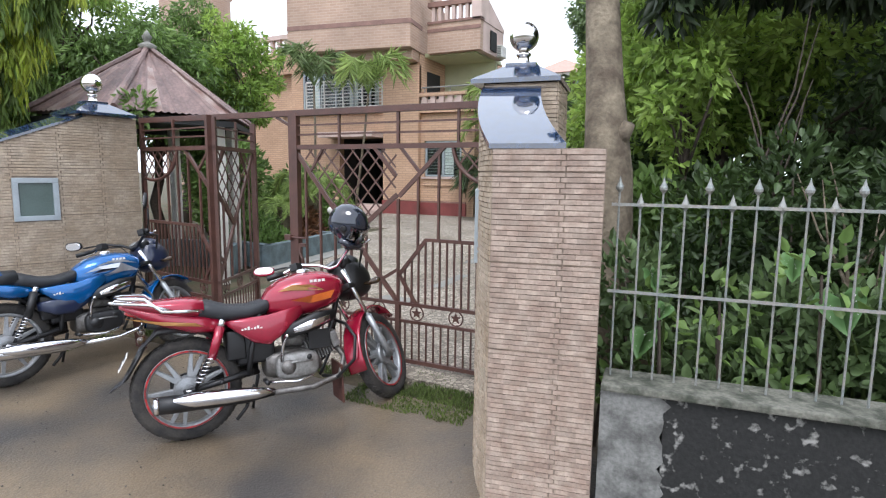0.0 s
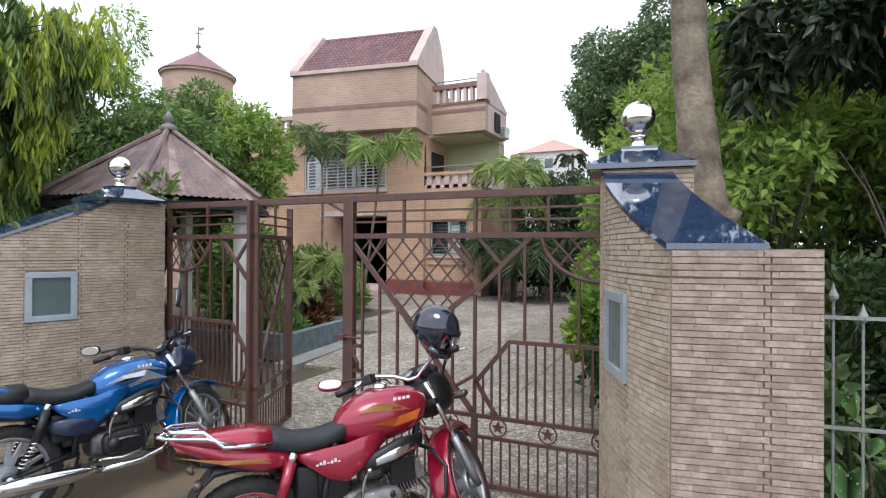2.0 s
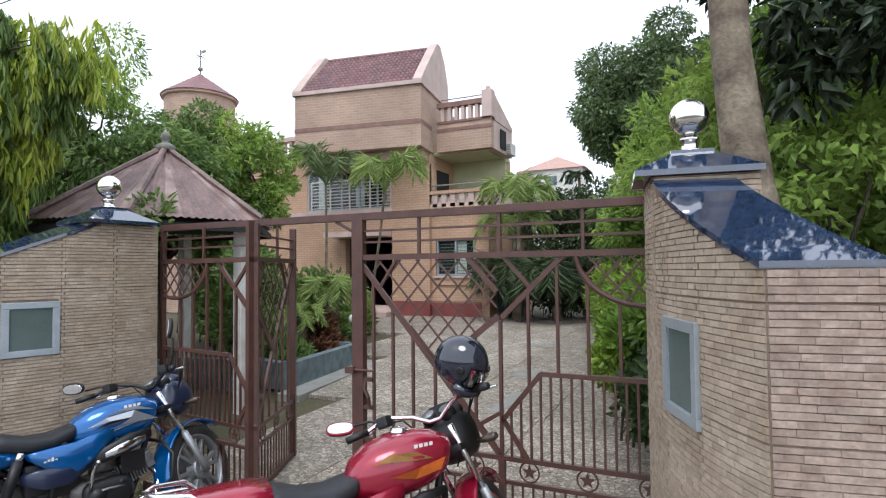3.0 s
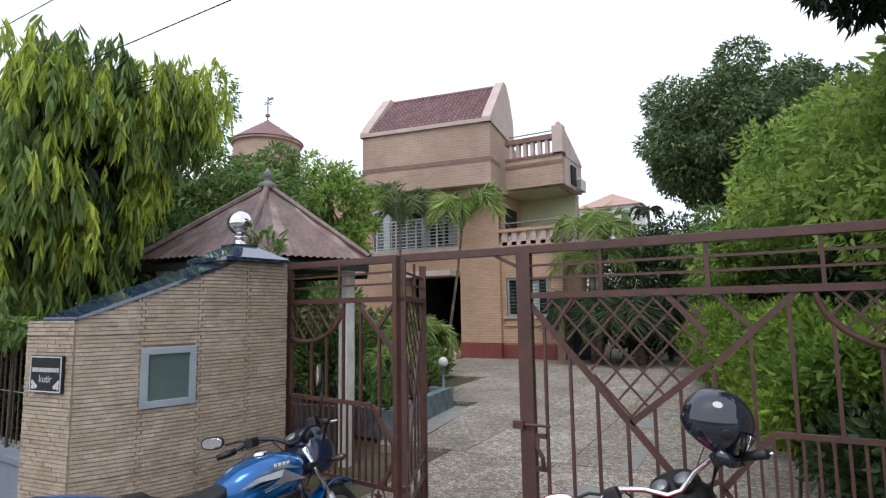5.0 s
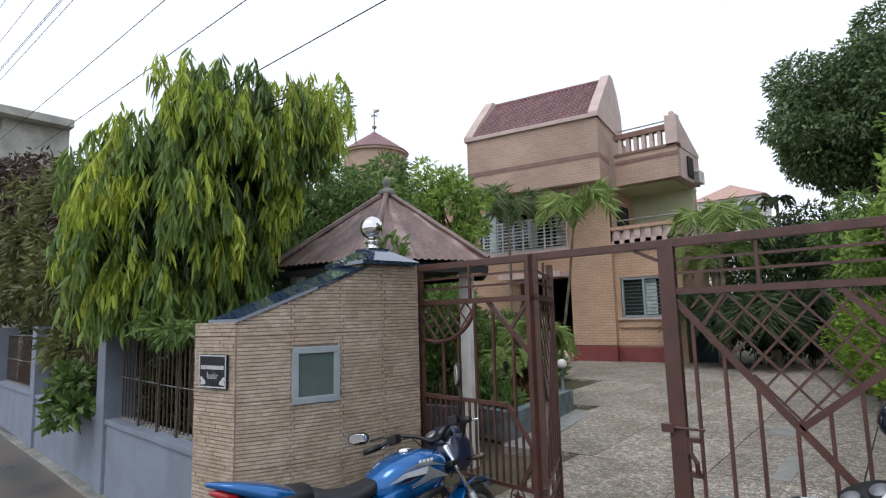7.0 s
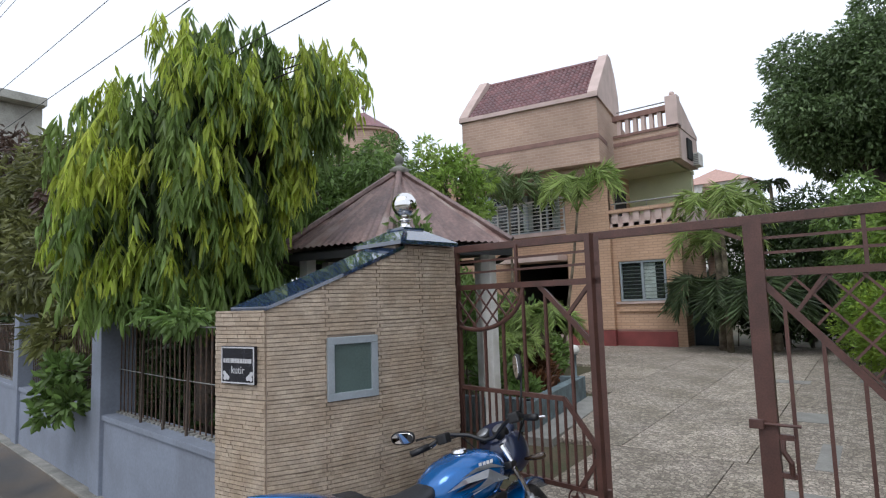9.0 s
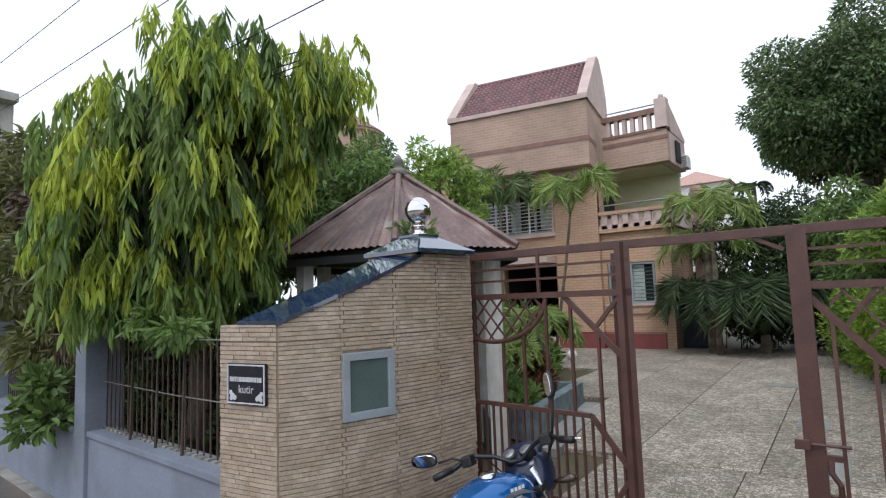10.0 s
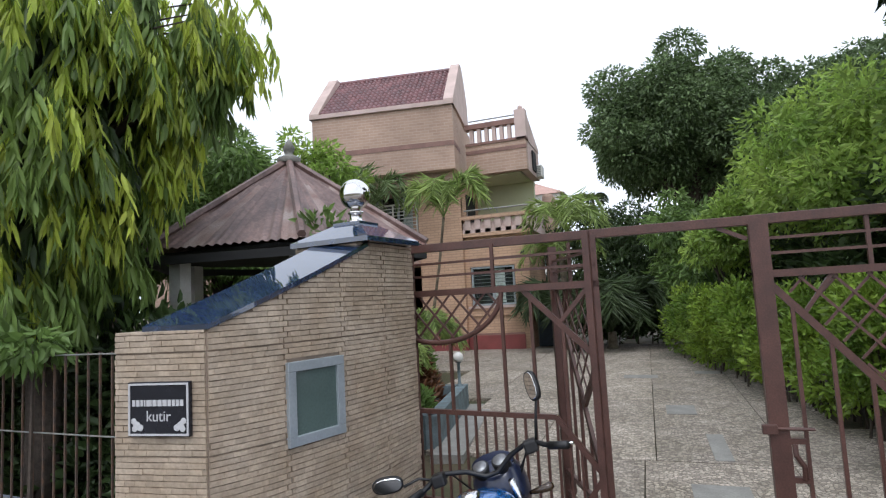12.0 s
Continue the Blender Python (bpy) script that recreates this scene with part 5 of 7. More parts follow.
    P("kick_lever", tube([(.52, -.15, .40), (.53, -.17, .50), (.55, -.18, .56), (.55, -.22, .565)], [.011, .009, .009, .011]), M_CHROME)
    P("brake_pedal", tube([(.44, -.15, .29), (.60, -.17, .27), (.70, -.18, .29)], .008), M_CHROME)
    P("gear_pedal", tube([(.50, .15, .31), (.68, .17, .30)], .008), M_CHROME)
    # exhaust
    P("exhaust_pipe", tube([(.88, -.03, .44), (.93, -.09, .36), (.88, -.14, .25), (.70, -.155, .215), (.45, -.16, .225)], .019, 12), M_CHROME if not red else M_ENGINE, "heat-stained exhaust pipe")
    mf = P("muffler", tube([(.46, -.16, .226), (.38, -.162, .232), (.30, -.164, .24), (-.08, -.172, .268), (-.17, -.174, .274), (-.175, -.174, .2745)], [.02, .03, .045, .05, .047, .02], 20), M_BLACK if red else M_CHROME, "long tapering silencer")
    P("heat_shield", tube([(.46, -.176, .24), (.36, -.188, .25), (.22, -.192, .262), (.02, -.196, .278), (-.09, -.196, .290)], [.016, .033, .042, .043, .020], 16), M_CHROME, "chrome heat shield", par=mf)
    P("end_cap", tube([(-.162, -.174, .2735), (-.185, -.174, .275)], [.05, .046], 20), M_CHROME, par=mf)
    # tank
    tank = P("fuel_tank", loft(secs([(.45, 0, .735, .045, .045, .0), (.49, 0, .755, .095, .085, .0), (.56, 0, .77, .128, .118, .05), (.66, 0, .782, .150, .136, .1), (.76, 0, .788, .156, .136, .15), (.85, 0, .79, .142, .120, .2), (.92, 0, .79, .105, .09, .25), (.965, 0, .79, .055, .055, .3)]), 32, 2.6), paint, "glossy rounded fuel tank")
    P("tank_cap", lathe([(0, .02), (.03, .02), (.04, .014), (.042, 0)], 20, pose(.72, 0, .922)), M_CHROME, par=tank)
    fl = lambda x, z: -.160 + 2.4 * (z - .785) ** 2 + 36 * (z - .785) ** 4 + .62 * (x - .74) ** 2
    if red:
        decal(tank, [(x, z, fl(x, z) - .002) for x, z in ((.53, .825), (.61, .858), (.73, .852), (.81, .812), (.70, .818), (.60, .828))], 0, M_GOLD, label="gold flame decal")
        decal(tank, [(x, z, fl(x, z) - .002) for x, z in ((.60, .765), (.74, .785), (.88, .805), (.85, .755), (.72, .738))], 0, M_ORANGE, label="orange flame decal")
    else:
        decal(tank, [(x, z, fl(x, z) - .002) for x, z in ((.52, .785), (.62, .828), (.78, .843), (.92, .765), (.80, .772), (.66, .745), (.56, .735), (.70, .775), (.76, .805), (.64, .805))], 0, M_SILVERFLAKE, label="silver sweep decal")
        decal(tank, [(x, z, fl(x, z) - .0015) for x, z in ((.56, .775), (.65, .806), (.76, .805), (.66, .782))], 0, M_NAVY)
    for i in range(4):
        b = P("brand_mark", box((-.009, 0, -.008), (.009, .002, .008)), M_LETTER, sm=False, par=tank)
        x = .735 + i * .026
        b.location = (x, fl(x, .872) - .003, .872)
    if not red:
        tank.location.z = -.035
    # seat and tail
    P("seat", loft(secs([(.52, 0, .765, .06, .03, 0), (.46, 0, .735, .10, .045, 0), (.36, 0, .715, .118, .045, 0), (.25, 0, .72, .128, .05, 0), (.15, 0, .75, .130, .058, 0), (.08, 0, .77, .127, .058, 0)]), 24, 2.8), M_SEAT, "black vinyl seat")
    P("pillion_seat", loft(secs([(.11, 0, .775, .129, .062, 0), (.0, 0, .782, .13, .062, 0), (-.13, 0, .797, .118, .045, 0), (-.25, 0, .815, .092, .028, 0), (-.36, 0, .83, .05, .012, 0)]), 24, 2.8), paint if red else M_SEAT, "red covered pillion seat" if red else "black vinyl pillion seat")
    tail = P("tail_cowl", loft(secs([(.20, 0, .665, .122, .05, 0), (.05, 0, .69, .140, .062, 0), (-.12, 0, .735, .125, .052, 0), (-.27, 0, .785, .090, .032, 0), (-.38, 0, .822, .04, .012, 0)]), 24, 3.0), paint, "painted tail cowl")
    P("tail_lamp", loft(secs([(-.28, 0, .765, .05, .014, 0), (-.33, 0, .780, .045, .014, 0), (-.35, 0, .785, .03, .010, 0)]), 16, 3), M_LAMPRED, "red tail lamp lens")
    if not red:
        P("tail_fin", loft(secs([(.04, 0, .785, .128, .05, 0), (-.12, 0, .832, .112, .052, 0), (-.28, 0, .882, .07, .032, 0), (-.45, 0, .925, .022, .010, 0)]), 24, 2.8), paint, "pointed blue tail fin")
        P("tail_lamp", loft(secs([(-.28, 0, .835, .055, .024, 0), (-.38, 0, .868, .04, .022, 0), (-.43, 0, .885, .02, .01, 0)]), 16, 3), M_LAMPRED, "red tail lamp lens")
        decal(tank, [(x, z, fl(x, z) - .0025) for x, z in ((.60, .83), (.70, .862), (.80, .865), (.90, .825), (.80, .845), (.70, .845))], 0, M_ALLOY, label="silver sweep decal")
    if red:
        decal(tail, [(x, z, -.142 + .24 * (x < -.06) * abs(x + .06)) for x, z in ((.10, .675), (-.10, .705), (-.30, .765), (-.12, .728), (.06, .70))], 0, M_GOLD, label="gold stripe decal")
    for s in (-1, 1):
        sp = P("side_panel", loft([((.22, .108 * s, .672), (0, .012, 0), (0, 0, .012)), ((.28, .120 * s, .648), (0, .024, 0), (0, 0, .040)), ((.37, .128 * s, .615), (0, .03, 0), (0, 0, .078)), ((.46, .130 * s, .603), (0, .030, 0), (0, 0, .092)), ((.54, .13 * s, .635), (0, .026, 0), (0, 0, .075)), ((.66, .14 * s, .70), (0, .016, 0), (0, 0, .032))], 18, 2.6), paint, "painted side panel")
        if s < 0:
            for i in range(7 if red else 4):
                P("lettering_mark", box((.30 + i * .018, -.1585, .622 + .003 * (i % 2)), (.312 + i * .018, -.1555, .630 + .006 * (i % 3))), M_LETTER, sm=False, par=sp)
        if not red:
            P("lower_panel", loft([((.20, .112 * s, .555), (0, .02, 0), (0, 0, .03)), ((.30, .130 * s, .53), (0, .026, 0), (0, 0, .06)), ((.42, .134 * s, .525), (0, .026, 0), (0, 0, .06)), ((.54, .118 * s, .57), (0, .016, 0), (0, 0, .04))], 16, 3), M_NAVY, "dark navy lower side panel")
        sc = P("air_scoop", loft([((.54, .12 * s, .56), (0, .015, 0), (0, 0, .015)), ((.60, .150 * s, .585), (0, .024, 0), (0, 0, .045)), ((.74, .160 * s, .625), (0, .026, 0), (0, 0, .056)), ((.87, .145 * s, .65), (0, .016, 0), (0, 0, .03))], 16, 2.6), M_BLACK, "black air scoop with chrome insert")
        P("chrome_insert", loft([((.60, .172 * s, .583), (0, .004, 0), (0, 0, .016)), ((.70, .186 * s, .608), (0, .006, 0), (0, 0, .028)), ((.83, .172 * s, .636), (0, .004, 0), (0, 0, .018))], 10, 2.2), M_CHROME, par=sc)
        if red:
            P("grab_rail", tube([(.10, .13 * s, .765), (-.02, .148 * s, .775), (-.12, .145 * s, .785), (-.22, .125 * s, .86), (-.36, .085 * s, .872), (-.40, 0, .874)], .010, 10), M_CHROME, "chrome grab rail")
            P("grab_rail", tube([(-.05, .148 * s, .78), (-.20, .135 * s, .83), (-.42, .06 * s, .85)], .008, 8), M_CHROME)
        P("footpeg", tube([(.42, .12 * s, .30), (.42, .21 * s, .30)], .014, 10), M_BLACK)
        P("pillion_peg", tube([(.18, .12 * s, .34), (.17, .20 * s, .35)], .013, 10), M_BLACK)
    if red:
        P("cross_rail", tube([(-.41, .06, .85), (-.44, 0, .85), (-.41, -.06, .85)], .009, 8), M_CHROME)
    # rear mudguard, number plate, indicators
    g = bmesh.new()
    arc = [(.20, .56), (.10, .635), (-.04, .665), (-.16, .66), (-.25, .59), (-.32, .49), (-.38, .41), (-.45, .375)]
    add_loft(g, [((x, 0, z), (0, .075 if i < 5 else .065 - .008 * (i - 5), 0), (.036 if i > 3 else 0, 0, .024)) for i, (x, z) in enumerate(arc)], 12, 3)
    P("rear_mudguard", g, M_BLACK, "black plastic rear mudguard")
    pl = P("number_plate", box((-.003, -.06, -.05), (.003, .06, .05), .004), M_LETTER, "white number plate with plain dark bars", sm=False)
    pl.matrix_local = pose(-.318, 0, .51, 0, 30)
    for zz in (-.022, .022):
        P("plate_bar", box((-.0055, -.045, zz - .014), (-.003, .045, zz + .014)), M_BLACK, sm=False, par=pl)
    for s in (-1, 1):
        P("rear_indicator", loft([((-.25, .08 * s, .645), (0, .01, 0), (0, 0, .01)), ((-.255, .12 * s, .645), (0.02, .0, 0), (0, 0, .02)), ((-.26, .16 * s, .645), (.026, 0, 0), (0, 0, .022)), ((-.26, .175 * s, .645), (.012, 0, 0), (0, 0, .01))], 12, 2.4), M_AMBER, "dark indicator lamp")
    P("chain_case", loft([((.42, .10, .34), (0, .012, 0), (0, 0, .05)), ((.2, .105, .325), (0, .014, 0), (0, 0, .06)), ((-.02, .108, .31), (0, .014, 0), (0, 0, .06)), ((-.09, .108, .305), (0, .01, 0), (0, 0, .03))], 14, 3), M_BLACK)
    P("side_stand", tube([(.42, .12, .28), (.40, .20, .12), (.39, .245, .035)], [.012, .010, .009]), M_BLACK)
    P("stand_foot", box((.36, .225, .026), (.42, .275, .036), .003), M_BLACK, sm=False)
    P("centre_stand", tube([(.36, -.10, .28), (.30, -.13, .16), (.24, -.14, .10)], .011), M_BLACK)
    # crash guard
    P("crash_guard", tube([(.92, 0, .58), (.95, -.10, .57), (.97, -.22, .50), (.95, -.235, .36), (.86, -.16, .25), (.80, -.03, .24)], .0105, 12), M_BLACK, "bent black steel crash guard")
    P("crash_guard", tube([(.92, 0, .58), (.95, .10, .57), (.97, .22, .50), (.95, .235, .36), (.86, .16, .25), (.80, .03, .24)], .0105, 12), M_BLACK)
    P("mud_flap", box((.885, -.15, .07), (.898, .06, .32), .003), M_MUDFLAP, "brown rubber mud flap", sm=False)
    # steering group
    hub = Vector((WB, 0, WR))
    ax = Vector((-.44, 0, .90)).normalized()
    piv = Vector((.955, 0, .80))
    S = Matrix.Translation(piv) @ Matrix.Rotation(radians(steer), 4, ax) @ Matrix.Translation(-piv)

    def F(n, bm, m, lab="", sm=True):
        o = part(n, low(bm), m, bike, lab, sm)
        o.matrix_local = S
        return o

    wheel(bike, S @ pose(WB, 0, WR), .078, red)
    for s in (-1, 1):
        lo, hi = hub + Vector((-.02, .078 * s, 0)), hub + Vector((-.02, .078 * s, 0)) + ax * .66
        F("fork_tube", tube([lo + ax * .24, hi], .0155, 12), M_CHROME, "chrome fork tube")
        F("fork_leg", tube([lo - ax * .03, lo + ax * .05, lo + ax * .30], [.022, .024, .023], 14), M_ALLOY, "grey fork leg")
    F("fork_yoke", box((.92, -.10, .765), (1.0, .10, .80), .01), M_BLACK, sm=False)
    g = bmesh.new()
    sec = []
    for i in range(11):
        a = radians(48 + 14.5 * i)
        sec.append((hub + Vector((math.cos(a) * .338, 0, math.sin(a) * .338)), (0, .066, 0), (math.cos(a) * .014, 0, math.sin(a) * .014)))
    add_loft(g, sec, 16, 2.6)
    F("front_mudguard", g, paint, "painted front mudguard")
    F("lamp_cowl", loft([((.99, 0, .87), (0, .09, 0), (.02, 0, .11)), ((1.04, 0, .86), (0, .12, 0), (.03, 0, .125)), ((1.12, 0, .84), (0, .135, 0), (.03, 0, .13)), ((1.19, 0, .82), (0, .12, 0), (.02, 0, .105)), ((1.23, 0, .81), (0, .09, 0), (.01, 0, .08))], 24, 2.7), cowl, "dark headlamp cowl")
    F("headlamp", loft([((1.215, 0, .815), (0, .10, 0), (0, 0, .08)), ((1.25, 0, .81), (0, .07, 0), (0, 0, .055))], 20, 2.4), M_GLASS, "clear headlamp lens")
    F("fly_screen", loft([((1.05, 0, .965), (0, .10, 0), (.03, 0, .05)), ((1.10, 0, .95), (0, .11, 0), (.04, 0, .05)), ((1.14, 0, .93), (0, .09, 0), (.03, 0, .03))], 18, 2.6), cowl, "dark fly screen")
    for s in (-1, 1):
        F("dial", lathe([(0, .02), (.036, .02), (.042, .016), (.044, -.03), (.03, -.045)], 24, pose(1.02, .05 * s, .965, 0, -32)), M_BLACK, "black rimmed instrument dial")
        F("dial_face", lathe([(0, .021), (.034, .021), (.034, .0205)], 24, pose(1.02, .05 * s, .965, 0, -32)), M_ALLOY)
        F("front_indicator", loft([((1.08, .12 * s, .78), (.008, 0, 0), (0, 0, .008)), ((1.085, .17 * s, .775), (.02, 0, 0), (0, 0, .018)), ((1.085, .22 * s, .775), (.026, 0, 0), (0, 0, .023)), ((1.085, .24 * s, .775), (.012, 0, 0), (0, 0, .012))], 12, 2.4), M_AMBER, "dark indicator lamp")
    bar_pts = [(.75, .365, .985), (.82, .30, .995), (.90, .22, 1.03), (.955, .11, .99), (.965, .03, .94), (.965, -.03, .94), (.955, -.11, .99), (.90, -.22, 1.03), (.82, -.30, .995), (.75, -.365, .985)]
    F("handlebar", tube(bar_pts, .0115, 12), M_CHROME if red else M_BLACK, "bent tube handlebar")
    for s in (-1, 1):
        F("grip", tube([(.74, .375 * s, .985), (.82, .30 * s, .995)], .0175, 14), M_BLACK, "black rubber grip")
        F("lever", tube([(.85, .27 * s, 1.0), (.87, .31 * s, .985), (.80, .40 * s, .975)], [.008, .007, .006]), M_CHROME)
        F("switch_box", box((.83, .22 * s - .03, .985), (.90, .22 * s + .03, 1.04), .01), M_BLACK, sm=False)
        if s > 0:
            mc, mt = (.80, .43, 1.05), pose(.80, .43, 1.05, 0, 48, -14)
            stem = [(.87, .25, 1.02), (.88, .31, 1.045), (.82, .37, 1.045)]
        else:
            mc, mt = (.86, -.33, 1.285), pose(.86, -.33, 1.22, 78, 16, -46)
            stem = [(.88, -.25, 1.02), (.89, -.28, 1.10), (.87, -.32, 1.19)]
        if red and s < 0:
            continue
        F("mirror_stem", tube(stem, .0065, 8), M_BLACK)
        mr = part("mirror", loft([((.012, 0, 0), (0, .03, 0), (0, 0, .02)), ((.004, 0, 0), (0, .068, 0), (0, 0, .036)), ((-.012, 0, 0), (0, .07, 0), (0, 0, .038)), ((-.018, 0, 0), (0, .066, 0), (0, 0, .034))], 24, 2.5), paint if red else M_BLACK, bike, "rear-view mirror housing", True)
        mr.matrix_local = Matrix.Translation(S @ Vector(mc)) @ (pose(0, 0, 0, 0, 45, 68) if red else pose(0, 0, 0, 0, -6, 40)) if s > 0 else S @ mt
        part("mirror_glass", loft([((-.0175, 0, 0), (0, .062, 0), (0, 0, .031)), ((-.0195, 0, 0), (0, .060, 0), (0, 0, .029))], 24, 2.5), M_MIRROR, mr)
    for i, (a, b) in enumerate((((.90, -.20, 1.0), (1.0, -.02, .70)), ((.90, .20, 1.0), (1.0, .03, .68)), ((.90, -.21, .99), (1.05, .02, .72)))):
        a, b = Vector(a), Vector(b)
        F("control_cable", tube([a, a + Vector((.13, 0, -.0)), (a + b) / 2 + Vector((.12, 0, .02)), b], .0045, 6), M_BLACK)
    return bike


motorcycle("glossy red commuter motorcycle with gold decals, parked on its stand", pose(-2.42, 2.18, -.083, 0, -1.3, 55.0), M_RED, M_BLACK, True, 45, 6, .0)
motorcycle("glossy blue motorcycle with chrome silencer, parked beside the tiled wall", pose(-4.27, 2.14, -.083, 0, -1.3, 75.0), M_BLUE, M_NAVY, False, 30, 6, .03)


def helmet(m):
    h = thing("helmet", "glossy black full-face helmet hung on a motorcycle mirror", "helmet", m)
    bm = bmesh.new()
    bmesh.ops.create_uvsphere(bm, u_segments=32, v_segments=20, radius=1)
    for v in bm.verts:
        x, y, z = v.co
        v.co = Vector((x * (.135 if x < 0 else .128), y * .112, z * (.128 if z > 0 else .13)))
        if z < -.62:
            v.co.z = -.081 - (z + .62) * -.03
            v.co.x *= .95
    # face opening
    gone = [f for f in bm.faces if f.calc_center_median().x > .055 and -.055 < f.calc_center_median().z < .045 and abs(f.calc_center_median().y) < .085]
    bmesh.ops.delete(bm, geom=gone, context='FACES')
    bmesh.ops.solidify(bm, geom=list(bm.faces), thickness=.012)
    part("shell", bm, M_NAVYGLOSS, h, smooth=True)
    part("lining", lathe(sphere_profile(.100, 0, 10), 20), M_SEAT, h, smooth=True)
    bm = bmesh.new()
    g2 = []
    for j in range(6):
        z = -.058 + j * .021
        row = []
        for i in range(13):
            a = radians(-62 + i * 124 / 12)
            r = math.sqrt(max(.2, 1 - (z / .15) ** 2))
            row.append(bm.verts.new((.139 * r * math.cos(a) - .002, .119 * r * math.sin(a), z)))
        g2.append(row)
    for A, B in zip(g2, g2[1:]):
        for i in range(12):
            bm.faces.new((A[i], A[i + 1], B[i + 1], B[i]))
    bmesh.ops.solidify(bm, geom=list(bm.faces), thickness=.003)
    v = part("visor", bm, M_VISOR, h, "clear tinted visor", smooth=True)
    for s in (-1, 1):
        part("visor_pivot", lathe([(0, .01), (.018, .008), (.022, 0)], 16, pose(.02, .112 * s, .01, -90 * s)), M_BLACK, h)
    part("chin_bar", tube([(.03, -.105, -.07), (.09, -.085, -.075), (.13, -.03, -.078), (.13, .03, -.078), (.09, .085, -.075), (.03, .105, -.07)], .024, 12), M_NAVYGLOSS, h, smooth=True)
    return h


M_NAVYGLOSS = mat("glossy_black_shell", (0.010, 0.015, 0.030), 0.08, vary=0.2, bump=0, coat=1.0)
M_VISOR = glassmat("tinted_visor", (0.10, 0.12, 0.14), 0.02)
helmet(pose(-1.83, 2.945, 1.165, 12, 34, 14))

# ---- planting ----


M_MAST = leafmat("hanging_green_leaf", (0.24, 0.335, 0.085), (0.14, 0.22, 0.06), 0.45)


def weeping_tree():
    """Tall weeping tree: lobes of hanging shoots with long narrow leaves, bright at the young tips."""
    base = np.array((-7.25, 3.15, 0.0))
    t = thing("weeping_tree", "tall weeping tree with long drooping yellow-green leaves", "tree", tuple(base))
    part("trunk", tube([(0, 0, -.05), (.05, 0, .9), (-.03, .03, 2.0), (.10, .08, 3.0), (.28, .2, 3.9)], [.13, .11, .085, .06, .02], 12), M_BARKD, t, smooth=True)
    g = np.random.default_rng(21)
    bm = bmesh.new()
    add_tube(bm, [(.08, .06, 2.7), (.55, .38, 3.15), (.82, .57, 3.6), (.98, .7, 3.75)], [.05, .042, .03, .012], 8)
    lobes = []
    for i in range(210):
        a, u = g.uniform(0, 2 * math.pi), g.uniform(0, 1) ** .85
        r = (.66 + .26 * min(1.0, u / .55) if u < .62 else .92 - .56 * ((u - .62) / .38) ** 1.6) * (0.90 + .30 * noise.noise((math.cos(a) * 1.4, math.sin(a) * 1.4, u * 3.3)))
        lean = .56 * max(0.0, (u - .4) / .6) - .17
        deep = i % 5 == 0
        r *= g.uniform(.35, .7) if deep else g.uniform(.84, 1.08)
        lobes.append((r * math.cos(a) - .04 + lean * .8, r * math.sin(a) - .04 + lean * .6, 1.92 + 2.16 * u, math.cos(a), math.sin(a), deep, u))
    for i in range(20):
        k = g.uniform(0, 1)
        lobes.append((.52 + .46 * k + g.normal() * .09, .36 + .34 * k + g.normal() * .10, 3.2 + .62 * k + g.uniform(-.12, .25), .7, .5, False, .95))
    for i in range(26):
        k = g.uniform(0, 1)
        lobes.append((-.62 + .5 * k + g.normal() * .12, -.46 + .4 * k + g.normal() * .12, 3.05 + .62 * k + g.uniform(-.15, .15), -.6, -.5, False, .7))
    sets = {"lime": ([], []), "green": ([], []), "deep": ([], [])}
    for i, (x, y, z, ox, oy, deep, u) in enumerate(lobes):
        out = np.array((ox, oy, 0.0))
        if i % 3 == 0:
            add_tube(bm, [(.05, .04, max(.9, z - .55)), (x * .55, y * .55, z - .1), (x, y, z)], [.016, .010, .004], 5)
        young = (not deep) and g.uniform() < (.28 + .45 * u)
        for j in range(int(g.integers(6, 11))):
            o = np.array((x, y, z)) + g.normal(size=3) * (.11, .11, .10)
            L = g.uniform(.16, .44)
            n = 18
            h = np.sort(g.uniform(0, 1, n))
            c = o + np.outer(h * .10, out) + np.outer(-h * L, (0, 0, 1)) + g.normal(size=(n, 3)) * .012
            w = g.uniform(0, 2 * math.pi, n)
            flare = (.62 - .34 * h)[:, None] * g.uniform(.35, 1.15, (n, 1))
            d = np.stack([np.cos(w), np.sin(w), np.zeros(n)], 1) * flare + np.array((0, 0, -1.0))
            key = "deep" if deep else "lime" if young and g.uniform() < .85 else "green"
            sets[key][0].append(c)
            sets[key][1].append(d)
    part("limb", bm, M_BARKD, t, smooth=True)
    # inner lobes get a darker leaf colour that stands for the crown's own shade
    for key, m_, ln, wd, nm, lab in (("lime", M_LIME, .16, .026, "young_crown", "hanging yellow-green young leaves"), ("green", M_MAST, .17, .030, "crown", "hanging green leaves"), ("deep", M_DEEP_SHADE, .18, .04, "inner_crown", "inner leaves coloured darker as the crown's own shade")):
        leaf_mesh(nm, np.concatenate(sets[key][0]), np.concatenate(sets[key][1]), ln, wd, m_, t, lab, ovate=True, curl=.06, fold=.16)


weeping_tree()


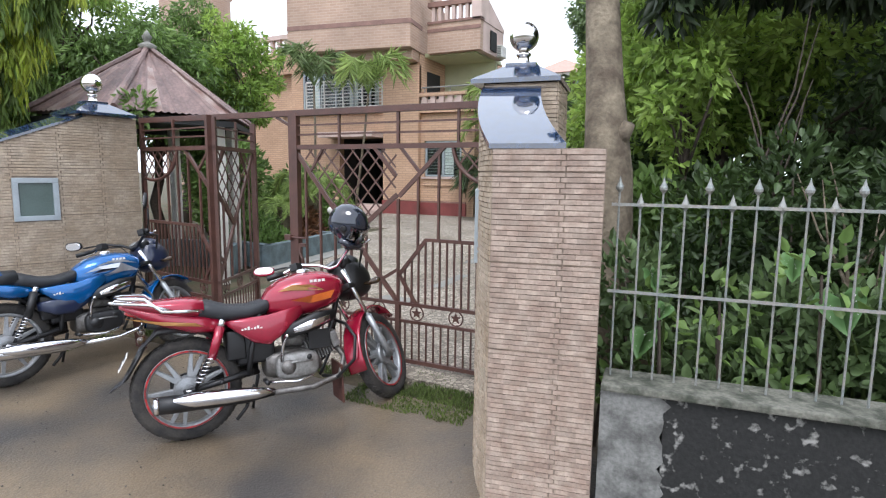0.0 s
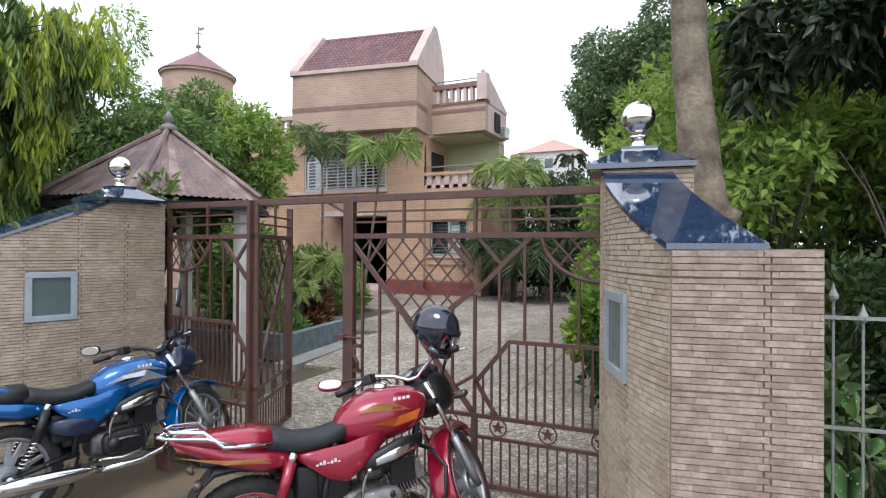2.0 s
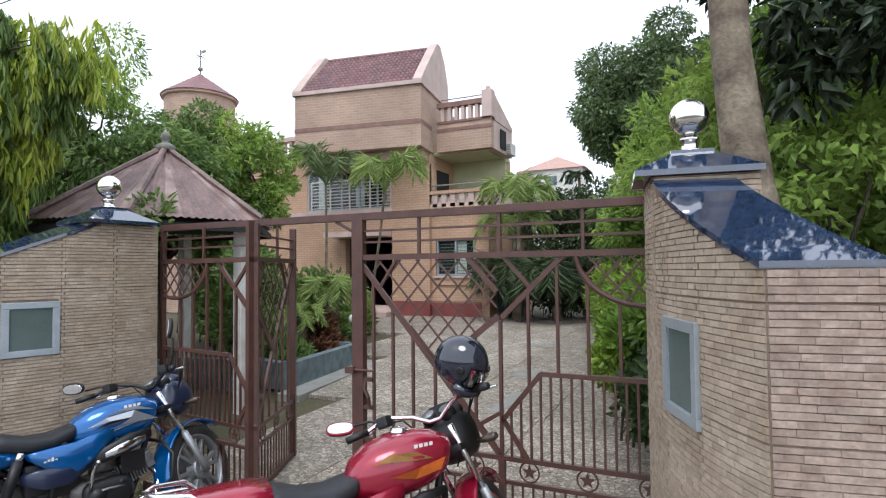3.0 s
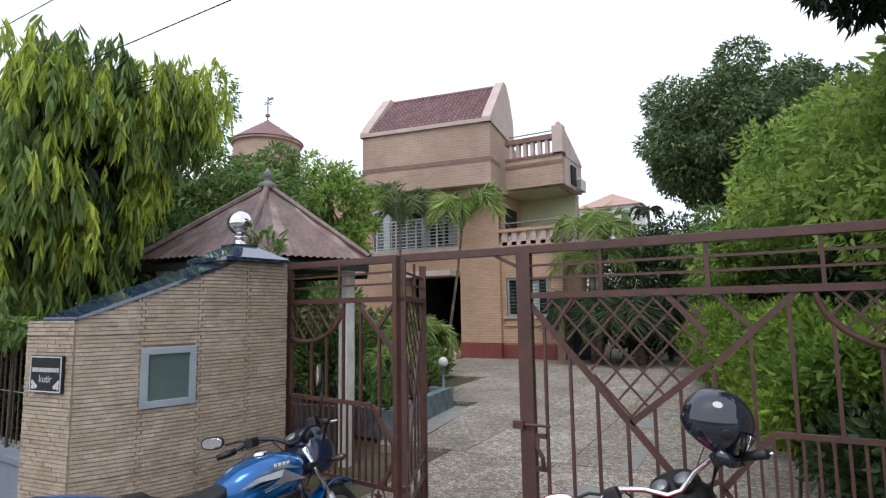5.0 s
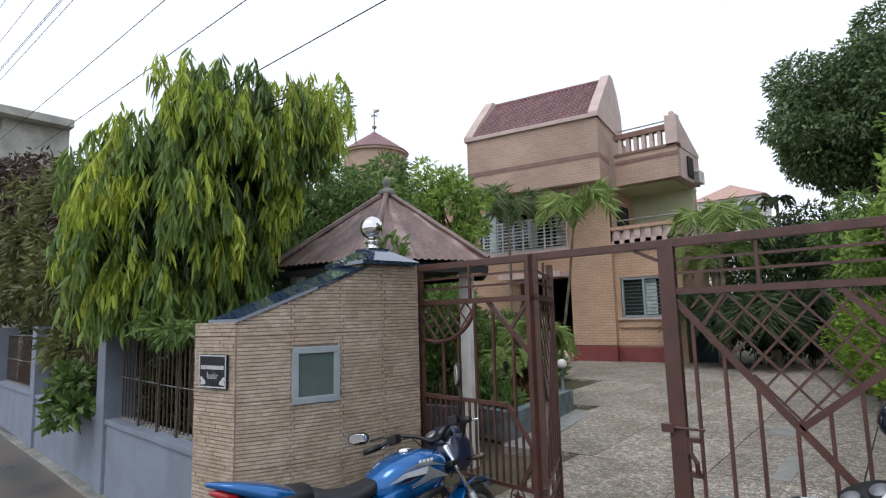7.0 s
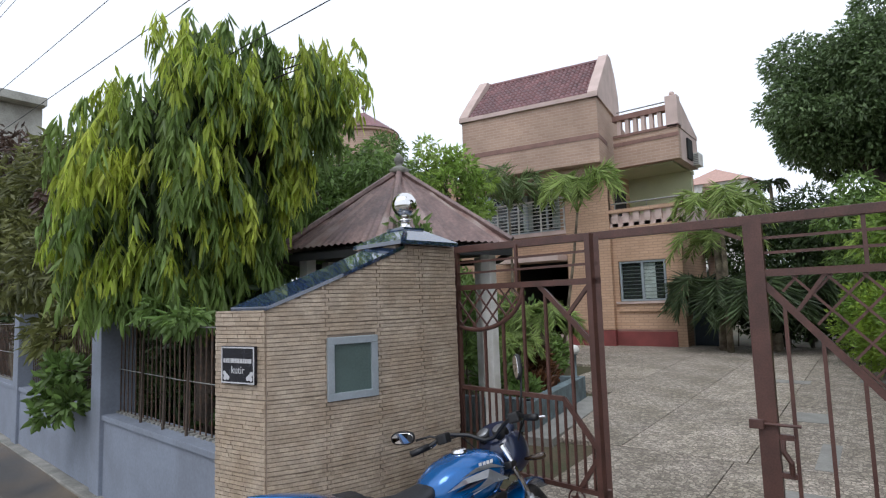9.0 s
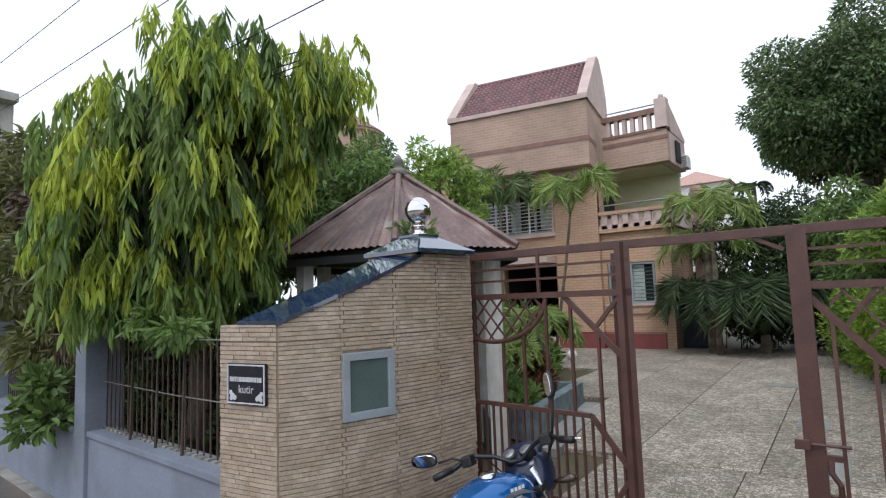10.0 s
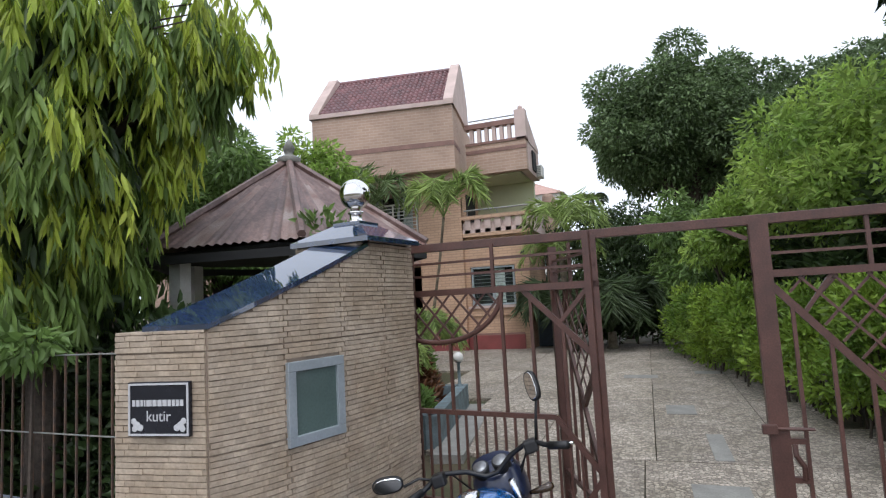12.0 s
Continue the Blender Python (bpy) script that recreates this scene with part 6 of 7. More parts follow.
def palm(label, base, h, fronds, length, seed, r=.05, tilt=0.5, name="palm", mat_=None, lean=(0, 0), leaflet=(.30, .022), reps=2):
    t = thing(name, label, "palm", base)
    g = np.random.default_rng(seed)
    top = Vector((lean[0], lean[1], h))
    part("trunk", tube([(0, 0, 0), tuple(top * .35), tuple(top * .7 + Vector((.02, 0, 0))), tuple(top)], [r * 1.2, r, r * .9, r * .8], 10), M_BARK, t, smooth=True)
    for i in range(fronds):
        a = i * 2.399 + g.uniform(-.2, .2)
        up = tilt + g.uniform(-.25, .45)
        d = np.array((math.cos(a), math.sin(a), 0))
        L = length * g.uniform(.8, 1.1)
        s = np.linspace(0, 1, 40)
        mid = np.array(top) + np.outer(s * L * (1 - .25 * s), d)
        mid[:, 2] += L * (up * s - (.42 + up * .65) * s ** 2)
        bm = bmesh.new()
        add_tube(bm, [tuple(mid[k]) for k in range(0, 40, 6)] + [tuple(mid[-1])], [.012, .010, .009, .007, .006, .005, .003, .002][:len(range(0, 40, 6)) + 1], 5)
        fr = part("frond", bm, mat_ or M_PALM, t)
        tang = np.gradient(mid, axis=0)
        tang /= np.linalg.norm(tang, axis=1, keepdims=True)
        side = np.cross(tang, (0, 0, 1))
        side /= np.maximum(np.linalg.norm(side, axis=1, keepdims=True), 1e-6)
        P_, A_ = [], []
        for sg in (-1, 1):
            for rep in range(reps):
                P_.append(mid[4:] + tang[4:] * g.uniform(0, .02))
                A_.append(side[4:] * sg + tang[4:] * 1.0 + np.array((0, 0, -.22)) + g.normal(size=(36, 3)) * .12)
        leaf_mesh("foliage", np.concatenate(P_), np.concatenate(A_), leaflet[0] * L / 1.0, leaflet[1], mat_ or M_PALM, fr)
    return t


palm("slender areca palm before the house", (-7.8, 11.35, .1), 3.2, 11, 1.1, 3, .032, 2.1, lean=(.67, -.3), leaflet=(.34, .026), reps=1)
palm("slender areca palm in the garden", (-8.86, 11.25, .1), 3.5, 11, 1.1, 5, .032, 2.1, leaflet=(.34, .026), mat_=M_FROND, reps=1)
palm("drooping palm beside the house corner", (-5.15, 14.4, .2), 2.95, 12, 1.35, 8, .06, 1.7, leaflet=(.32, .03), reps=1)
palm("broad palm with yellowing fronds at the house corner", (-5.35, 14.75, .2), 2.6, 10, 1.3, 12, .09, .7, reps=1)
palm("low palm beside the drive end", (-4.3, 14.9, .2), .45, 22, 1.75, 17, .12, 2.0, mat_=M_FOREST)
palm("low dark palm beside the house corner", (-5.35, 14.9, .2), .5, 20, 1.6, 18, .12, 2.2, mat_=M_FOREST)
palm("stout palm with rough trunk by the garden pool", (-6.9, 8.75, .1), 1.1, 12, .95, 14, .16, .9)
palm("stout palm with rough trunk by the gazebo", (-6.75, 7.75, .08), .8, 9, .6, 19, .14, .9)
palm("tall thin palm far behind the trees", (-5.0, 21.6, .2), 4.9, 7, .8, 23, .06, .7, leaflet=(.30, .05), mat_=M_FOREST, reps=1)

tree("leafy dark green tree behind the gazebo", (-9.6, 7.4, 0), (-9.5, 7.4, 2.6), .11, (-9.5, 7.2, 3.05), (2.0, 1.3, 1.1), M_LEAF, (.15, .05), 18000, 76, .36, 31, limbs=14)
tree("light green feathery tree by the gazebo", (-8.7, 8.6, 0), (-8.6, 8.6, 2.9), .08, (-8.4, 8.4, 3.35), (.75, .8, 1.2), M_LIGHTLEAF, (.12, .045), 5600, 60, .19, 32, droop=.1, limbs=20)
tree("feathery green tree before the round tower", (-12.6, 10.4, 0), (-12.5, 10.4, 3.6), .11, (-12.5, 10.4, 4.4), (1.9, 1.2, 1.2), M_LEAF, (.15, .05), 12000, 60, .38, 71)
tree("dark garden tree behind the weeping tree", (-11.5, 6.5, 0), (-11.4, 6.5, 3.0), .13, (-11.4, 6.3, 3.2), (2.2, 1.5, 1.6), M_LEAF, (.16, .05), 13000, 54, .42, 33)
tree("dark shrubby tree with brownish leaves over the boundary wall", (-9.9, 4.0, 0), (-9.8, 4.0, 2.0), .09, (-9.75, 3.6, 2.2), (1.35, .9, 1.15), M_OLIVE, (.16, .055), 9000, 34, .36, 34)
tree("yellowish dark tree beyond the boundary wall", (-12.5, 3.9, 0), (-12.4, 3.9, 2.4), .10, (-12.4, 3.8, 2.9), (2.2, 1.0, 1.6), M_OLIVE, (.16, .05), 14000, 30, .45, 35)
tree("olive-leaved tree along the boundary wall", (-14.8, 4.0, 0), (-14.8, 4.0, 2.6), .10, (-14.8, 3.9, 3.1), (1.6, .9, 1.7), M_OLIVE, (.17, .055), 9000, 44, .42, 69)
tree("tall russet and olive tree far along the boundary wall", (-18.0, 4.4, 0), (-18.0, 4.4, 3.2), .12, (-18.2, 4.3, 3.7), (2.2, 1.0, 2.1), M_RUSSET, (.2, .07), 9000, 44, .5, 70)
tree("russet-leaved young tree over the boundary wall", (-10.4, 3.45, 0), (-10.3, 3.45, 2.2), .06, (-10.2, 3.4, 2.75), (.9, .55, .75), M_RUSSET, (.17, .055), 2600, 26, .22, 64, limbs=12)
tree("open light-leaved tree top above the garden", (-10.2, 6.0, 0), (-9.9, 6.0, 4.2), .07, (-9.6, 6.1, 4.75), (.9, .8, .65), M_LIGHTLEAF, (.11, .03), 3500, 16, .32, 36)
tree("very large dark round tree far behind the drive", (-1.6, 21.5, 0), (-1.6, 21.5, 6), .45, (-1.8, 21.5, 7.3), (3.2, 2.6, 2.8), M_TREE, (.17, .075), 80000, 84, .78, 37, limbs=10)
tree("dark round tree far behind the light-leaved trees", (3.6, 22.5, 0), (3.6, 22.5, 6), .4, (3.4, 22.5, 7.3), (2.6, 2.2, 2.1), M_TREE, (.17, .075), 36000, 80, .6, 66, limbs=8)
tree("broad light green feathery tree over the hedge", (-.6, 10.5, 0), (-.5, 10.5, 2.7), .12, (-.1, 9.8, 3.25), (1.7, 2.4, 1.35), M_LIGHTLEAF, (.13, .05), 24000, 110, .38, 38, droop=.12, limbs=16)
tree("low light green tree at the hedge end", (-1.75, 12.2, 0), (-1.75, 12.2, 1.8), .07, (-1.7, 12.0, 2.7), (.95, 1.3, .75), M_LIGHTLEAF, (.13, .05), 9000, 46, .32, 67, droop=.12)
tree("light green tree beside the gate", (.3, 6.6, 0), (.3, 6.6, 2.4), .10, (.1, 6.5, 2.75), (1.15, 1.3, 1.25), M_LIGHTLEAF, (.105, .045), 17000, 90, .3, 39, droop=.12, limbs=14)
tree("thin light green sapling behind the pale trunk", (-.08, 5.0, 0), (-.06, 5.0, 2.2), .035, (-.07, 4.9, 2.2), (.28, .25, .65), M_LIGHTLEAF, (.10, .042), 1300, 34, .13, 68, droop=.2, limbs=12)
tree("dense dark trees behind the drive end", (-4.0, 18.2, 0), (-4.0, 18.2, 2.2), .14, (-4.2, 17.8, 2.35), (2.3, 1.1, 1.75), M_DEEP_SHADE, (.16, .055), 17000, 60, .45, 61)
tree("dark dense tree behind the drive", (-2.0, 15.5, 0), (-2.0, 15.5, 2.6), .14, (-1.7, 15.2, 2.4), (2.0, 1.6, 2.0), M_LEAF, (.18, .06), 16000, 36, .6, 40)
# these three carry the wood's shade in their leaf colour
tree("overhanging tree beside the gate, leaves blackened as canopy shade", (2.4, 5.2, 0), (2.0, 4.9, 2.9), .12, (1.45, 4.75, 3.25), (1.4, .55, .62), M_MANGO_SHADE, (.15, .05), 8500, 70, .22, 41, droop=.35, limbs=12)
tree("deep green tree in the wooded plot", (2.6, 6.8, 0), (2.5, 6.8, 2.8), .14, (2.4, 6.5, 2.4), (2.1, 1.4, 2.0), M_DEEP_SHADE, (.10, .045), 13000, 120, .30, 42, limbs=26)
tree("leafy tree in the wooded plot", (4.6, 5.6, 0), (4.5, 5.5, 2.4), .13, (4.6, 5.3, 2.6), (1.8, 1.6, 2.3), M_DEEP_SHADE, (.11, .045), 26000, 80, .42, 43, limbs=16)
tree("dim undergrowth tree deep in the wooded plot", (5.0, 9.5, 0), (5, 9.5, 3), .18, (4.0, 9.5, 3.4), (5.0, 1.5, 3.4), M_TREE, (.20, .09), 26000, 110, .62, 44, limbs=24)

# big pale trunk behind the east gate wall
tk = thing("tree", "tall tree with smooth pale trunk behind the gate wall", "tree", (-.47, 4.28, 0))
part("trunk", tube([(.02, -.02, 0), (0, 0, .8), (.0, -.02, 1.5), (-.06, .03, 2.1), (-.13, .08, 2.9), (-.16, .1, 3.8), (-.18, .1, 5.2)], [.25, .21, .175, .135, .115, .11, .10], 18), M_BARK, tk, smooth=True)
part("limb", tube([(.0, 0, 1.65), (.10, -.06, 1.78), (.14, -.08, 1.86)], [.07, .055, .045], 10), M_BARK, tk, "cut branch stub", smooth=True)
part("limb", tube([(-.17, .1, 4.4), (.4, .0, 4.9), (1.0, -.2, 5.2)], [.07, .05, .03], 8), M_BARK, tk, smooth=True)
part("limb", tube([(-.18, .1, 4.7), (-.1, 1.6, 5.1), (-.05, 3.2, 5.3)], [.07, .045, .02], 8), M_BARK, tk, smooth=True)
pos, d = blob_points(clumps((-.35, 7.6, 5.2), (.5, .6, .45), 20, .22, 73) + clumps((.1, 5.6, 5.2), (1.5, 1.9, .55), 44, .34, 45) + clumps((-.15, 4.75, 3.0), (.25, .2, .5), 10, .14, 65), 11000)
al = d * .6 + RNG.normal(size=d.shape) * .5
al[:, 2] -= .8
# crown leaves blackened to stand for canopy shade
leaf_mesh("crown", pos - np.array((-.47, 4.28, 0)), al, .16, .055, M_MANGO_SHADE, tk)
pos, d = blob_points(clumps((.75, 4.2, 3.05), (.35, .3, .35), 7, .13, 46), 130)
leaf_mesh("dry_leaves", pos - np.array((-.47, 4.28, 0)), d * .4 + np.array((0, 0, -1.0)), .08, .03, M_DRY, tk, "hanging red-brown dry leaves")


def shrub(label, blobs, count, leaf, material, name="shrub", base=None, droop=.1, rooted=False):
    b = base or (blobs[0][0], blobs[0][1], level(blobs[0][1]))
    t = thing(name, label, "shrub", b)
    bm = bmesh.new()
    for x, y, z, r, _ in blobs:
        add_tube(bm, [(0, .1, -.03) if rooted else (x - b[0], y - b[1], -.03), (0, .1, .85) if rooted else (x - b[0], y - b[1], .0), (0, .0, .95) if rooted else (x - b[0] + .03, y - b[1], (z - b[2]) * .5), (x - b[0], y - b[1] + .03, z - b[2])], [.018, .015, .012, .006], 5)
    st = part("stem", bm, M_BARKD, t)
    st["kind"] = "stuff"
    pos, d = blob_points(blobs, count, .4)
    keep = pos[:, 2] > level(b[1]) + .01
    pos, d = pos[keep], d[keep]
    al = d * .8 + RNG.normal(size=d.shape) * .45
    al[:, 2] += .25 - droop
    leaf_mesh("foliage", pos - np.array(b), al, leaf[0], leaf[1], material, t, ovate=True)
    return t


def row(x0, y0, x1, y1, n, z, r, seed, jit=.12):
    g = np.random.default_rng(seed)
    return [(x0 + (x1 - x0) * i / (n - 1) + g.uniform(-jit, jit), y0 + (y1 - y0) * i / (n - 1) + g.uniform(-jit, jit), z * g.uniform(.35, 1.0), r * g.uniform(.75, 1.2), .9) for i in range(n)]


shrub("bright green clipped hedge along the drive", row(-1.20, 6.7, -2.72, 13.6, 84, 1.4, .34, 51, .22), 32000, (.085, .04), M_HEDGE, "hedge")
# added to close the sky gap under the feathery tree, coloured as shade
shrub("dense filler shrubs behind the hedge, leaves darkened as shade", row(-.1, 6.8, -1.5, 13.5, 30, 2.5, .6, 63, .25), 15000, (.14, .06), M_DEEP_SHADE)
shrub("rounded yellow-green bush beside the gate", [(-1.38, 5.6, 1.0, .26, .9), (-1.12, 5.4, 1.2, .26, .9), (-1.5, 5.75, .75, .24, .9), (-.9, 5.6, 1.32, .26, .9), (-1.2, 5.9, 1.25, .28, .9)], 3800, (.085, .04), M_HEDGE)
shrub("dark green shrubs below the yellow-green bush", row(-.95, 4.5, -1.15, 6.2, 16, .85, .26, 72, .14), 4200, (.09, .042), M_DEEP_SHADE)
shrub("dark shrubs below the trees behind the gate wall", row(-.6, 4.9, .9, 5.2, 12, 1.2, .42, 52), 7000, (.11, .055), M_LEAF)
shrub("broad-leaved green undergrowth behind the iron fence", row(-.05, 3.0, 3.4, 3.5, 44, 1.05, .22, 53, .22), 9000, (.075, .042), M_TREE, "undergrowth")
shrub("light large-leaved creeper on the iron fence", row(.0, 2.80, 1.6, 2.98, 14, 1.1, .15, 54, .08), 380, (.07, .042), M_LEAF, "creeper")
# leaf colour darkened for the shade under the plot's trees
shrub("wild undergrowth in the wooded plot, leaves darkened as shade", row(.2, 4.0, 4.6, 4.4, 44, 1.5, .34, 55, .35), 17000, (.075, .036), M_DEEP_SHADE, "undergrowth")
shrub("reddish dry bush in the undergrowth", row(1.6, 3.9, 2.6, 4.1, 7, 1.2, .25, 56), 1200, (.12, .05), M_DRY)
# next two rows: leaf colour darkened for the shaded void behind the grille
shrub("leafy shrubs behind the boundary grille, green darkened as shade", row(-5.9, 3.35, -9.5, 3.6, 16, .9, .33, 57), 2600, (.11, .05), M_DEEP_SHADE)
shrub("dense shrubs filling the garden edge, leaves darkened as shade", row(-6.0, 3.6, -14.5, 4.1, 40, 1.5, .45, 62, .2), 16000, (.12, .05), M_DEEP_SHADE)
shrub("green shrub growing through the boundary grille", [(-8.9, 2.52, .88, .17, 1), (-8.7, 2.50, 1.05, .16, 1), (-8.95, 2.47, .66, .13, 1), (-8.55, 2.5, .75, .14, 1)], 520, (.11, .055), M_LEAF, base=(-8.8, 2.95, 0), rooted=True)
shrub("drooping green branches spilling over the boundary wall", [(-6.95, 2.62, 1.60, .20, .6), (-6.55, 2.6, 1.52, .18, .5), (-7.4, 2.65, 1.68, .2, .6)], 620, (.10, .034), M_LEAF, base=(-6.8, 2.95, 0), droop=.9)
shrub("garden shrubs with reddish leaves around the gazebo", row(-6.05, 6.7, -6.7, 7.2, 9, .55, .25, 58), 2600, (.12, .05), M_LEAF)
shrub("reddish croton bush beside the stout palm", row(-6.4, 7.7, -6.8, 8.6, 7, .7, .26, 59), 1800, (.12, .045), M_DRY)
shrub("dense garden shrubs behind the gazebo", row(-7.6, 7.2, -10.6, 9.6, 30, 2.1, .42, 74, .3), 10000, (.12, .05), M_LEAF)
shrub("dark shrubs closing the drive end", row(-5.2, 16.3, -1.9, 15.4, 24, 1.3, .4, 75, .2), 8000, (.13, .055), M_DEEP_SHADE)
shrub("low leafy bed along the drive", row(-7.25, 9.0, -8.2, 11.7, 16, .6, .3, 76, .15), 4200, (.12, .05), M_LEAF)
shrub("garden shrubs below the house", row(-8.1, 10.2, -10.8, 11.8, 16, 1.1, .5, 60), 7000, (.14, .06), M_LEAF)
shrub("trailing twig with leaves above the gazebo roof", [(-5.78, 4.35, 2.26, .17, .8), (-5.6, 4.2, 2.12, .14, .8)], 110, (.10, .04), M_LEAF, base=(-5.75, 4.4, 0))


M_TARO = leafmat("taro_leaf", (0.10, 0.19, 0.06), (0.07, 0.14, 0.045), 0.35)


def taro(x, y, leaves, seed):
    """Big heart-shaped leaves with pale specks, on thin stalks from the ground."""
    g = random.Random(seed)
    t = thing("taro_plant", "taro plant with big speckled heart-shaped leaves", "plant", (x, y, level(y)), group="taro plants")
    for lx, ly, lz, size in leaves:
        part("stalk", tube([(0, 0, -.02), (lx * .4, ly * .4, lz * .65), (lx, ly, lz)], [.010, .008, .005], 6), M_GRASS, t)
        bm = bmesh.new()
        m = Matrix.Translation((lx, ly, lz)) @ pose(0, 0, 0, 48 + g.uniform(-18, 16), g.uniform(-20, 20), g.uniform(-40, 40))
        rim = []
        outline = [(0, 0), (.22, .26), (.42, .22), (.52, 0), (.47, -.28), (.30, -.62), (.12, -.9), (0, -1.05)]
        for sx in (1, -1):
            rim.append([bm.verts.new(m @ Vector((sx * px * size, pz * size, .12 * size * abs(px) - .10 * size * pz * pz))) for px, pz in outline])
        mid = [bm.verts.new(m @ Vector((0, pz * size, -.10 * size * pz * pz))) for pz in (-.05, -.35, -.7)]
        for r in rim:
            for i, k in ((0, 0), (1, 0), (2, 0), (3, 0), (3, 1), (4, 1), (5, 1), (5, 2), (6, 2)):
                if i == 3 and k == 0:
                    bm.faces.new((r[3], mid[1], mid[0]))
                elif i == 5 and k == 1:
                    bm.faces.new((r[5], mid[2], mid[1]))
                elif k == 1 and i == 3:
                    bm.faces.new((r[3], r[4], mid[1]))
                else:
                    bm.faces.new((r[i], r[i + 1], mid[k]))
        lf = part("leaf", bm, M_TARO, t, "heart-shaped leaf", smooth=True)
        bm = bmesh.new()
        for i in range(12):
            px, pz = g.uniform(-.36, .36), g.uniform(-.62, .12)
            c = m @ Vector((px * size, pz * size, .12 * size * abs(px) - .10 * size * pz * pz + .004))
            w = size * g.uniform(.008, .016)
            q = m.to_3x3()
            bm.faces.new([bm.verts.new(c + q @ Vector((w * math.cos(k * 1.256), w * math.sin(k * 1.256), 0))) for k in range(5)])
        sp = part("speck", bm, M_LETTER, lf, "pale specks")
        sp["kind"] = "stuff"


taro(.06, 2.98, [(-.06, -.12, .76, .14), (.02, -.10, .90, .085), (-.06, -.06, 1.06, .10)], 3)
taro(1.0, 3.1, [(-.22, -.16, 1.0, .19), (-.40, -.15, 1.16, .11), (.28, -.12, .86, .16)], 4)


def bare_twigs():
    """Leafless branching twigs standing in the undergrowth."""
    g = random.Random(12)
    for x, y, h, m_, lab in ((.95, 3.75, 1.75, M_BARK, "pale dry leafless twigs standing in the undergrowth"), (.55, 4.35, 2.7, M_BARKD, "dark bare branching stem under the trees"), (1.7, 4.2, 2.4, M_BARKD, "dark bare branching stem under the trees")):
        t = thing("bare_twigs", lab, "twigs", (x, y, level(y)), group="bare twigs")
        stem = [Vector((0, 0, -.05)), Vector((.04, 0, h * .35)), Vector((-.02, .03, h * .6))]
        part("stem", tube(stem, [.016, .012, .009], 6), m_, t)
        for i in range(7):
            a = g.uniform(0, 6.28)
            p = stem[1].lerp(stem[2], g.uniform(.0, 1))
            q = p + Vector((math.cos(a) * .16, math.sin(a) * .1, h * .16))
            part("twig", tube([p, q, q + Vector((math.cos(a + .5) * .14, math.sin(a) * .08, h * g.uniform(.1, .24)))], [.008, .006, .003], 5), m_, t)


bare_twigs()


def grass(name, label, x0, x1, y0, y1, n, h, seed):
    g = np.random.default_rng(seed)
    p = np.stack([g.uniform(x0, x1, n), g.uniform(y0, y1, n), np.zeros(n)], 1)
    keep = np.array([noise.noise((a * 3.2, b * 3.2, seed)) > -.18 for a, b, _ in p])
    p = p[keep]
    p[:, 2] = [level(b) - .012 for _, b, _ in p]
    al = g.normal(size=p.shape) * .45
    al[:, 2] = 1
    ob = leaf_mesh(name, p, al, h, .007, M_GRASS, None, spread=.5)
    tagged(ob, label, "grass", kind="stuff")


grass("grass", "short green grass tufts before the gate", -1.95, -1.02, 2.98, 3.60, 6500, .032, 1)
grass("grass", "short grass along the gate foot", -4.6, -1.9, 3.30, 3.55, 5200, .032, 2)
grass("grass", "thin grass at the foot of the tiled wall", -5.0, -4.6, 2.5, 3.5, 900, .05, 3)

# dark damp gravel showing through the mud
M_GRAVEL = mat("dark_wet_gravel", (0.085, 0.08, 0.075), 0.5, vary=0.5, scale=25, fine=70, bump=0.7, second=(0.04, 0.038, 0.036), island=0.4)
gv, gf = [], []
g = np.random.default_rng(9)
for cx, cy, rx_, ry_ in ((-1.0, 2.2, 1.0, .75), (-3.5, 1.6, .75, .45), (-3.1, 2.9, .8, .3), (-.2, 1.4, .7, .6)):
    for i in range(4200):
        a, r = g.uniform(0, 2 * math.pi), math.sqrt(g.uniform(0, 1)) * g.uniform(.6, 1.1)
        x, y = cx + rx_ * r * math.cos(a), cy + ry_ * r * math.sin(a)
        if noise.noise((x * 4, y * 4, 7)) < -.05 or y > 3.3:
            continue
        z = level(y) + .016 * noise.noise((x * 1.3, y * 1.3, 0)) - .002
        q, sz, ro = len(gv), g.uniform(.0025, .007) * (1.5 if g.uniform() > .98 else 1), g.uniform(0, 6.28)
        for k in range(5):
            b = ro + k * 1.2566
            gv.append((x + sz * math.cos(b), y + sz * .8 * math.sin(b), z))
        gv.append((x, y, z + sz * g.uniform(.3, .5)))
        gf += [(q + k, q + (k + 1) % 5, q + 5) for k in range(5)]
tagged(raw("gravel", gv, gf, M_GRAVEL), "dark damp gravel showing through the mud", "gravel", kind="stuff")

# gravel grit on the lane
g = np.random.default_rng(5)
n = 500
gp = np.stack([g.uniform(-4.2, 0, n), g.uniform(.9, 3.3, n)], 1)
bm = bmesh.new()
for x, y in gp:
    r = g.uniform(.002, .005)
    k = bmesh.ops.create_icosphere(bm, subdivisions=1, radius=r)
    bmesh.ops.translate(bm, verts=k["verts"], vec=(x, y, r * .4 + level(y) + .016 * noise.noise((x * 1.3, y * 1.3, 0))))
ob = part("grit", bm, M_GRAVEL)
tagged(ob, "loose grey grit scattered on the lane", "gravel", kind="stuff")

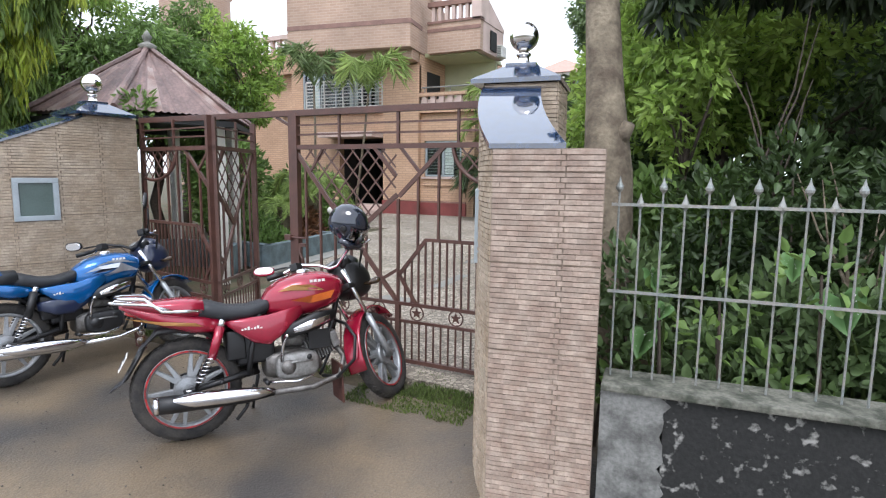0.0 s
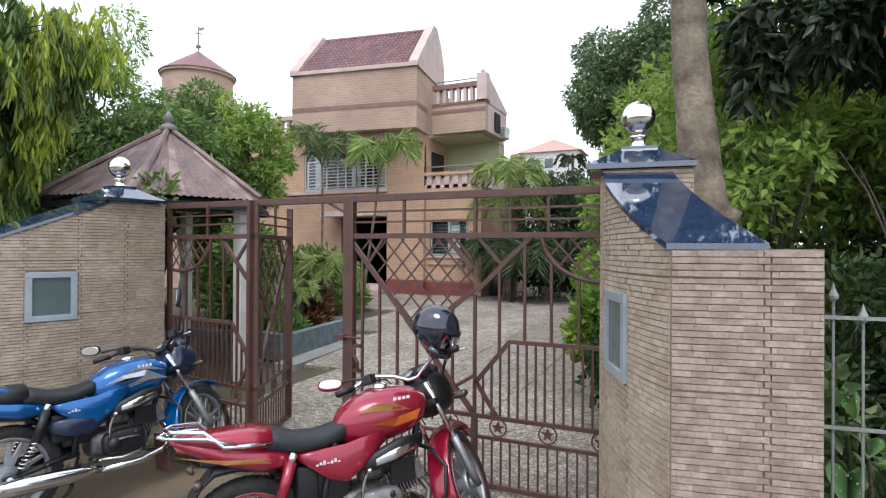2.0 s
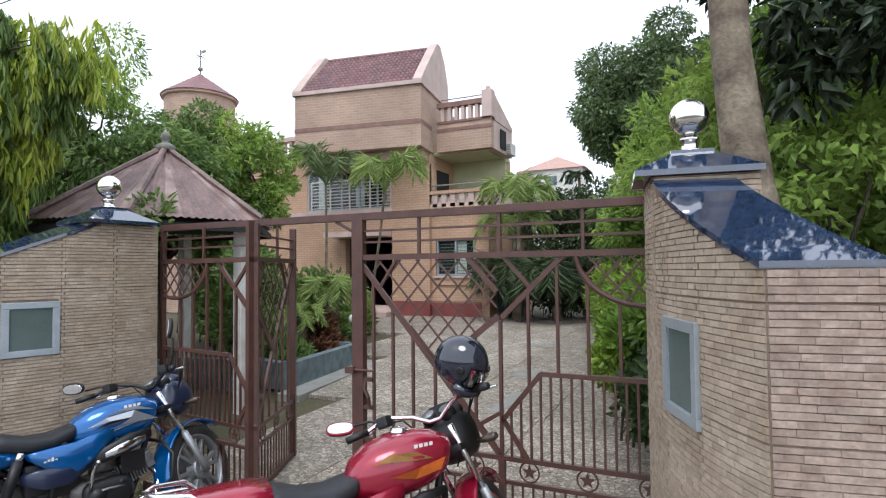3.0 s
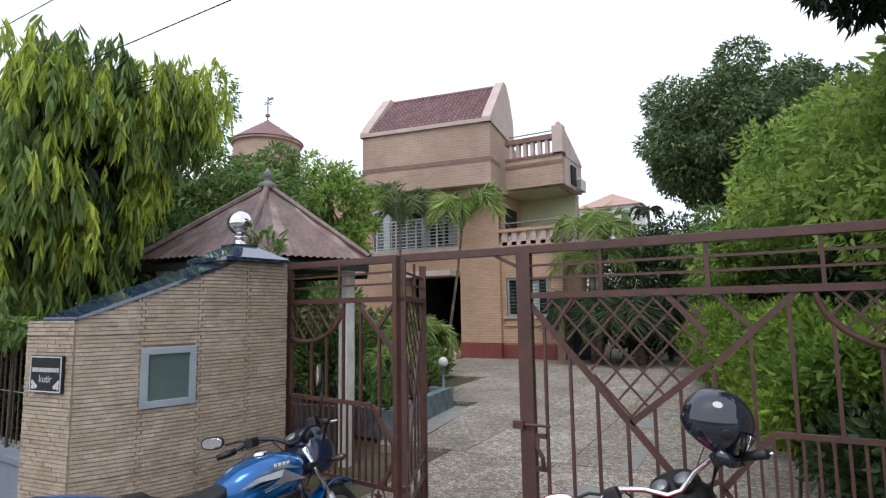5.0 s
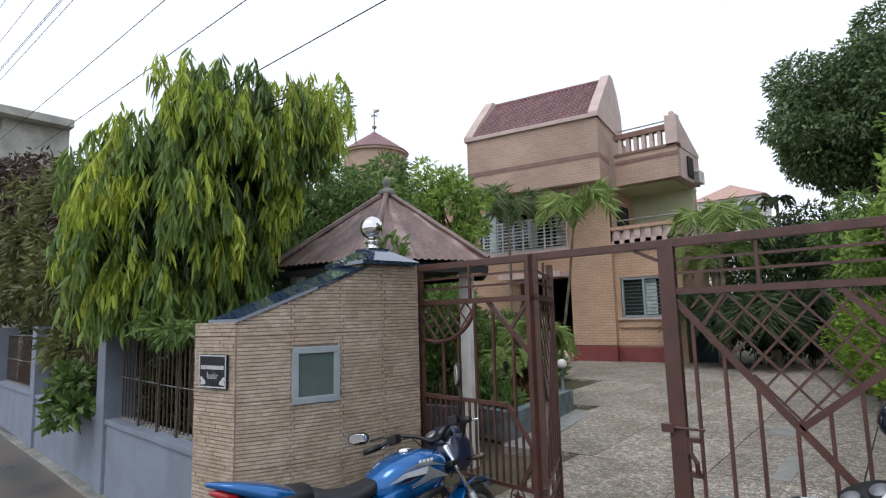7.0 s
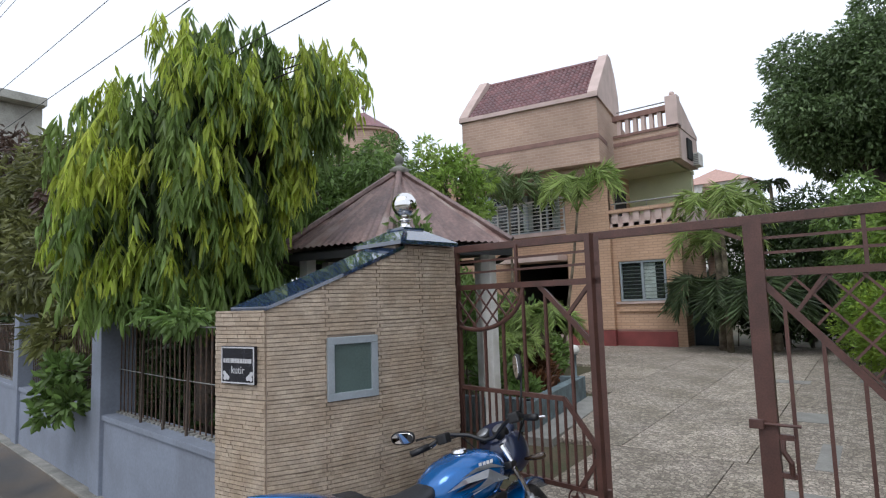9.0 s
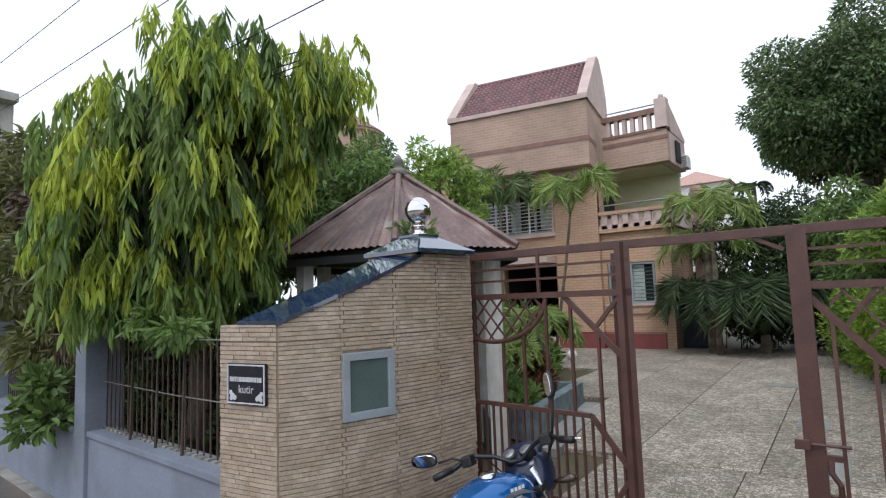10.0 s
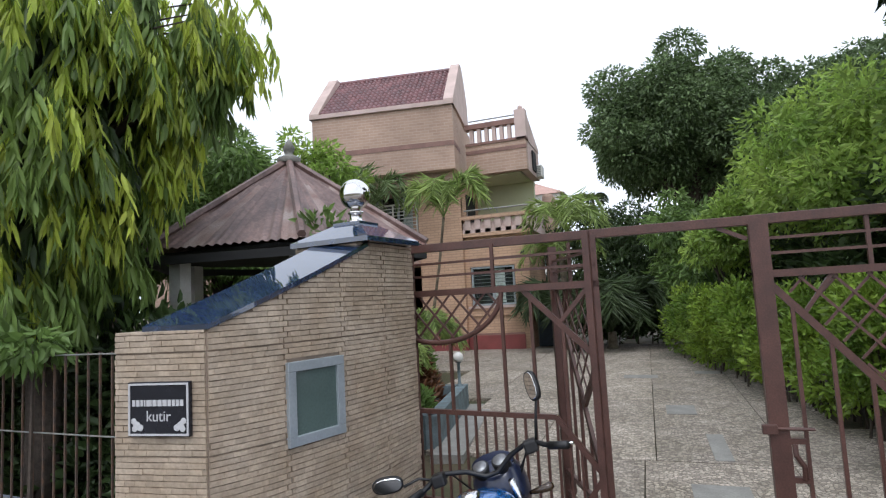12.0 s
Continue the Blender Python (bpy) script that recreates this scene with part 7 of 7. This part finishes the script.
# ---- overhead cables ----
for y, z in ((3.0, 3.85), (3.0, 4.6), (3.0, 5.3), (3.0, 6.6), (3.0, 6.85), (3.2, 7.2), (3.1, 7.7), (3.0, 8.3)):
    c = thing("cable", "thin black overhead cable along the lane", "cable", group="overhead cables")
    pts = [(-34 + 44 * i / 16, y, z + .5 * ((i / 16 - .5) ** 2) * 4 * .6 - .1) for i in range(1, 17)]
    pts = [(-33.2, 6.05, z + .25)] + pts
    part("wire", tube(pts, .0045, 5), M_BLACK, c)

# ---- far buildings ----
fb = thing("far_house", "distant white house with an orange tiled roof", "house", (-11.3, 42, .2))
part("wall", box((-1.6, -1, 0), (2.6, 2, 8.7)), M_WHITE, fb)
bm = bmesh.new()
v = [bm.verts.new(p) for p in ((-1.9, -1.2, 8.7), (2.9, -1.2, 8.7), (2.9, 2.2, 8.7), (-1.9, 2.2, 8.7), (.5, .5, 9.9))]
for q in ((0, 1, 4), (1, 2, 4), (2, 3, 4), (3, 0, 4), (3, 2, 1, 0)):
    bm.faces.new([v[i] for i in q])
part("roof", bm, mat("orange_roof", (.52, .33, .27), .7, vary=.2), fb, "orange hipped roof")
for x in (-1.0, .2, 1.4):
    part("window", box((x, -1.03, 7.5), (x + .6, -1.0, 8.2)), M_BLUEWALL, fb)
fl_ = thing("concrete_building", "unfinished pale concrete building behind the trees", "building", (-33.5, 6.0, 0))
part("wall", box((-3, 0, 0), (3.5, 2.4, 10.3)), M_PALECONC, fl_)
for z in (4.6, 7.6, 10.3):
    part("slab", box((-3.3, -.6, z), (4.1, 2.4, z + .35), .02), M_PALECONC, fl_)
for x in (-2.5, 0, 2.8):
    part("column", box((x, -.5, 7.95), (x + .3, -.2, 10.3)), M_WHITE, fl_)
for x in (-2, .6):
    part("window", box((x, -.02, 8.6), (x + 1.4, 0.0, 9.9)), M_SHADE_BLACK, fl_)

bg_ = thing("garden_gate", "dark blue sheet-metal side gate beside the house", "gate", (-5.95, 15.9, .22))
part("leaf", box((-.3, -.02, 0), (.42, .02, 1.75), .004), mat("dark_blue_metal", (.022, .04, .062), .5, vary=.3), bg_)
part("gate_post", box((.42, -.05, 0), (.52, .05, 1.85), .006), M_CONC, bg_)
part("gate_post", box((-.36, -.05, 0), (-.3, .05, 1.85), .006), M_CONC, bg_)
